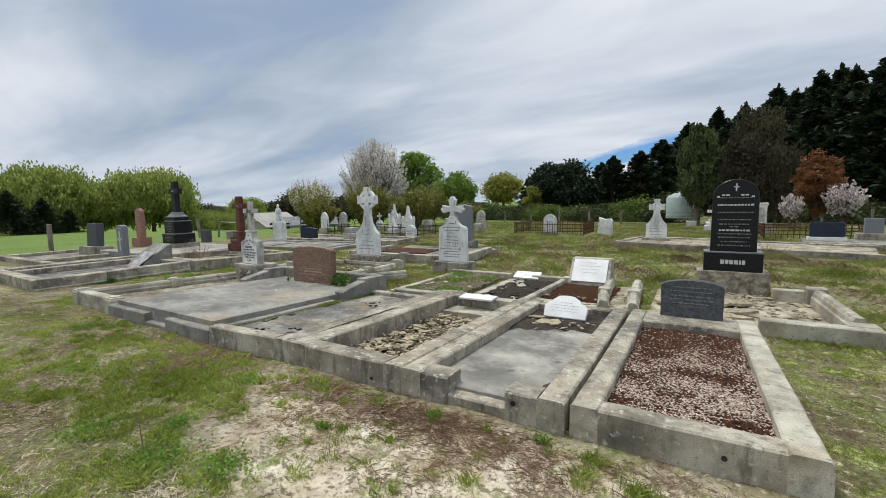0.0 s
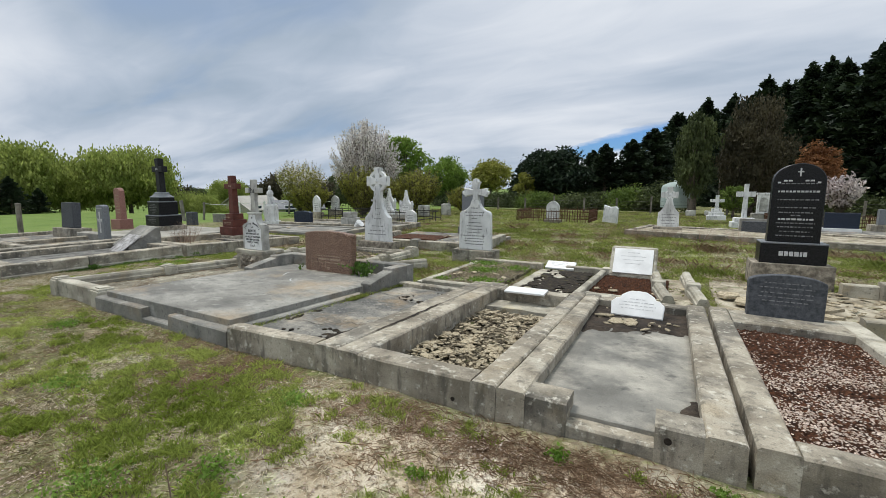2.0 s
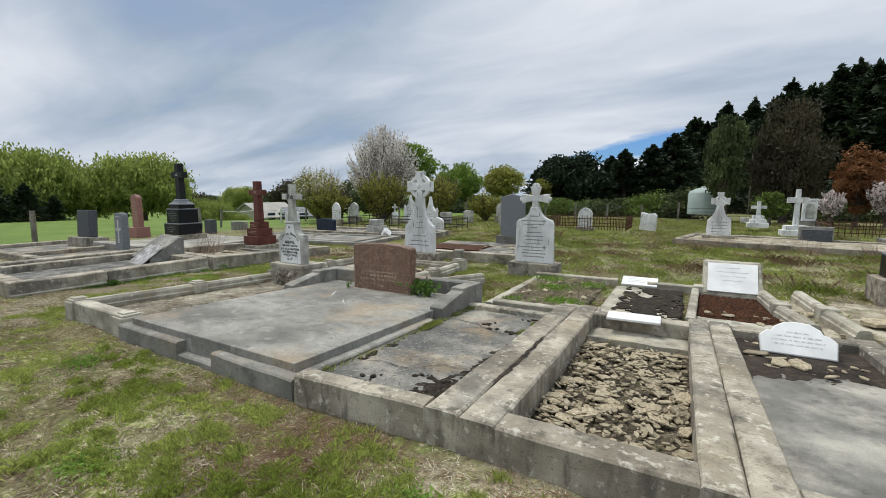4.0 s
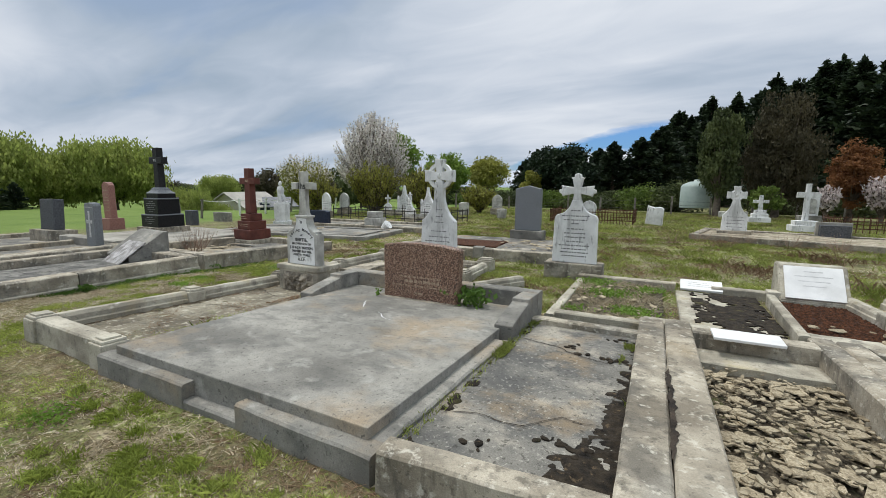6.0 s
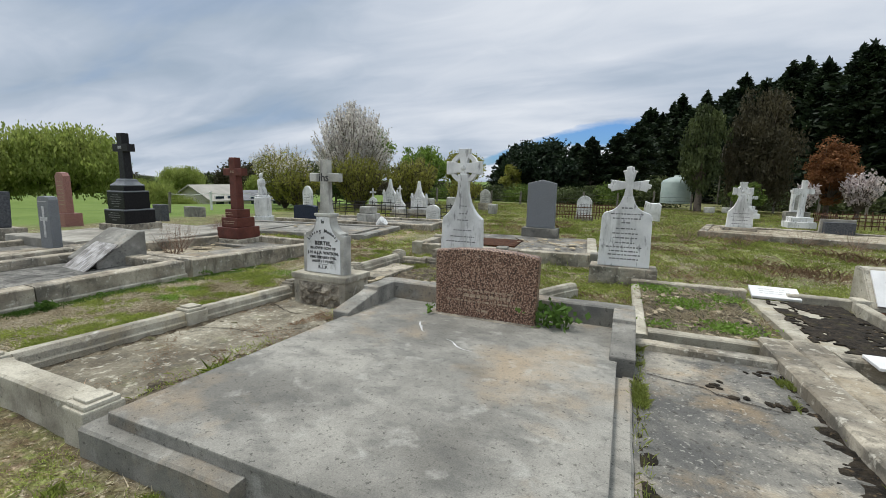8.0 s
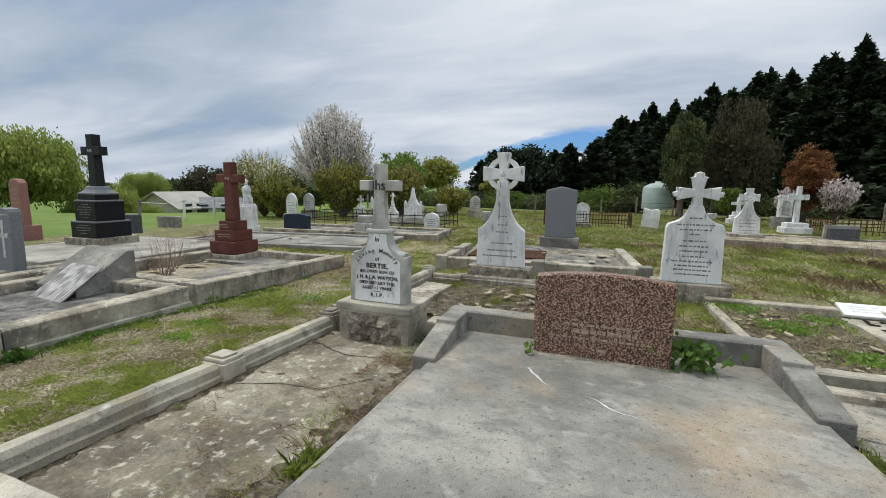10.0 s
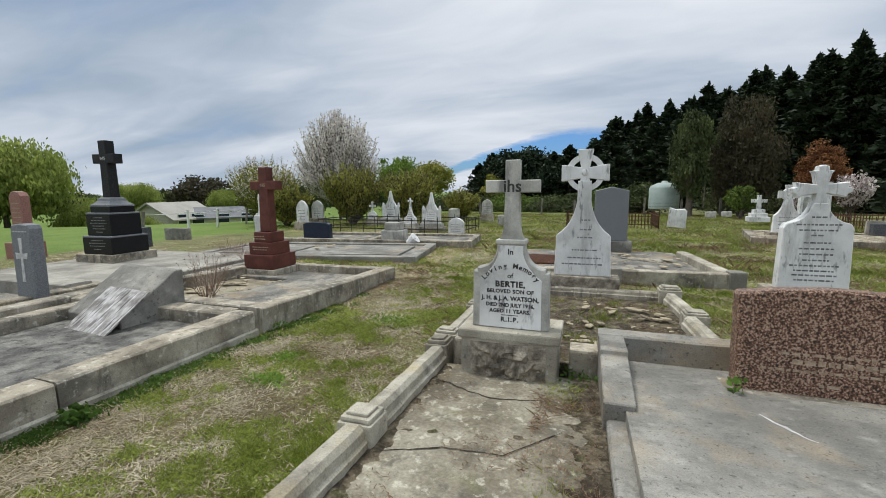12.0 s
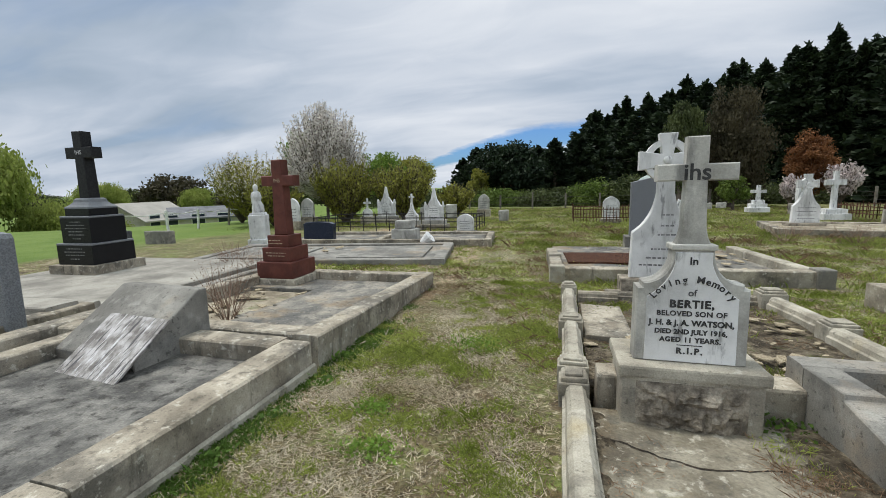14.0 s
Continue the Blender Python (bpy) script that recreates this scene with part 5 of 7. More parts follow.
scatter_shards(M0, 60, 1.0, 1.95, 0.35, 1.9, 0.06, 0.03, 0.12, 41)
scatter_shards(M0, 20, 0.25, 0.9, 0.0, 0.9, 0.06, 0.03, 0.15, 42)
round_rail(M0, 2.45, 0.6, 2.9, 1.5, 0.15, 0.17)
part("kerb_stone", worn(box(2.35, 2.62, 0.2, 0.55, -0.1, 0.16, 0.05), 0.02, 4), CONCRETE_WARM, M0)

# low-kerbed slab by the grey peaked stone
N = plot("low-kerbed flat grave slab with red earth", -8.0, 8.25, tilt=0, turn=4, z=-0.09)
kerb(N, 3.2, 0.0, 0.0, 0.0, 0.17, 0.22)
kerb(N, 0.0, 0.0, 0.0, 1.9, 0.17, 0.22)
kerb(N, 3.05, 0.1, 3.0, 2.2, 0.17, 0.22, CONCRETE_WARM)
layer(N, 0.15, 3.1, 0.1, 2.9, 0.10, CONCRETE_SLAB, "slab", 0.02, 0.1, "stained concrete slab", 2.0)
layer(N, 0.3, 1.7, 1.0, 2.0, 0.125, SCORIA, "red_earth", 0.01, 0.06, "red-brown earth", 5.0, thick=0.03)
scatter_shards(N, 30, 1.6, 3.0, 0.4, 2.4, 0.13, 0.05, 0.16, 45)
for px, py in ((-0.03, -0.02), (1.55, -0.03), (3.1, -0.03), (0.0, 1.0)):
    part("kerb_post", worn(box(px, px + 0.2, py, py + 0.2, -0.1, 0.25, 0.02), 0.006), CONCRETE_DARK if px > 1 else CONCRETE_WARM, N)

# ---- left-hand rows across the grass path ----
L1 = plot("wide concrete-kerbed grave with dark slab", -12.0, 2.35, tilt=0, turn=0, z=0.0)
kerb(L1, 2.18, 0.0, 2.20, 1.05, 0.22, 0.2)
kerb(L1, 2.20, 1.06, 2.22, 2.56, 0.22, 0.205)
kerb(L1, 2.40, 0.0, 0.0, 0.0, 0.2, 0.2)
kerb(L1, 0.2, 2.62, 2.22, 2.62, 0.2, 0.205)
kerb(L1, 0.42, 0.2, 0.42, 2.42, 0.16, 0.2)
kerb(L1, 0.0, 0.2, 0.0, 2.9, 0.2, 0.22)
layer(L1, 0.55, 2.22, 0.15, 2.45, 0.085, CONCRETE_BLACK, "slab", 0.004, 0.08, "dark worn slab", 3.0)
layer(L1, 0.15, 0.45, 0.15, 2.8, 0.06, CONCRETE_SLAB, "inner_strip", 0.01, 0.08, "concrete strip", 3.0)
L2 = plot("concrete-kerbed grave with stepped red cross", -12.0, 5.0, tilt=-2.0, turn=0.5, z=0.0)
kerb(L2, 2.22, 0.0, 2.26, 2.85, 0.2, 0.2)
kerb(L2, 2.24, 0.02, 0.2, 0.02, 0.2, 0.2)
kerb(L2, 0.2, 2.85, 2.26, 2.85, 0.18, 0.19)
kerb(L2, 0.0, 0.0, 0.0, 2.85, 0.2, 0.19)
layer(L2, 0.15, 2.25, 0.15, 2.7, 0.075, CONCRETE_SLAB, "slab", 0.006, 0.07, "pale concrete slab with broken edge", 2.5,
      hole=lambda x, y: x < 1.12 + 0.12 * noise.noise(Vector((y * 3, 0, 2))) and y < 2.0, thick=0.05)
layer(L2, 0.15, 1.3, 0.15, 2.7, 0.03, LOAM, "soil", 0.02, 0.07, "dry soil", 6.0)
scatter_shards(L2, 22, 0.25, 1.2, 0.3, 1.9, 0.05, 0.05, 0.16, 51)

kerb(L1, 2.424, -0.02, 2.444, 2.56, 0.03, 0.05, CONCRETE_WARM, name="footing", label="pale concrete footing strip")
# wedge memorial with a slipped metal plate
h = stone("grey concrete wedge memorial with slipped metal plate", -11.04, 4.36, 0.06, "memorial", name="wedge_memorial", turn=-5)
bm = bmesh.new()
pts = [(0.12, 0.0), (0.12, 0.10), (0.64, 0.46), (0.72, 0.46), (0.72, 0.0)]
f = bm.faces.new([bm.verts.new((-0.40, a, b)) for a, b in pts])
r = bmesh.ops.extrude_face_region(bm, geom=[f])
bmesh.ops.translate(bm, verts=[g for g in r["geom"] if isinstance(g, bmesh.types.BMVert)], vec=(0.84, 0, 0))
bmesh.ops.bevel(bm, geom=bm.edges[:], offset=0.007, segments=1, affect="EDGES")
part("body", worn(bm, 0.003), CONCRETE_GREY, h)
part("plate", box(-0.30, 0.30, 0.0, 0.50, 0.0, 0.016, 0.003), PLATE, h, "streaked tarnished metal plate", at=pose(0.20, -0.04, 0.01, 36.5, 0, 0))

# red sandstone stepped cross
h = stone("red stepped stone cross on a concrete base", -11.58, 7.47, -0.05)
part("footing", worn(box(-0.32, 0.32, -0.30, 0.30, -0.1, 0.13, 0.012), 0.005), CONCRETE, h, "grey concrete footing")
for i, (w, z0, z1) in enumerate(((0.55, 0.13, 0.35), (0.43, 0.35, 0.54), (0.32, 0.54, 0.70))):
    part("step", box(-w / 2, w / 2, -w / 2, w / 2, z0, z1, 0.010), REDSTONE, h)
bars([(0, 0.47, 0.3), (0, 0.43, 0.26), (0, 0.64, 0.2), (0, 0.60, 0.22)], h, LETTER_GOLD, -0.2175 + 0.0, 0.012, seed=61)
part("cross", prism(mirrored([(0.105, 0.70), (0.085, 1.36), (0.25, 1.36), (0.25, 1.50), (0.082, 1.50), (0.078, 1.71)]), -0.08, 0.08, 0.012), REDSTONE, h)
letters("IHS", 0.07, h, LETTER_GOLD, 0, -0.082, 1.43, bold=0.001)

# black granite stepped monument with a cross
h = stone("black granite stepped monument topped by a cross", -15.15, 7.5, -0.02, "monument", turn=3, name="monument")
for k in range(3):
    for sy in (-1, 1):
        part("footing_block", worn(box(-0.44 + 0.294 * k, -0.152 + 0.294 * k, min(0, sy * 0.44), max(0, sy * 0.44), -0.2, 0.2, 0.010), 0.004), CONCRETE, h, "pale concrete footing block")
part("lower_step", box(-0.35, 0.35, -0.35, 0.35, 0.2, 0.50, 0.008), BLACK, h)
part("lower_rim", box(-0.352, 0.352, -0.352, 0.352, 0.501, 0.53, 0.012), GREYGRANITE, h)
part("upper_step", box(-0.29, 0.29, -0.29, 0.29, 0.531, 0.92, 0.008), BLACK, h)
part("upper_rim", box(-0.292, 0.292, -0.292, 0.292, 0.921, 0.95, 0.012), GREYGRANITE, h)


def frustum(rows):
    """A square block that narrows: rows of (half width, height)."""
    bm = bmesh.new()
    rings = [[bm.verts.new((sx * w, sy * w, z)) for sx, sy in ((-1, -1), (1, -1), (1, 1), (-1, 1))] for w, z in rows]
    for lo, hi in zip(rings, rings[1:]):
        for i in range(4):
            bm.faces.new((lo[i], lo[(i + 1) % 4], hi[(i + 1) % 4], hi[i]))
    bm.faces.new(rings[0][::-1])
    bm.faces.new(rings[-1])
    return bm


part("pedestal", frustum(((0.235, 0.951), (0.235, 1.06))), BLACK, h)
part("pedestal_rim", frustum(((0.236, 1.061), (0.236, 1.085), (0.19, 1.12), (0.155, 1.16), (0.145, 1.20), (0.12, 1.225))), GREYGRANITE, h)
part("cross", prism(mirrored([(0.105, 1.22), (0.088, 1.84), (0.26, 1.84), (0.26, 2.01), (0.088, 2.01), (0.088, 2.25)]), -0.088, 0.088, 0.012), BLACK_DULL, h)
letters("IHS", 0.09, h, LETTER_SILVER, 0, -0.090, 1.925)
bars([(0, 0.86, 0.2), (0, 0.81, 0.34), (0, 0.76, 0.40), (0, 0.71, 0.30), (0, 0.66, 0.30), (0, 0.60, 0.16)], h, LETTER_FADED, -0.291, 0.016, seed=71)
bars([(0, 0.45, 0.3), (0, 0.40, 0.4), (0, 0.35, 0.36), (0, 0.29, 0.2)], h, LETTER_FADED, -0.351, 0.016, seed=72)
KP = plot("flat pale concrete grave platform with raised rim", -15.9, 5.6, tilt=0, turn=2, z=-0.1)
layer(KP, 0.0, 3.1, 0.0, 3.0, 0.14, CONCRETE_LIGHT, "platform", 0.006, 0.15, "pale concrete platform", 2.0, thick=0.3)
kerb(KP, 3.3, -0.2, -0.5, -0.2, 0.16, 0.24, CONCRETE_LIGHT)
kerb(KP, 3.1, -0.04, 3.1, 2.9, 0.2, 0.17, CONCRETE_LIGHT)
kerb(KP, 3.35, 0.0, 3.35, 2.9, 0.14, 0.12, CONCRETE_LIGHT)
kerb(KP, 3.3, -0.55, 1.2, -0.55, 0.3, 0.3, CONCRETE_LIGHT)

# grey tablet with a pale cross
h = stone("narrow grey granite headstone with carved pale cross", -12.55, 4.85, 0.2, turn=6, lean=-1)
part("stone", prism(mirrored([(0.135, -0.1), (0.13, 0.70), (0.11, 0.74), (0.0, 0.755)]), -0.07, 0.07, 0.01), GREYGRANITE, h)
part("cross", prism(mirrored([(0.022, 0.12), (0.016, 0.38), (0.075, 0.37), (0.085, 0.44), (0.016, 0.43), (0.026, 0.60)]), -0.076, -0.068, 0), LETTER_SILVER, h, "pale carved cross")
bars([(0, 0.67, 0.2)], h, LETTER_SILVER, -0.071, 0.014, seed=73)
# dark rough block headstone on its base
h = stone("dark rough granite block headstone on concrete base", -15.4, 5.25, -0.05, turn=6, lean=-3)
part("base", worn(box(-0.42, 0.42, -0.25, 0.25, -0.15, 0.32, 0.015), 0.005), CONCRETE, h, "grey concrete base")
part("stone", worn(box(-0.28, 0.26, -0.1, 0.1, 0.32, 1.0, 0.02), 0.012, 5), SLATE, h)
h = stone("pink granite pillar headstone with rounded top", -18.4, 7.75, -0.12, turn=6)
part("base", worn(box(-0.27, 0.27, -0.22, 0.22, -0.15, 0.36, 0.015), 0.008), PINKSTONE, h)
part("stone", prism(mirrored([(0.17, 0.36), (0.165, 1.36), (0.10, 1.44), (0.0, 1.46)]), -0.09, 0.09, 0.012), PINKSTONE, h)
bars([(0, 1.2 - 0.1 * i, 0.22) for i in range(7)], h, LETTER_GOLD, -0.091, 0.02, seed=75)

GB = plot("low concrete-kerbed double grave", -16.6, 3.4, tilt=0, turn=2, z=-0.04)
kerb(GB, 4.0, 0.0, 0.0, 0.0, 0.18, 0.17)
kerb(GB, 4.0, 0.0, 4.0, 2.0, 0.18, 0.2)
kerb(GB, 2.4, 0.1, 2.4, 2.0, 0.16, 0.17)
kerb(GB, 0.0, 0.0, 0.0, 2.0, 0.18, 0.17)
layer(GB, 0.1, 4.1, 0.1, 2.0, 0.08, CONCRETE_SLAB, "slab", 0.006, 0.15, "stained concrete slab", 2.0)

# wide slab graves beyond the red cross
T = plot("wide low concrete grave platform with inset slabs", -14.6, 8.45, tilt=-0.8, turn=10, z=-0.17)
kerb(T, 4.85, 0.0, 0.0, 0.0, 0.2, 0.2, CONCRETE_GREY)
kerb(T, 4.65, 0.0, 4.65, 2.3, 0.22, 0.2, CONCRETE_GREY)
kerb(T, 0.0, 0.0, 0.0, 2.3, 0.2, 0.19, CONCRETE_GREY)
kerb(T, 0.0, 2.45, 4.85, 2.45, 0.2, 0.2, CONCRETE_GREY)
layer(T, 0.15, 4.7, 0.15, 2.3, 0.16, CONCRETE_GREY, "platform", 0.004, 0.12, "smooth grey concrete platform", 2.0, thick=0.2)
part("slab", box(2.85, 4.45, 0.32, 1.9, 0.1, 0.20, 0.01), CONCRETE_GREY, T)
part("slab", box(0.5, 2.0, 0.4, 1.9, 0.1, 0.185, 0.01), CONCRETE_GREY, T)
scatter_shards(T, 8, 1.9, 2.5, 1.0, 2.0, 0.19, 0.05, 0.16, 81)
h = stone("broken grey stone pedestal with pale cracked top", -11.5, 12.0, -0.08, "memorial", name="pedestal")
part("body", worn(box(-0.3, 0.3, -0.2, 0.2, -0.1, 0.36, 0.03), 0.015), MARBLE_GREY, h)
part("top", worn(box(-0.22, 0.2, -0.16, 0.16, 0.36, 0.56, 0.03), 0.02, 5), MARBLE_GREY, h)
h = stone("white stone flower urn tipped beside the pedestal", -11.0, 11.7, -0.06, "urn", name="urn", roll=50)
bm = bmesh.new()
bmesh.ops.create_cone(bm, cap_ends=True, segments=12, radius1=0.10, radius2=0.15, depth=0.24, matrix=Matrix.Translation((0, 0, 0.16)))
part("bowl", worn(bm, 0.01), MARBLE, h)
h = stone("navy granite headstone with gently bowed top", -13.75, 11.85, -0.1, turn=4)
part("stone", prism(mirrored([(0.40, 0.0), (0.40, 0.50), (0.30, 0.54), (0.0, 0.56)]), -0.09, 0.09, 0.012), NAVY, h)
T2 = plot("low concrete-kerbed grave behind the slabs", -14.6, 11.4, tilt=0, turn=6, z=-0.1)
kerb(T2, 5.2, 0.0, 0.0, 0.0, 0.16, 0.14)
kerb(T2, 5.2, 1.7, 0.0, 1.7, 0.16, 0.14)
kerb(T2, 5.05, 0.0, 5.05, 1.7, 0.16, 0.14)
kerb(T2, 2.4, 0.0, 2.4, 1.7, 0.16, 0.14)
layer(T2, 0.0, 5.0, 0.1, 1.7, 0.07, CONCRETE_SLAB, "slab", 0.01, 0.2, "stained slab", 2.0)

# white statue on a pedestal, one plain carved shape
h = stone("weathered white marble statue on a pedestal", -15.45, 11.75, -0.1, "statue", turn=20, name="statue")
bm = box(-0.20, 0.20, -0.20, 0.20, -0.1, 0.74, 0.02)
box(-0.25, 0.25, -0.24, 0.24, -0.05, 0.12, 0.02, bm)
box(-0.17, 0.17, -0.17, 0.17, 0.73, 0.80, 0.02, bm)
prev = None
prof = [(0.14, 0.79), (0.15, 0.86), (0.13, 0.98), (0.11, 1.10), (0.135, 1.20), (0.10, 1.31), (0.045, 1.35), (0.065, 1.42), (0.055, 1.49), (0.01, 1.53)]
for i, (rr, zz) in enumerate(prof):
    ring = [bm.verts.new((rr * math.cos(6.2832 * k / 12) * (1 + 0.15 * math.sin(3 * k + i)) - 0.03 * (zz > 1.0), rr * 0.8 * math.sin(6.2832 * k / 12), zz)) for k in range(12)]
    if prev:
        for k in range(12):
            bm.faces.new((prev[k], prev[(k + 1) % 12], ring[(k + 1) % 12], ring[k]))
    prev = ring
tagged(part("statue", worn(bm, 0.012, 9), MARBLE, h, smooth=False))


def gothic(label, x, y, w, hgt, z=-0.1, turn=0.0, material=MARBLE, cross=0.0, lean=0.0, roll=0.0, plinth=0.2, depth=0.12, group="white marble headstones"):
    """A pointed headstone, with a cross on its tip where it has one."""
    h = stone(label, x, y, z, turn=turn, lean=lean, roll=roll, group=group)
    if plinth:
        part("plinth", worn(box(-w * 0.62, w * 0.62, -0.17, 0.17, -0.15, plinth, 0.015), 0.006), CONCRETE, h)
    body_top = hgt - cross
    o = [(w / 2, plinth), (w / 2, body_top * 0.72)] + curve_pts((w / 2, body_top * 0.72), (w * 0.40, body_top * 0.93), (0.03 if cross else 0.0, body_top), 6)[1:]
    part("stone", prism(mirrored(o), -depth / 2, depth / 2, 0.01), material, h)
    if cross:
        c = cross
        part("cross", prism(mirrored([(0.03, body_top - 0.06), (0.028, body_top + c * 0.45), (c * 0.36, body_top + c * 0.45), (c * 0.36, body_top + c * 0.66), (0.028, body_top + c * 0.66), (0.028, body_top + c)]), -0.04, 0.04, 0.005), material, h)
    bars([(0, plinth + (body_top * 0.72 - plinth) * k / 5, w * 0.6) for k in range(1, 5)], h, LETTER_FADED, -depth / 2 - 0.001, 0.02, seed=int(10 * w + x))
    return h


def spired(label, x, y, w, hgt, z=-0.25, turn=0.0, depth=0.16, finial=0.0, pinnacles=True):
    """A white headstone drawn up into a spire between two small pinnacles, on a stepped grey plinth."""
    h = stone(label, x, y, z, turn=turn, group="white marble headstones")
    part("plinth", worn(box(-w * 0.72, w * 0.72, -0.24, 0.24, -0.15, 0.22, 0.015), 0.006), CONCRETE, h)
    part("step", worn(box(-w * 0.60, w * 0.60, -0.18, 0.18, 0.22, 0.36, 0.015), 0.006), MARBLE_GREY, h)
    b = hgt - finial
    side = [(w / 2, 0.36), (w / 2, b * 0.54)]
    if pinnacles:
        side += [(w * 0.53, b * 0.55), (w * 0.47, b * 0.67), (w * 0.41, b * 0.56)]
    side += [(w * 0.31, b * 0.60), (w * 0.24, b * 0.66), (w * 0.15, b * 0.72), (w * 0.085, b * 0.85), (w * 0.035, b * 0.97), (0.008, b)]
    part("stone", prism(mirrored(side), -depth / 2, depth / 2, 0.008), MARBLE, h)
    part("panel", prism(mirrored([(w * 0.30, 0.42), (w * 0.30, b * 0.46), (w * 0.15, b * 0.54), (0.0, b * 0.58)]), -depth / 2 - 0.012, -depth / 2, 0.004), MARBLE, h, "raised pointed panel")
    bars([(0, 0.46 + 0.075 * k, w * 0.42) for k in range(5)], h, LETTER_FADED, -depth / 2 - 0.013, 0.016, seed=int(20 * w))
    if finial:
        c = finial
        part("cross", prism(mirrored([(0.03, b - 0.08), (0.028, b + c * 0.45), (c * 0.36, b + c * 0.45), (c * 0.36, b + c * 0.66), (0.028, b + c * 0.66), (0.028, b + c)]), -0.035, 0.035, 0.005), MARBLE, h)
    return h


spired("tall white spired marble headstone with dark stains", -15.0, 19.1, 0.78, 1.58, z=-0.27)
spired("white niche headstone with cross finial on stone blocks", -12.83, 16.2, 0.44, 1.28, z=-0.24, finial=0.26, pinnacles=False)
spired("white pinnacled headstone on a grey plinth", -12.12, 16.5, 0.68, 1.48, z=-0.24)
gothic("small white stone cross", -15.6, 18.5, 0.42, 0.95, cross=0.42)
gothic("white weathered headstone in bushes", -17.5, 16.2, 0.5, 1.05)
gothic("white headstone beside bushes", -18.4, 18.5, 0.6, 1.0)
gothic("small white gabled marker stone", -10.6, 14.6, 0.50, 0.55, plinth=0.06)
gothic("grey stained headstone with rounded top", -11.57, 23.2, 0.55, 0.95, material=MARBLE_GREY, turn=5)
gothic("white marble headstone with pointed top", -6.1, 19.4, 0.58, 0.86, plinth=0.02)
h = stone("leaning worn white headstone with broken top", -3.65, 19.3, -0.12, roll=4, turn=-8)
part("stone", worn(prism([(-0.30, 0), (0.30, 0), (0.29, 0.62), (0.20, 0.70), (-0.05, 0.66), (-0.28, 0.72)], -0.08, 0.08, 0.015), 0.012, 5), MARBLE, h)
celtic("white marble headstone with celtic cross", -1.4, 16.4, -0.1, 0.66, 0.62, 0.09, 1.47, 0.25, 0.17, 1.20, 0.13, (0.86, 0.14, 0.4), [(0, 0.55, 0.4), (0, 0.45, 0.45), (0, 0.35, 0.4), (0, 0.25, 0.4)], seed=91)
WX = plot("long low concrete-kerbed grave enclosure", -2.6, 15.1, tilt=0, turn=-12, z=-0.1)
kerb(WX, 6.4, 0.0, 0.0, 0.0, 0.2, 0.09)
kerb(WX, 0.0, 0.0, 0.0, 2.6, 0.2, 0.09)
kerb(WX, 0.0, 2.6, 6.4, 2.6, 0.2, 0.09)
layer(WX, 0.2, 6.3, 0.2, 2.4, 0.05, LOAM, "soil", 0.03, 0.2, "weedy dry soil", 2.0)


def block_cross(label, x, y, hgt, w, steps=2, material=MARBLE, turn=0.0, z=-0.12):
    h = stone(label, x, y, z, turn=turn, group="white stone crosses")
    zz = 0.0
    for i in range(steps):
        bw = w * (1.25 - 0.28 * i)
        part("step", worn(box(-bw / 2, bw / 2, -bw * 0.35, bw * 0.35, zz - 0.05, zz + 0.16, 0.012), 0.005), material, h)
        zz += 0.16
    part("cross", prism(mirrored([(0.085, zz), (0.07, hgt * 0.70), (w * 0.46, hgt * 0.70), (w * 0.46, hgt * 0.82), (0.07, hgt * 0.82), (0.07, hgt)]), -0.06, 0.06, 0.008), material, h)
    return h


block_cross("white stone cross on stepped base", 0.4, 24.1, 1.12, 0.62, 3)
block_cross("tall white stone cross on plinth", 1.06, 20.0, 1.6, 0.66, 2, turn=5)
h = stone("white marble pillar headstone on grey base", 2.2, 24.4, -0.25)
part("base", box(-0.42, 0.42, -0.25, 0.25, -0.1, 0.42, 0.012), CONCRETE_DARK, h)
part("pillar", box(-0.24, 0.24, -0.14, 0.14, 0.42, 1.25, 0.012), MARBLE, h)
part("niche", prism(mirrored([(0.15, 0.50), (0.15, 1.0)] + arc(0, 1.0, 0.15, 15, 90, 5)), -0.152, -0.138, 0.004), MARBLE_GREY, h, "grey arched panel")
part("cap", box(-0.28, 0.28, -0.17, 0.17, 1.25, 1.36, 0.02), MARBLE, h)
h = stone("navy granite headstone on a white base", 3.35, 17.9, -0.12)
part("base", box(-0.47, 0.47, -0.18, 0.18, -0.1, 0.2, 0.01), PLAQUE, h)
part("stone", box(-0.42, 0.42, -0.09, 0.09, 0.2, 0.68, 0.012), NAVY, h)
h = stone("grey granite low headstone", 4.6, 18.6, -0.12)
part("base", box(-0.4, 0.4, -0.2, 0.2, -0.1, 0.3, 0.01), CONCRETE, h)
part("stone", box(-0.22, 0.22, -0.1, 0.1, 0.3, 0.78, 0.012), GREYGRANITE, h)
h = stone("dark small headstone in a pale frame on a kerbed grave", 1.03, 16.75, -0.14)
part("stone", box(-0.34, 0.34, -0.09, 0.09, -0.1, 0.42, 0.012), SLATE, h)
part("frame", prism([(-0.42, -0.1), (0.42, -0.1), (0.40, 0.50), (-0.40, 0.50)], 0.092, 0.17, 0.01), CONCRETE_LIGHT, h, "pale concrete frame")
RP = plot("low concrete-kerbed grave by the blossom bush", 2.6, 16.6, tilt=0, turn=-6, z=-0.1)
kerb(RP, 3.2, 0.0, 0.0, 0.0, 0.18, 0.11)
layer(RP, 0.0, 3.2, 0.15, 2.0, 0.08, CONCRETE_SLAB, "slab", 0.01, 0.2, "pale slab", 2.0)
h = stone("small dark grey headstone by the paddock", -17.8, 9.9, -0.15, turn=4)
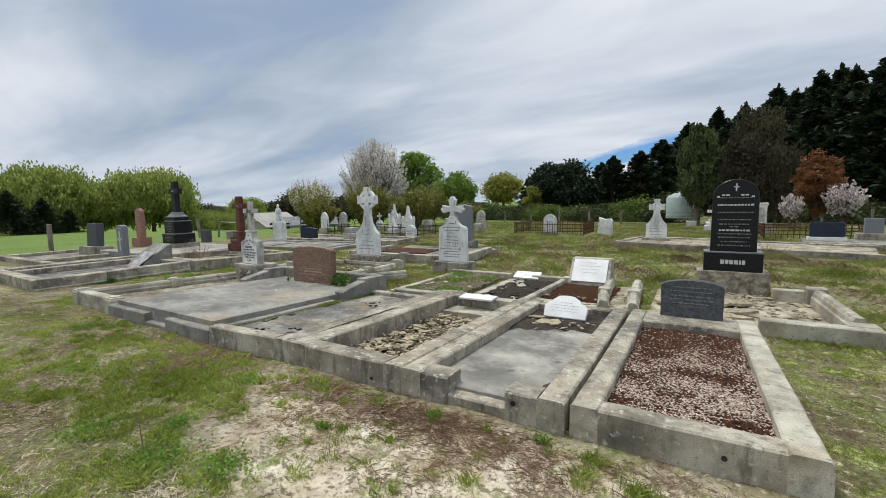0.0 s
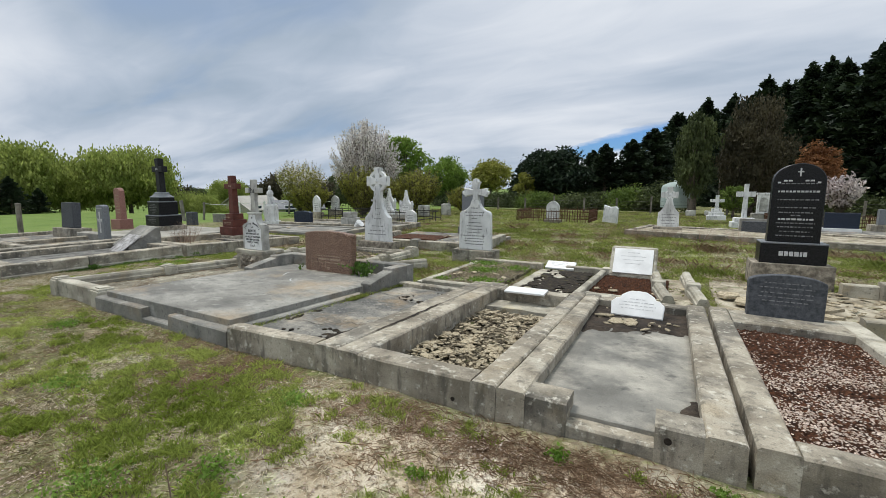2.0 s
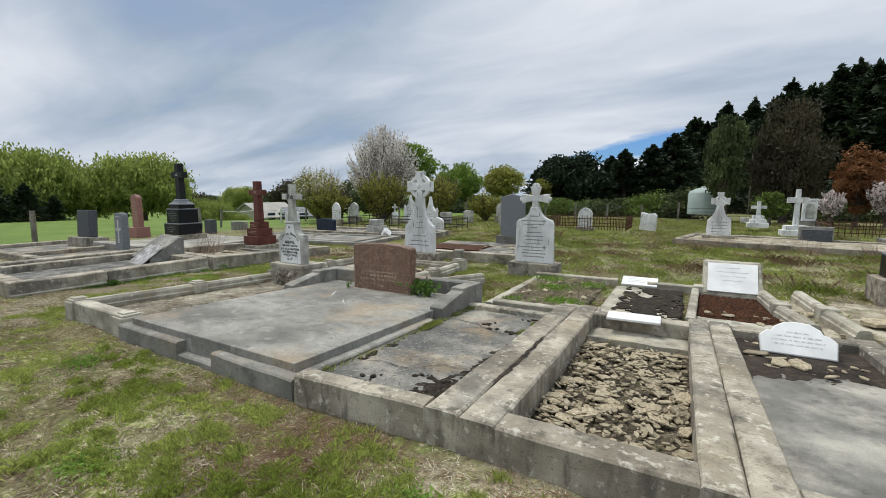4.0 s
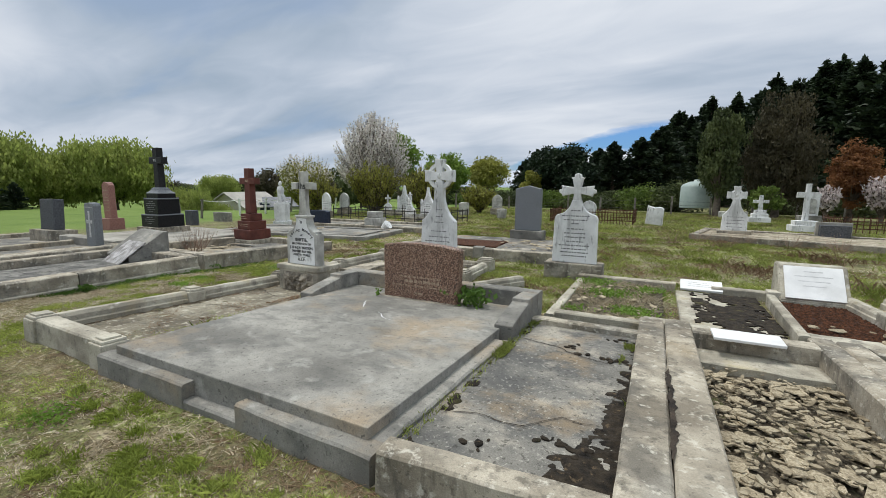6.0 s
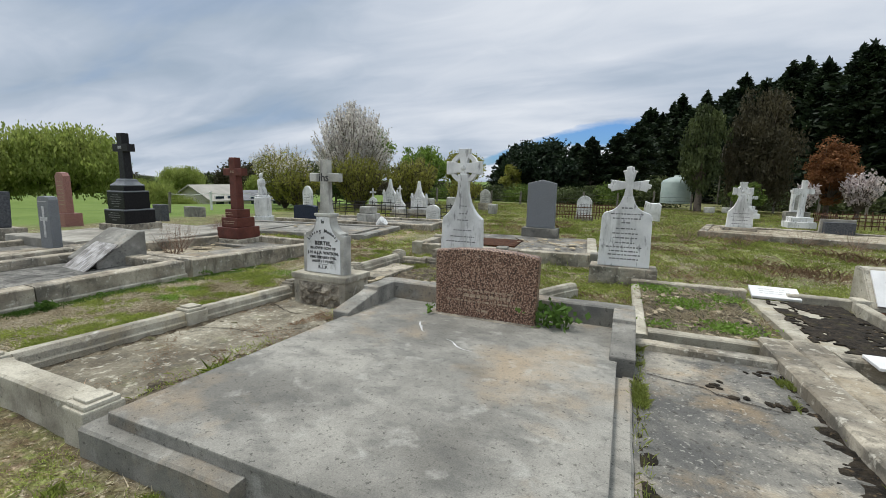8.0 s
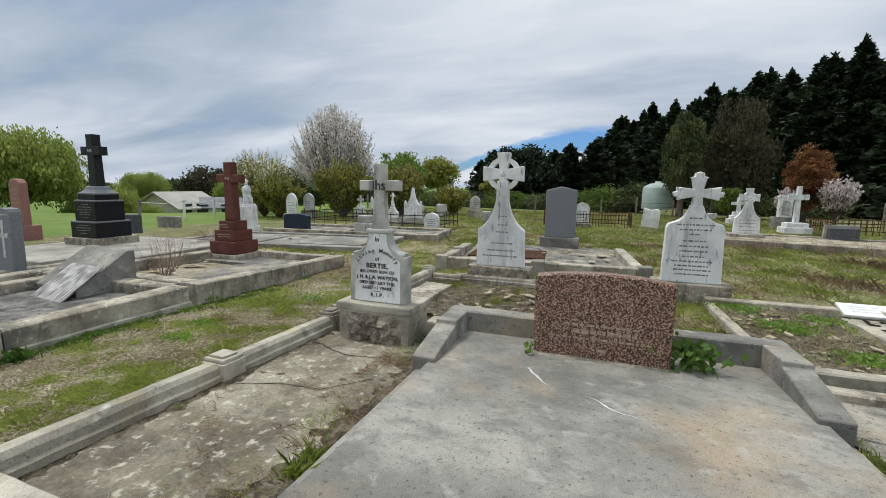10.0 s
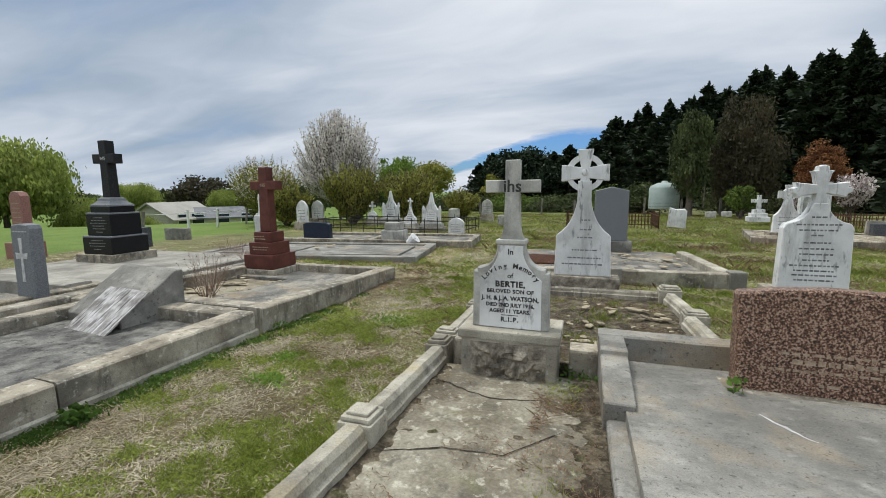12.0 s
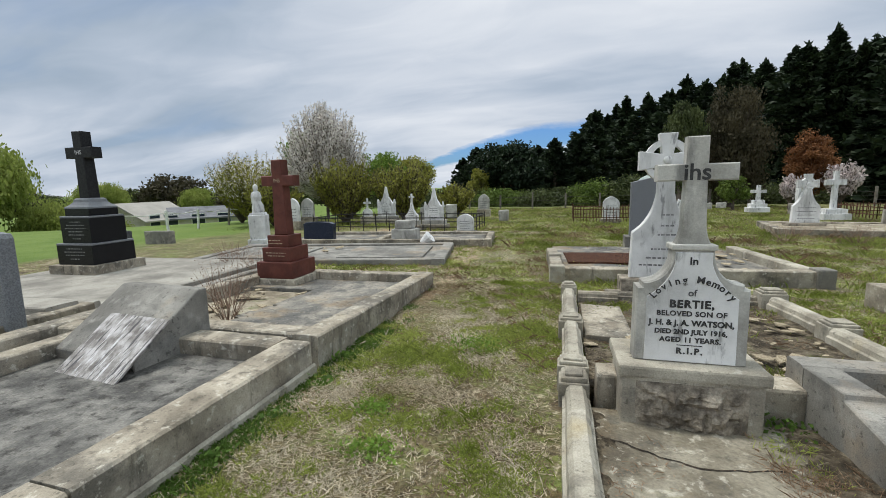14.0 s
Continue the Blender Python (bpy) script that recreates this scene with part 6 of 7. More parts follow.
part("stone", worn(box(-0.2, 0.2, -0.12, 0.12, -0.1, 0.55, 0.03), 0.01), SLATE, h)
h = stone("small grey concrete headstone by the paddock", -18.8, 11.75, -0.2, turn=4)
part("stone", worn(box(-0.4, 0.4, -0.12, 0.12, -0.1, 0.4, 0.03), 0.01), CONCRETE_DARK, h)
# far low stones in the lawn
for bx, by, bw, bh in ((-12.8, 21.5, 0.5, 0.55), (-10.2, 20.2, 0.4, 0.35), (-13.6, 20.4, 0.6, 0.5), (-0.6, 27.5, 0.5, 0.22), (0.3, 28.2, 0.45, 0.2)):
    h = stone("low grey weathered marker stone", bx, by, -0.12, "marker", group="low marker stones", name="marker_stone")
    part("stone", worn(box(-bw / 2, bw / 2, -0.15, 0.15, -0.1, bh, 0.06), 0.03, 3), MARBLE_GREY, h)


# ---- iron railings, fences, tank, buildings ----
def iron_railing(label, x, y, w, d, hgt=0.6, turn=0.0, gap=0.11, material=RUST):
    p = thing("iron_railing", pose(x, y, -0.1, 0, 0, turn), label, "railing", "iron grave railings")
    for (xa, ya), (xb, yb) in (((0, 0), (w, 0)), ((0, d), (w, d)), ((0, 0), (0, d)), ((w, 0), (w, d))):
        for z in (0.12, hgt - 0.1):
            part("rail", box(min(xa, xb) - 0.012, max(xa, xb) + 0.012, min(ya, yb) - 0.012, max(ya, yb) + 0.012, z, z + 0.03, 0), material, p)
        n = int(math.hypot(xb - xa, yb - ya) / gap)
        for i in range(n + 1):
            px, py = xa + (xb - xa) * i / n, ya + (yb - ya) * i / n
            part("picket", box(px - 0.010, px + 0.010, py - 0.010, py + 0.010, 0, hgt * (1.08 if i % 5 == 0 else 0.98), 0), material, p)
    return p


iron_railing("rusty iron picket railing round a grave", -7.45, 18.4, 3.1, 2.0, 0.52)
iron_railing("rusty iron picket railing round a kerbed grave", 1.9, 19.3, 3.0, 2.2, 0.46, gap=0.16)
iron_railing("dark low iron railing among graves", -15.8, 14.8, 5.4, 1.9, 0.5, gap=0.45, material=DARKIRON)

far_fence = thing("wire_fence", pose(0, 0, 0), "post and wire fence with grey wooden posts", "fence")
rf = random.Random(3)
fence_line = [(-26 + 2.3 * i, 33 + 0.12 * i) for i in range(26)]
for fx, fy in fence_line:
    part("post", worn(box(fx - 0.06, fx + 0.06, fy - 0.06, fy + 0.06, -0.9, 0.62 + rf.uniform(-0.1, 0.12), 0.01), 0.01), WOOD, far_fence)
for z in (0.3, 0.55, 0.8):
    bm = bmesh.new()
    limb(bm, (-26, 33, z - 0.45), (31.5, 36, z - 0.45), 0.008, 0.008, 4)
    part("wire", bm, DARKIRON, far_fence)

left_fence = thing("rail_fence", pose(0, 0, 0), "white-topped paddock fence with leaning posts", "fence")
lf = [(-21.5, 12.6), (-22.4, 15.2), (-23.2, 17.4), (-23.6, 19.6), (-24.0, 22.0), (-24.5, 24.5)]
for i, (fx, fy) in enumerate(lf):
    part("post", box(-0.04, 0.04, -0.04, 0.04, -0.2, 0.86, 0.01), WHITEPAINT if i % 3 else WOOD, left_fence, at=pose(fx, fy, land(fx, fy), 0, rf.uniform(-8, 8), 20))
for (xa, ya), (xb, yb) in zip(lf, lf[1:]):
    bm = bmesh.new()
    limb(bm, (xa, ya, land(xa, ya) + 0.78), ((xa + xb) / 2, (ya + yb) / 2, land((xa + xb) / 2, (ya + yb) / 2) + 0.70), 0.016, 0.016, 6)
    limb(bm, ((xa + xb) / 2, (ya + yb) / 2, land((xa + xb) / 2, (ya + yb) / 2) + 0.70), (xb, yb, land(xb, yb) + 0.78), 0.016, 0.016, 6)
    part("rail", bm, WHITEPAINT, left_fence)
for fx, fy, tl in ((-19.6, 5.4, 3), (-21.4, 11.6, -9)):
    pf = thing("fence_post", pose(fx, fy, land(fx, fy), 0, tl, 0), "weathered wooden fence post in turf", "post", "paddock posts")
    part("post", worn(box(-0.06, 0.06, -0.06, 0.06, -0.2, 0.95, 0.012), 0.008), WOOD, pf)

tank = thing("water_tank", pose(-1.5, 36.3, -0.1), "pale green domed plastic water tank", "tank")
bm = bmesh.new()
prev = None
for rr, zz in ((1.0, 0.0), (1.0, 1.45), (0.9, 1.62), (0.5, 1.82), (0.22, 1.86), (0.2, 1.98), (0.01, 1.99)):
    ring = [bm.verts.new((rr * math.cos(6.2832 * k / 32), rr * math.sin(6.2832 * k / 32), zz)) for k in range(32)]
    if prev:
        for k in range(32):
            bm.faces.new((prev[k], prev[(k + 1) % 32], ring[(k + 1) % 32], ring[k]))
    prev = ring
part("shell", bm, TANKPAINT, tank, smooth=True)
pole = thing("utility_pole", pose(1.2, 37.0, -0.1), "thin grey pole with a small top light", "pole")
bm = bmesh.new()
limb(bm, (0, 0, 0), (0, 0, 4.0), 0.05, 0.04, 8)
part("shaft", bm, WOOD, pole)


def gable_house(label, x, y, w, d, eave, ridge, turn, roof, wall, z):
    p = thing("house", pose(x, y, z, 0, 0, turn), label, "house")
    part("wall", box(-w / 2, w / 2, -d / 2, d / 2, -0.5, eave, 0.02), wall, p)
    bm = bmesh.new()
    e = 0.35
    pts = [(-d / 2 - e, eave - 0.12), (0, ridge), (d / 2 + e, eave - 0.12), (d / 2 + e, eave + 0.0), (0, ridge + 0.14), (-d / 2 - e, eave + 0.0)]
    f = bm.faces.new([bm.verts.new((-w / 2 - e, a, b)) for a, b in pts])
    r = bmesh.ops.extrude_face_region(bm, geom=[f])
    bmesh.ops.translate(bm, verts=[g for g in r["geom"] if isinstance(g, bmesh.types.BMVert)], vec=(w + 2 * e, 0, 0))
    part("roof", bm, roof, p)
    for sx in (-1, 1):
        gb3 = bmesh.new()
        f = gb3.faces.new([gb3.verts.new((sx * w / 2, a, b)) for a, b in ((-d / 2, eave - 0.02), (d / 2, eave - 0.02), (0, ridge))])
        r = bmesh.ops.extrude_face_region(gb3, geom=[f])
        bmesh.ops.translate(gb3, verts=[g for g in r["geom"] if isinstance(g, bmesh.types.BMVert)], vec=(-sx * 0.1, 0, 0))
        part("gable", gb3, wall, p)
    for k in range(3):
        wn = part("window", box(-w * 0.3 + k * w * 0.3 - 0.5, -w * 0.3 + k * w * 0.3 + 0.5, -d / 2 - 0.04, -d / 2 + 0.02, 0.9, 1.9, 0.01), NAVY, p)
        part("frame", box(-w * 0.3 + k * w * 0.3 - 0.58, -w * 0.3 + k * w * 0.3 + 0.58, -d / 2 - 0.02, -d / 2 + 0.03, 0.82, 1.98, 0.01), WHITEPAINT, wn)
    return p


gable_house("low pale-roofed house behind the paddock", -43.2, 31.4, 5.2, 4.6, 1.5, 2.85, 98, ROOFMETAL, WALLBOARD, -2.5)
gable_house("long low grey-roofed barn behind the paddock", -41.0, 34.6, 7.0, 4.0, 1.6, 2.4, 52, DARKROOF, WALLBOARD, -2.6)


# ---- trees ----
def tree_thing(name, label, trunk_bm, crown_me, at, category="tree", group="", extra=()):
    p = thing(name, at, label, category, group)
    part("trunk", trunk_bm, BARK, p, smooth=True)
    part("crown", crown_me, None, p)
    for nm, me in extra:
        part(nm, me, None, p)
    return p


def conifer(name, label, H, R, seed, material, at, low=0.4, leaf=0.24, branches=150, per=60, group="", ragged=0.35, round_top=1.5):
    """A dense conifer: tiers of drooping sprays round a tapered trunk, with an uneven outline."""
    rng = np.random.default_rng(seed)
    tb = bmesh.new()
    limb(tb, (0, 0, -0.3), (0, 0, H * 0.55), 0.035 * H, 0.02 * H, 8)
    limb(tb, (0, 0, H * 0.55), (0, 0, H * 0.98), 0.02 * H, 0.004 * H, 6)
    P, AX = [], []
    for i in range(branches):
        f = ((i + rng.random()) / branches) ** 0.92
        z = low + (H - low) * f
        L = R * (1.0 - f ** round_top) * rng.uniform(1 - ragged, 1 + ragged * 0.45) + 0.12 * R * (1 - f) + 0.18
        a = rng.uniform(0, 6.283)
        lift = L * rng.uniform(0.05, 0.55) * (0.5 + f)
        sag = L * rng.uniform(0.05, 0.35) * (1.2 - f)
        q = np.array([math.cos(a), math.sin(a), 0])
        side = np.array([-math.sin(a), math.cos(a), 0])
        if i % 3 == 0:
            limb(tb, (0, 0, z), tuple(q * L * 0.8 + np.array([0, 0, z + lift * 0.8 - sag * 0.64])), 0.012 * H * (1 - f) + 0.02, 0.012, 4)
        t = rng.uniform(0.05, 1.0, per) ** 0.75
        across = rng.normal(0, 1, per) * (0.05 + 0.17 * L * (1.02 - t))
        zz = z + lift * t - sag * t * t + rng.normal(0, 0.05 + 0.03 * L, per) - 0.25 * np.abs(across)
        P.append(q[None] * (L * t)[:, None] + side[None] * across[:, None] + np.stack([np.zeros(per), np.zeros(per), zz], 1))
        AX.append(q[None] + side[None] * (np.sign(across) * 0.6)[:, None] + np.array([[0, 0, 0.15]]))
    n = 60
    top = np.stack([rng.normal(0, 0.07, n), rng.normal(0, 0.07, n), H * rng.uniform(0.93, 1.04, n)], 1)
    P.append(top)
    AX.append(np.repeat(np.array([[0.0, 0.0, 1.0]]), n, 0))
    P, AX = np.vstack(P), np.vstack(AX)
    me = sheet_mesh("crown", len(P), leaf_quads(P, leaf, rng, 2.2, AX, 1.2), material)
    return tree_thing(name, label, tb, me, at, group=group)


def round_tree(name, label, H, R, seed, material, at, base=1.2, leaf=0.16, clumps=110, per=110, droop=0.0, group="", squash=1.0, category="tree", hollow=0.5):
    """A broad-leaved tree: limbs that fork from the trunk and carry clumps of leaves, with gaps."""
    rng = np.random.default_rng(seed)
    tb = bmesh.new()
    limb(tb, (0, 0, -0.3), (0, 0, base), 0.028 * H + 0.05, 0.02 * H + 0.03, 8)
    P, AX = [], []
    cz = base + (H - base) * 0.48
    for i in range(clumps):
        d = rng.normal(size=3)
        d /= np.linalg.norm(d)
        rr = (hollow + (1 - hollow) * rng.random() ** 0.5) * rng.uniform(0.85, 1.06)
        c = np.array([d[0] * R * rr, d[1] * R * rr * squash, cz + d[2] * (H - base) * 0.5 * rr])
        if i % 2 == 0:
            mid = c * 0.45
            mid[2] = base + (c[2] - base) * 0.45
            limb(tb, (0, 0, base * 0.9), tuple(mid), 0.012 * H + 0.01, 0.008 * H, 5)
            limb(tb, tuple(mid), tuple(c), 0.008 * H, 0.008, 4)
        s = R * rng.uniform(0.10, 0.20)
        pts = c[None] + np.clip(rng.normal(size=(per, 3)), -1.7, 1.7) * np.array([s, s, s * 0.75])[None]
        if droop:
            pts[:, 2] -= droop * rng.random(per) ** 2
        P.append(pts)
        AX.append(np.repeat(np.array([[0.0, 0.0, -1.0 if droop else 0.1]]), per, 0))
    P, AX = np.vstack(P), np.vstack(AX)
    P[:, 2] = np.maximum(P[:, 2], 0.1)
    me = sheet_mesh("crown", len(P), leaf_quads(P, leaf, rng, 1.9, AX, 0.9 if droop else 3.0), material)
    return tree_thing(name, label, tb, me, at, category, group)


def shoot_tree(name, label, H, R, seed, at, shoots, leaves, base=0.5, category="tree", group="", straight=0.6, thick=0.022, bark=None, spread=1.15, egg=False):
    """Many upright whippy shoots from a short trunk; egg: shoots all the way up an egg-shaped crown. leaves: rows of (name, material, size, from, to, per shoot)."""
    rng = np.random.default_rng(seed)
    tb = bmesh.new()
    limb(tb, (0, 0, -0.2), (0, 0, base), thick * 4.5, thick * 3.6, 8)
    lines = []
    for i in range(shoots):
        a, f = rng.uniform(0, 6.283), math.sqrt(rng.random())
        ang = f * spread
        L = rng.uniform(0.72, 1.05)
        tip = np.array([math.cos(a) * math.sin(ang) * R * L * 1.05, math.sin(a) * math.sin(ang) * R * L * 1.05, base + (H - base) * L * (math.cos(ang * 0.85) ** 0.75)])
        b0 = np.array([math.cos(a) * 0.06, math.sin(a) * 0.06, base * rng.uniform(0.4, 1.0)])
        bend = b0 + (tip - b0) * 0.5 + np.array([math.cos(a), math.sin(a), 0]) * R * 0.16 * (1 - straight)
        if egg:
            f, up_f = rng.random() ** 0.45, rng.uniform(-1.0, 1.0)
            wide_f = math.sqrt(1 - up_f * up_f) * (1.0 - 0.16 * up_f)
            tip = np.array([math.cos(a) * R * f * wide_f, math.sin(a) * R * f * wide_f, base + (H - base) * (0.55 + 0.45 * up_f) * rng.uniform(0.96, 1.03)])
            b0 = np.array([tip[0] * 0.12, tip[1] * 0.12, base + (tip[2] - base) * rng.uniform(0.05, 0.35)])
            bend = np.array([tip[0] * 0.75, tip[1] * 0.75, b0[2] + (tip[2] - b0[2]) * 0.55])
        limb(tb, tuple(b0), tuple(bend), thick, thick * 0.65, 4)
        limb(tb, tuple(bend), tuple(tip), thick * 0.65, thick * 0.2, 3)
        lines.append((b0, bend, tip))
    extra = []
    for nm, mat, size, lo, hi, per in leaves:
        P, AX = [], []
        for b0, bend, tip in lines:
            t = rng.uniform(lo, hi, per)[:, None]
            pts = np.where(t < 0.5, b0 + (bend - b0) * 2 * t, bend + (tip - bend) * (2 * t - 1)) + rng.normal(0, 0.055, (per, 3))
            P.append(pts)
            ax = (tip - bend) / np.linalg.norm(tip - bend)
            AX.append(np.repeat(ax[None], per, 0))
        P, AX = np.vstack(P), np.vstack(AX)
        extra.append((nm, sheet_mesh(nm, len(P), leaf_quads(P, size, rng, 1.7, AX, 2.0), mat)))
    p = thing(name, at, label, category, group)
    tagged(part("stem", tb, bark or BARK, p), kind="stuff")
    for nm, me in extra:
        tagged(part(nm, me, None, p), kind="stuff")
    return p


# dark shelter belt of tall conifers, rising to one end
belt = [conifer("conifer", "tall dark green shelter-belt conifer", 12.8, 3.6, sd, LEAF_CONIFER, pose(bx, by, -0.9), group="shelter belt", branches=250, per=38, ragged=rg, leaf=0.30, round_top=pw)
        for sd, bx, by, rg, pw in ((1, 10.9, 52.8, 0.7, 2.1), (2, 12.6, 49.4, 0.75, 1.5), (7, 7.6, 59.4, 0.7, 2.7))]
rb = random.Random(8)
for i in range(27):
    for row in (0, 1):
        if row and i > 23:
            continue
        bx, by = 21.5 - 1.05 * i + 2.6 * row + rb.uniform(-0.7, 0.7), 31.6 + 2.1 * i + 2.0 * row + rb.uniform(-0.7, 0.7)
        s = rb.uniform(0.86, 1.14) * (1.05 if row else 1.0)
        c = copy_thing(belt[rb.randrange(3)], pose(bx, by, land(bx, by) - 0.2, rb.uniform(-3, 3), rb.uniform(-3, 3), rb.uniform(0, 360)))
        c.scale = (s * rb.uniform(0.85, 1.1), s * rb.uniform(0.85, 1.1), s)

round_tree("pine_tree", "broad dark green pine with a rounded crown", 5.9, 3.3, 11, LEAF_PINE, pose(-13.2, 47.0, -0.2), 0.6, 0.22, 120, 110, hollow=0.35)
pn = conifer("conifer", "dark green conifer behind the lawn", 5.9, 2.6, 12, LEAF_CONIFER, pose(-8.6, 49.5, -0.2), branches=130, per=60, leaf=0.2)
for bx, by, s in ((-17.5, 52.0, 0.95), (-19.8, 55.0, 0.8), (-6.2, 51.0, 1.08), (-4.4, 54.0, 1.3), (-10.6, 53.0, 0.95)):
    c = copy_thing(pn, pose(bx, by, -0.2, 0, 0, 70 * s))
    c.scale = (s, s, s)
round_tree("brown_tree", "olive-brown leafed tall tree", 7.9, 1.95, 13, LEAF_BROWN, pose(2.8, 34.6, -0.4), 0.5, 0.10, 200, 150, droop=1.0, hollow=0.1)
round_tree("olive_tree", "slender olive-green tree with drooping leaves", 7.1, 1.15, 14, LEAF_OLIVE, pose(-0.45, 33.4, -0.4), 1.5, 0.10, 120, 150, droop=0.6, hollow=0.15)
round_tree("copper_tree", "small tree with copper-red leaves", 3.9, 1.08, 15, LEAF_RUST, pose(5.2, 30.6, -0.2), 0.6, 0.075, 130, 130, hollow=0.2)
for bx, by, hh, rr, sd in ((4.0, 29.6, 1.6, 0.6, 16), (6.0, 29.2, 2.3, 1.05, 17)):
    shoot_tree("blossom_bush", "bush covered in white and pink blossom", hh, rr, sd, pose(bx, by, -0.15), 60, [("blossom", BLOSSOM_PINK, 0.10, 0.3, 1.0, 34), ("leaf_mass", LEAF_BROWN, 0.07, 0.2, 0.9, 10)], 0.3, "bush")
round_tree("yellow_tree", "rounded yellow-green spring tree", 7.3, 4.2, 18, LEAF_YELLOW, pose(-37.4, 85.8, -0.4), 1.5, 0.3, 110, 90)
round_tree("green_tree", "tall fresh green tree far behind the blossom tree", 19.0, 6.0, 19, LEAF_FRESH, pose(-74.0, 106.0, -2.2), 3.0, 0.5, 110, 70)
round_tree("brown_tree", "tall green budding tree", 5.6, 2.8, 20, LEAF_FRESH, pose(-27.5, 47.5, -0.4), 1.0, 0.18, 90, 90)
round_tree("shrub", "small bright green shrub", 1.6, 0.8, 22, LEAF_GREEN, pose(1.6, 30.4, -0.15), 0.2, 0.10, 40, 70, category="shrub")
round_tree("shrub", "lime green young tree", 3.2, 1.0, 23, LEAF_YELLOW, pose(-15.8, 44.0, -0.2), 0.4, 0.14, 60, 80, category="tree")
for i, (bx, by, hh, rr) in enumerate(((-5.0, 41.5, 2.1, 1.7), (-8.2, 43.0, 1.7, 1.6), (-2.6, 40.5, 2.6, 1.5), (-11.4, 43.0, 1.4, 1.3), (4.6, 42.0, 2.2, 2.0), (9.0, 41.0, 1.6, 2.0), (-13.6, 41.5, 1.7, 1.6), (-16.4, 42.5, 1.4, 1.7), (-19.5, 44.0, 1.8, 1.9), (-22.5, 45.5, 1.5, 1.8), (-26.0, 47.0, 1.9, 2.2), (-9.6, 40.8, 1.3, 1.5))):
    round_tree("shrub", "olive green hedge shrub below the conifers", hh * (1.0 + 0.25 * math.sin(3.1 * i)), rr * 1.5, 30 + i, LEAF_GREEN if i % 3 == 0 else LEAF_OLIVE, pose(bx, by, land(bx, by) - 0.25), 0.05, 0.13, 90, 70, hollow=0.15, squash=0.7, category="shrub", group="hedge shrubs")

# blossom tree and the bushes round it
shoot_tree("blossom_tree", "tall egg-shaped tree covered in white blossom", 6.6, 2.75, 24, pose(-21.0, 24.5, land(-21.0, 24.5) - 0.1), 680, [("blossom", BLOSSOM, 0.08, 0.40, 1.0, 48), ("leaf_mass", LEAF_OLIVE, 0.06, 0.3, 0.9, 10)], 0.9, egg=True)
for i, (bx, by, hh, rr, n) in enumerate(((-17.0, 19.2, 3.2, 1.7, 190), (-14.9, 21.0, 3.1, 1.7, 170), (-21.2, 18.6, 3.5, 1.7, 170), (-17.6, 26.5, 3.6, 1.9, 150), (-24.0, 21.0, 3.7, 1.8, 130), (-19.4, 17.6, 2.3, 1.3, 120), (-13.4, 25.0, 2.0, 1.4, 90))):
    shoot_tree("budding_bush", "tall bush with yellow-green budding shoots", hh, rr, 40 + i, pose(bx, by, land(bx, by) - 0.1), n,
               [("leaf_mass", LEAF_YELLOW, 0.085, 0.2, 0.92, 46)] + ([("blossom", BLOSSOM, 0.06, 0.55, 1.0, 26)] if i in (2, 4) else [("bud_mass", LEAF_BROWN, 0.06, 0.3, 0.9, 14)]), 0.3, "bush", "budding bushes")

# willows along the far side of the paddock
wa = round_tree("willow", "round bright spring-green willow", 5.3, 3.3, 25, LEAF_WILLOW, pose(-44.6, 12.4, -0.6), 0.7, 0.15, 280, 100, droop=0.35, group="paddock willows", hollow=0.3)
wb = round_tree("willow", "round bright spring-green willow", 5.4, 3.5, 26, LEAF_WILLOW, pose(-42.6, 19.0, -0.7), 0.7, 0.15, 280, 100, droop=0.35, group="paddock willows", hollow=0.3)
for i, (bx, by, s) in enumerate(((-47.0, 7.0, 0.72), (-49.0, 1.0, 0.9), (-50.0, -6.0, 0.9), (-41.0, 23.4, 0.66), (-49.5, 17.0, 0.86), (-41.0, 26.2, 0.46), (-51.0, 10.0, 0.72), (-60.0, 40.0, 0.7), (-52.0, 46.0, 0.6))):
    c = copy_thing((wa, wb)[i % 2], pose(bx, by, land(bx, by) - 0.1, 0, 0, 53 * i))
    c.scale = (s, s, s)
for i, (bx, by, s) in enumerate(((-40.0, 9.1, 0.50), (-39.6, 10.7, 0.42), (-41.5, 7.4, 0.45), (-40.0, 12.2, 0.3))):
    c = copy_thing(pn, pose(bx, by, land(bx, by) - 0.1, 0, 0, 80 * i))
    c.scale = (s * 0.9, s * 0.9, s)
round_tree("brown_tree", "olive-brown budding tree by the house", 3.6, 2.6, 27, LEAF_BROWN, pose(-40, 40, -1.5), 0.6, 0.16, 80, 80)
round_tree("brown_tree", "olive-green budding tree by the house", 3.4, 2.6, 28, LEAF_OLIVE, pose(-33, 38, -1.2), 0.6, 0.16, 80, 80)

# far trees close the skyline behind the paddock and the lawn
far_a = round_tree("far_tree", "distant olive-brown budding tree", 6.0, 4.2, 81, LEAF_BROWN, pose(-62, 52, -2.2), 0.8, 0.3, 70, 80, group="distant trees")
far_b = round_tree("far_tree", "distant grey-green budding tree", 6.0, 4.4, 82, LEAF_OLIVE, pose(-55, 60, -2.2), 0.8, 0.3, 70, 80, group="distant trees")
for i in range(26):
    a = radians(24 + 3.1 * i)
    d = 84 + 9 * math.sin(i * 2.4)
    c = copy_thing((far_a, far_b)[i % 2], pose(-math.sin(a) * d - 5, math.cos(a) * d, -2.4, 0, 0, 61 * i))
    s = 0.62 + 0.16 * math.sin(i * 1.7)
    c.scale = (s * 1.2, s * 1.2, s)

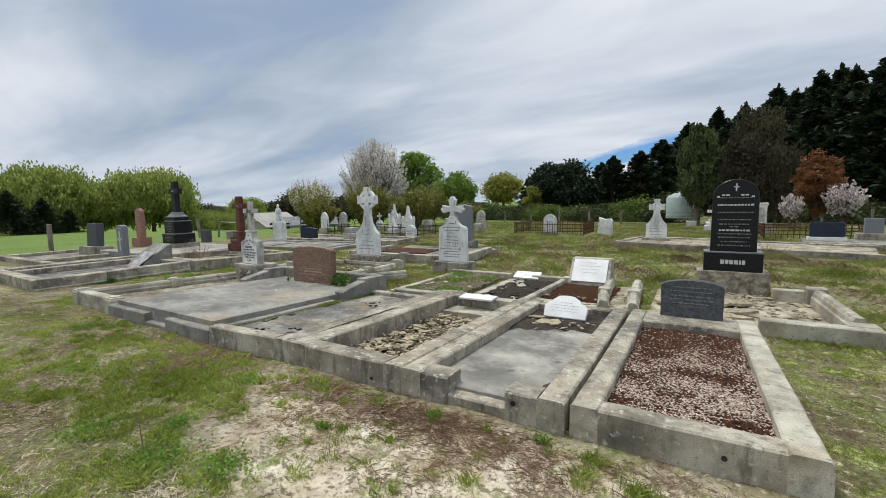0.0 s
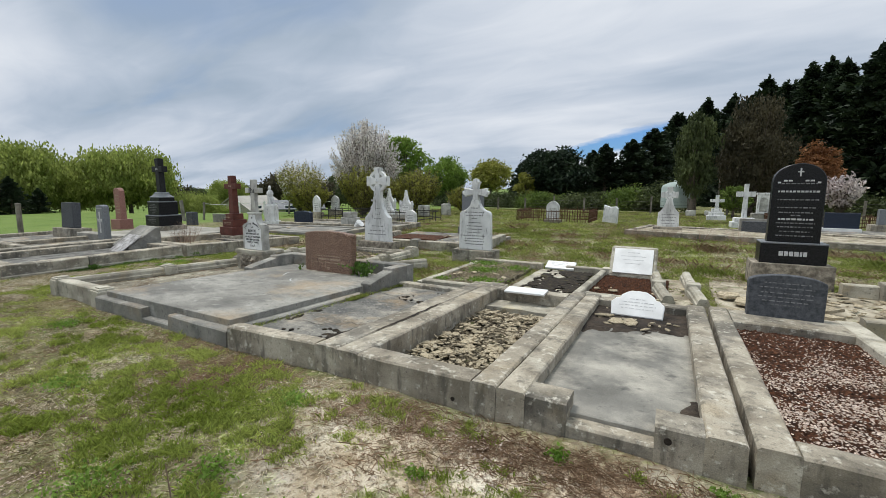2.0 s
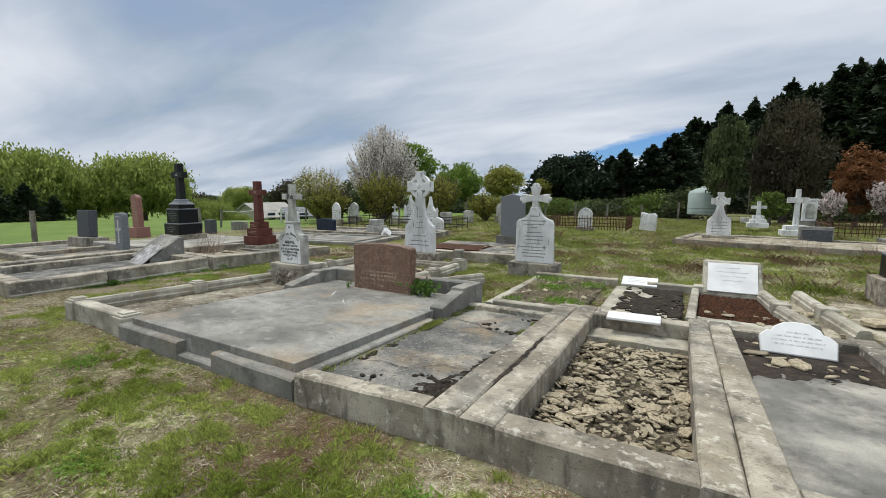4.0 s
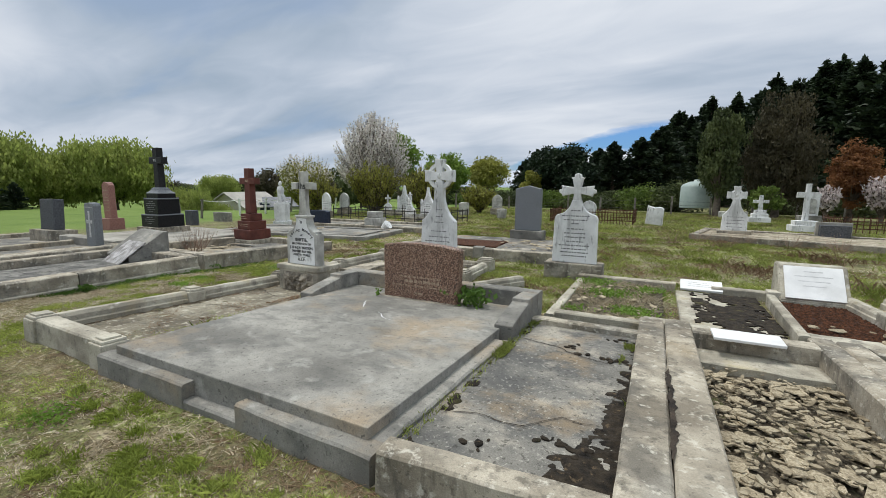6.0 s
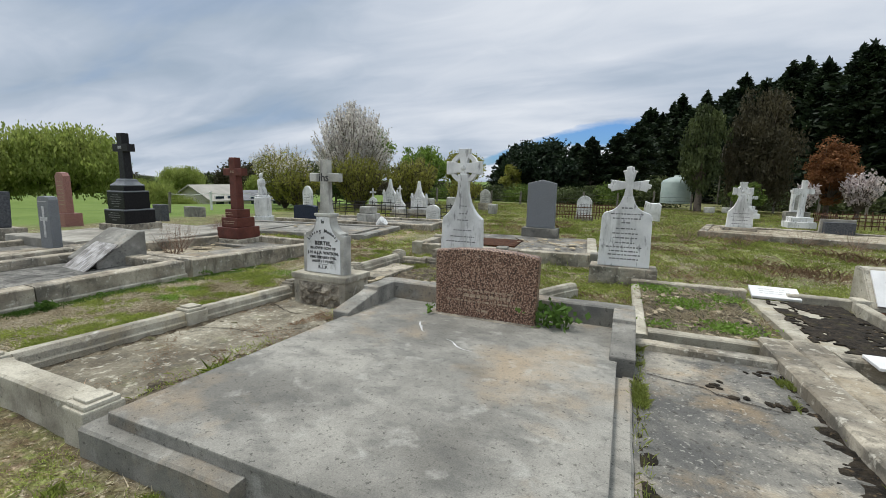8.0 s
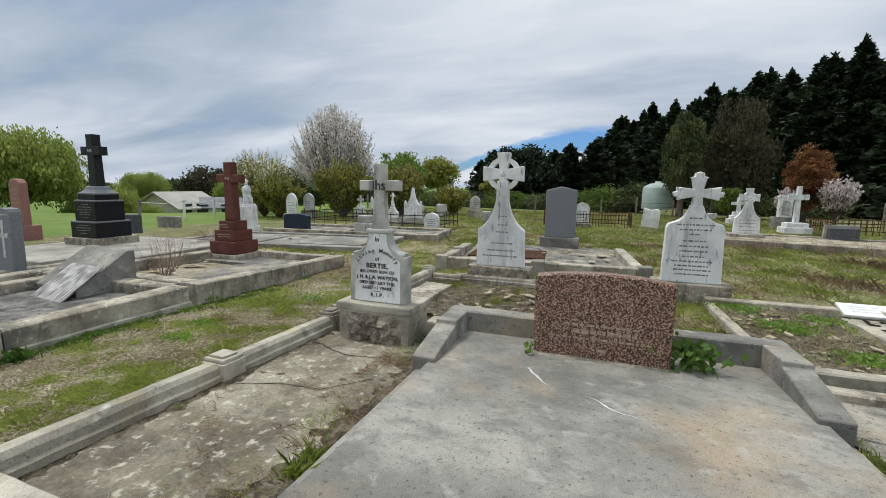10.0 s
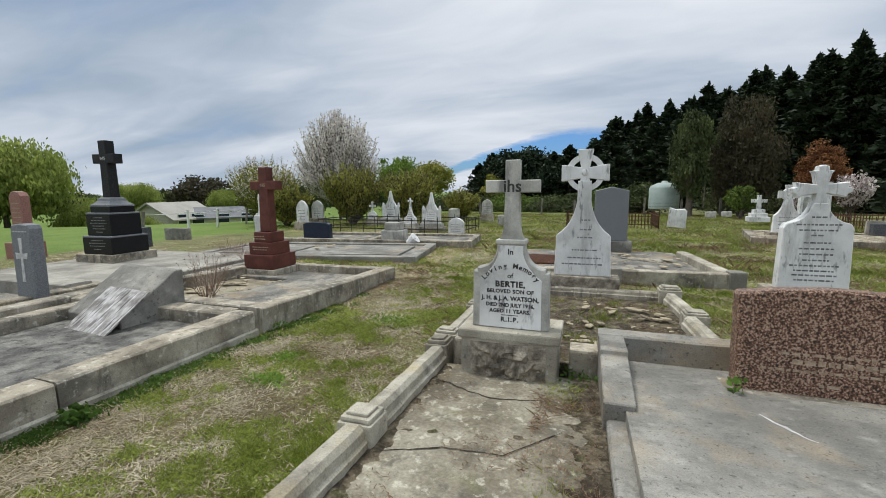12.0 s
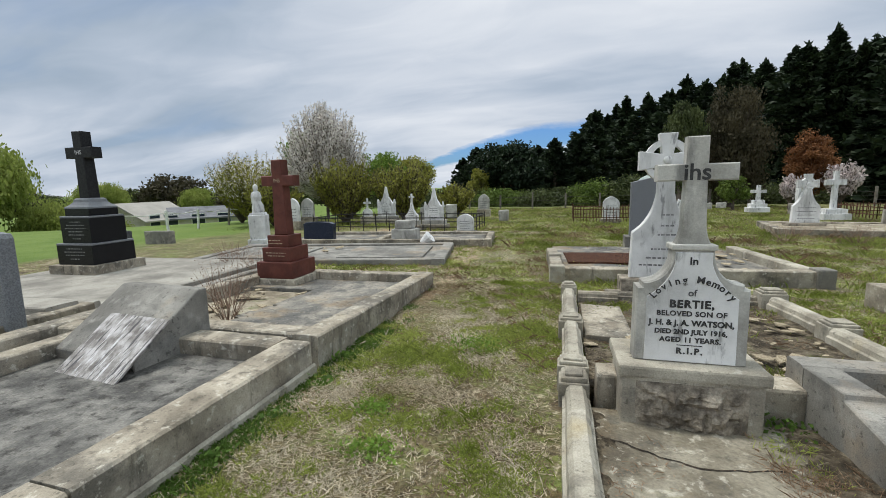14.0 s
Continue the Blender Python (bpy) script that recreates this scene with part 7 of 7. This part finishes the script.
# ---- weeds and dead stems ----
h = shoot_tree("dead_bush", "dry brown dead bush in a grave bed", 0.62, 0.40, 50, pose(-11.35, 6.1, 0.0), 30, [("twig_mass", BUSH_DRY, 0.010, 0.2, 1.0, 14)], 0.05, "weed", "dead bushes", thick=0.003, bark=BUSH_DRY)
copy_thing(h, pose(-11.0, 5.7, 0.0, 0, 0, 200))
for i, (bx, by) in enumerate(((-14.2, 9.3), (-13.4, 8.6), (-12.6, 8.2), (-2.4, 14.6), (-1.4, 14.4), (-0.5, 14.1), (0.4, 13.9), (-3.0, 13.6), (1.6, 14.0), (-1.9, 13.2))):
    c = copy_thing(h, pose(bx, by, land(bx, by), 0, 0, 50 * i))
    c.scale = (1.5, 1.3, 0.75)


def weed_clump(label, x, y, z, r, n, seed, size=0.06, material=WEED, hgt=0.10):
    rng = np.random.default_rng(seed)
    P = np.stack([rng.normal(0, r * 0.45, n), rng.normal(0, r * 0.35, n), rng.uniform(0.01, hgt, n)], 1)
    me = sheet_mesh("weed", n, leaf_quads(P, size, rng, 1.3), material)
    ob = new("weed", me)
    ob.matrix_basis = pose(x, y, z)
    return tagged(ob, label, "weed", "low weeds", "stuff")


weed_clump("green leafy weed growing beside red granite headstone", -4.88, 4.78, 0.11, 0.22, 200, 61, 0.048, hgt=0.18)
weed_clump("green leafy weed by the kerb", -9.43, 3.4, 0.0, 0.11, 100, 62, 0.034, hgt=0.07)
for i, (wx, wy, wr, wn) in enumerate(((-3.45, 5.75, 0.26, 520), (-3.75, 6.5, 0.34, 420), (-4.0, 7.1, 0.3, 360), (-3.35, 6.9, 0.25, 240), (-4.05, 5.6, 0.16, 120))):
    weed_clump("green ground weeds on an overgrown grave", wx, wy, -0.02, wr, wn, 63 + 20 * i, 0.026, LEAF_CHICK, 0.055)
weed_clump("small green weed by the headstone", -5.92, 4.62, 0.11, 0.05, 24, 65, 0.035)
weed_clump("weeds beside the headstone plinth", -6.75, 4.85, -0.05, 0.2, 130, 66, 0.022, hgt=0.08)
for i in range(4):
    weed_clump("low green weed along the kerb foot", -9.44 + 0.03 * (i % 3), 3.9 + 0.41 * i, 0.0, 0.13, 34, 70 + i, 0.028, hgt=0.045)

# ---- grass ----
def blades(name, label, count, x0, x1, y0, y1, weight, height, width, material, seed, z_of, lay=0.5, tuft=0, spread=0.02):
    """Short grass as one mesh of thin bent blades, thick where weight is high; tuft: blades that share one root patch."""
    rng = np.random.default_rng(seed)
    roots = count // tuft if tuft else count
    pts = []
    while len(pts) < roots:
        q = rng.uniform((x0, y0), (x1, y1), (roots, 2))
        k = rng.random(roots)
        for (x, y), kk in zip(q, k):
            if kk < weight(x, y):
                pts.append((x, y, z_of(x, y)))
                if len(pts) == roots:
                    break
    P = np.array(pts)
    size = rng.uniform(0.6, 1.4, roots)
    if tuft:
        P, size = np.repeat(P, tuft, 0), np.repeat(size, tuft)
        P[:, :2] += rng.normal(0, spread, (len(P), 2)) * size[:, None]
    count = len(P)
    a = rng.uniform(0, 6.283, count)
    hgt = height * rng.uniform(0.5, 1.3, count) * size
    lean = hgt * lay * np.abs(rng.normal(0.6, 0.5, count))
    d = np.stack([np.cos(a), np.sin(a), np.zeros(count)], 1)
    s = np.stack([-np.sin(a), np.cos(a), np.zeros(count)], 1) * (width * rng.uniform(0.6, 1.3, count))[:, None]
    upv = np.zeros((count, 3))
    upv[:, 2] = hgt
    mid = P + d * (lean * 0.35)[:, None] + upv * 0.6
    tip = P + d * lean[:, None] + upv
    quads = np.stack([P - s, P + s, mid + s * 0.7, tip, mid - s * 0.7], axis=1)
    ob = new(name, sheet_mesh(name, count, quads, material))
    return tagged(ob, label, "grass", kind="stuff")


def sand_tufts(x, y):
    return 0.3 + noise.noise(Vector((x * 1.5, y * 1.5, 2))) if open_turf(x, y) and y < 2.2 and x > -4.6 else 0.0


blades("grass", "short patchy green turf", 170000, -9.6, 2.5, -0.2, 8.3, greenness, 0.016, 0.0022, GRASS_GREEN, 101, relief, 1.2, 24, 0.028)
blades("grass", "rough green turf among the back rows", 130000, -13.5, 4.5, 5.2, 17.0, greenness, 0.040, 0.0036, GRASS_BACK, 102, relief, 1.2, 20, 0.06)
blades("grass", "small green tufts on bare sand", 16000, -5.0, 2.5, -0.2, 2.2, sand_tufts, 0.022, 0.0022, GRASS_GREEN, 114, relief, 1.2, 40, 0.022)
blades("dry_grass", "dry straw litter on the turf", 36000, -9.6, 2.5, -0.2, 8.3, dryness, 0.007, 0.0019, GRASS_DRY, 103, relief, 5.0, 12, 0.05)
blades("dry_grass", "dry straw litter among the back rows", 26000, -13.5, 4.5, 5.3, 17.0, dryness, 0.03, 0.0034, GRASS_DRY, 104, relief, 2.2, 14, 0.09)
blades("dry_grass", "dead brown grass litter along the kerbs", 44000, -9.6, 2.0, 0.0, 8.0, litter, 0.010, 0.0017, GRASS_BROWN, 105, relief, 4.0, 16, 0.05)
blades("dry_grass", "dead brown grass among the back rows", 40000, -13.5, 4.5, 5.5, 17.0, lambda x, y: 0.25 + 0.8 * noise.noise(Vector((x * 0.7, y * 0.7, 4))) if open_turf(x, y) else 0.0, 0.04, 0.003, GRASS_BROWN, 115, relief, 1.8, 20, 0.09)
blades("grass", "green tufts at the slab edge", 1300, -4.27, -4.19, 2.5, 4.8, lambda x, y: max(0.04, noise.noise(Vector((x * 2, y * 3.5, 1))) * 3 - 0.3), 0.03, 0.002, GRASS_BACK, 106, lambda x, y: 0.12 - 0.037 * (y - 2.33), 0.9)
blades("grass", "green tufts in black moss", 900, -3.43, -3.28, 3.2, 4.6, lambda x, y: max(0.0, noise.noise(Vector((x * 4, y * 3, 1))) * 3), 0.02, 0.002, GRASS_BACK, 110, lambda x, y: 0.12 - 0.037 * (y - 2.33), 1.0)
blades("dry_grass", "dry grass in the narrow grave", 900, -7.0, -6.66, 3.2, 4.7, lambda x, y: max(0.0, 0.3 + noise.noise(Vector((x * 3, y * 3, 1))) * 2), 0.016, 0.0016, GRASS_BROWN, 107, lambda x, y: 0.09 - 0.037 * (y - 2.33), 2.6)
blades("grass", "grass in the narrow grave", 700, -7.0, -6.64, 2.6, 4.7, lambda x, y: max(0.0, noise.noise(Vector((x * 3, y * 2, 7))) * 2), 0.020, 0.0016, GRASS_GREEN, 108, lambda x, y: 0.08 - 0.037 * (y - 2.33), 1.4)
blades("grass", "long green tuft by the raised slab", 160, -6.72, -6.62, 3.0, 3.2, lambda x, y: 1.0, 0.06, 0.0022, GRASS_GREEN, 111, lambda x, y: 0.05, 0.9)
blades("dry_grass", "dry grass on the overgrown grave", 2500, -4.2, -3.1, 5.4, 7.2, lambda x, y: max(0.0, 0.3 + noise.noise(Vector((x * 3, y * 3, 1))) * 2), 0.04, 0.002, GRASS_DRY, 112, lambda x, y: -0.03, 2.0)
pebbles(None, "gravel_bits", 14000, -9.6, 2.5, -0.2, 2.25, 0.004, 0.006, CHIPS, 109, "pale grit on bare soil", lambda x, y: max(0.0, min(1.0, 0.2 + noise.noise(Vector((x * 1.2, y * 1.2, 9))) * 1.5 + 0.5 * smooth01(-4.5, -2.5, x))))
blades("grass", "lush green tufts beside the first kerbs", 60000, -6.5, 0.5, 0.3, 2.3, greenness, 0.034, 0.0026, GRASS_GREEN, 121, relief, 0.9, 70, 0.022)
blades("dry_grass", "straw shreds on the turf by the kerbs", 26000, -6.5, 1.5, 0.3, 2.3, dryness, 0.010, 0.0026, GRASS_DRY, 122, relief, 5.0, 18, 0.05)
blades("dry_grass", "dead brown stalks along the kerb foot", 16000, -5.5, 1.4, 1.5, 2.35, litter, 0.014, 0.0018, GRASS_BROWN, 123, relief, 5.0, 22, 0.05)
blades("dry_grass", "straw shreds on the grass path", 40000, -9.6, -7.9, 2.0, 7.0, dryness, 0.012, 0.0032, GRASS_DRY, 124, relief, 4.5, 18, 0.06)
blades("grass", "green tufts on the grass path", 60000, -9.6, -7.9, 2.0, 8.2, greenness, 0.025, 0.002, GRASS_GREEN, 125, relief, 1.1, 50, 0.035)
blades("dry_grass", "dead leaf litter in the narrow grave", 1800, -7.7, -6.66, 2.5, 4.7, lambda x, y: max(0.0, 0.1 + noise.noise(Vector((x * 3, y * 3, 5))) * 2) * (0.35 + smooth01(-7.1, -6.8, x)), 0.008, 0.0022, GRASS_BROWN, 126, lambda x, y: 0.084 - 0.037 * (y - 2.33), 3.5)
blades("dry_grass", "tall dead weeds among the back rows", 3600, -9.0, 4.5, 8.5, 17.0, lambda x, y: max(0.0, noise.noise(Vector((x * 0.8, y * 0.8, 11))) * 2 - 0.3), 0.11, 0.003, GRASS_BROWN, 130, relief, 0.9, 12, 0.12)


def thatch(x, y):
    """Matted dull stems everywhere on the open turf, thin on the bare sand."""
    if not open_turf(x, y):
        return 0.0
    bare = smooth01(-3.3, -2.6, x) * smooth01(1.05, 1.35, y) * (1.0 if y < 2.3 else 0.0)
    return max(0.0, (0.55 + 0.7 * noise.noise(Vector((x * 2.2, y * 2.2, 21)))) * (1.0 - 0.9 * bare))


def kerb_foot(x, y):
    return max(0.0, 0.45 + 1.1 * noise.noise(Vector((x * 3, y * 1.6, 31)))) * smooth01(-9.30, -9.48, x)


blades("dry_grass", "dull olive thatch on the turf by the kerbs", 60000, -8.0, 1.8, 0.2, 2.35, thatch, 0.012, 0.0016, GRASS_THATCH, 141, relief, 3.2, 14, 0.05)
blades("dry_grass", "dull olive thatch on the grass path", 44000, -9.55, -7.9, 1.8, 8.0, thatch, 0.012, 0.0016, GRASS_THATCH, 142, relief, 3.2, 14, 0.05)
blades("dry_grass", "dull olive thatch beside the scoria grave", 16000, 0.6, 4.0, 2.0, 7.5, thatch, 0.014, 0.002, GRASS_THATCH, 143, relief, 3.0, 14, 0.06)
blades("weed", "dark green weeds along the kerb foot", 9000, -9.56, -9.25, 2.4, 6.8, kerb_foot, 0.022, 0.0050, WEED, 144, relief, 1.1, 22, 0.03)
blades("dry_grass", "dead stems on the rubble grave", 2600, -7.6, -5.9, 5.2, 7.2, lambda x, y: max(0.0, 0.35 + 1.2 * noise.noise(Vector((x * 2.5, y * 2.5, 41)))), 0.016, 0.0022, GRASS_BROWN, 145, lambda x, y: -0.03 - 0.016 * (y - 5.1), 4.5)
blades("grass", "green tufts on the rubble grave", 2400, -7.6, -5.9, 5.2, 7.2, lambda x, y: max(0.0, 1.6 * noise.noise(Vector((x * 2.2, y * 2.2, 44))) - 0.1), 0.05, 0.0022, GRASS_BACK, 146, lambda x, y: -0.03 - 0.016 * (y - 5.1), 0.9, 20, 0.04)
for i, (wx, wy, wr, wn) in enumerate(((-2.55, 1.02, 0.26, 900), (-2.15, 1.18, 0.20, 600), (-2.85, 1.30, 0.15, 320), (-3.25, 0.95, 0.22, 500), (-3.05, 1.95, 0.14, 420), (-2.0, 1.75, 0.06, 90), (-1.45, 2.2, 0.07, 120), (-0.75, 2.28, 0.06, 90), (-8.75, 4.15, 0.16, 360), (-8.9, 4.5, 0.14, 260), (-8.55, 5.6, 0.25, 420), (-4.6, 1.35, 0.2, 320), (-6.2, 1.9, 0.22, 360))):
    weed_clump("bright green small-leaved weed in the turf", wx, wy, 0.0, wr, wn, 150 + i, 0.016, LEAF_CHICK, 0.035)
stalk = thing("dead_stalk", pose(-2.72, 1.05, 0.0, 4, -3, 0), "thin dry brown weed stalk standing in the turf", "weed")
bm = bmesh.new()
limb(bm, (0, 0, -0.02), (0.01, 0.0, 0.12), 0.004, 0.003, 5)
limb(bm, (0.01, 0, 0.12), (0.0, 0.01, 0.24), 0.003, 0.002, 5)
for k in range(7):
    limb(bm, (0.005, 0, 0.08 + 0.022 * k), (0.005 + 0.03 * math.cos(2.4 * k), 0.03 * math.sin(2.4 * k), 0.11 + 0.022 * k), 0.002, 0.001, 4)
part("stem", bm, BUSH_DRY, stalk)
blades("grass", "rough green grass on the far lawn", 60000, -20.0, 6.0, 16.0, 36.0, lambda x, y: max(0.05, 0.55 + 0.9 * noise.noise(Vector((x * 0.7, y * 0.7, 51)))), 0.085, 0.008, GRASS_BACK, 160, relief, 1.1, 14, 0.16)
blades("dry_grass", "dull stems on the far lawn", 24000, -20.0, 6.0, 16.0, 36.0, lambda x, y: max(0.0, 0.3 + 0.9 * noise.noise(Vector((x * 0.6, y * 0.6, 57)))), 0.08, 0.007, GRASS_THATCH, 161, relief, 1.6, 14, 0.18)
blades("grass", "rough tussocks among the back rows", 20000, -9.0, 4.5, 8.3, 17.0, lambda x, y: max(0.0, 1.4 * noise.noise(Vector((x * 0.9, y * 0.9, 63))) - 0.1) if open_turf(x, y) else 0.0, 0.075, 0.0045, GRASS_BACK, 162, relief, 0.9, 40, 0.09)
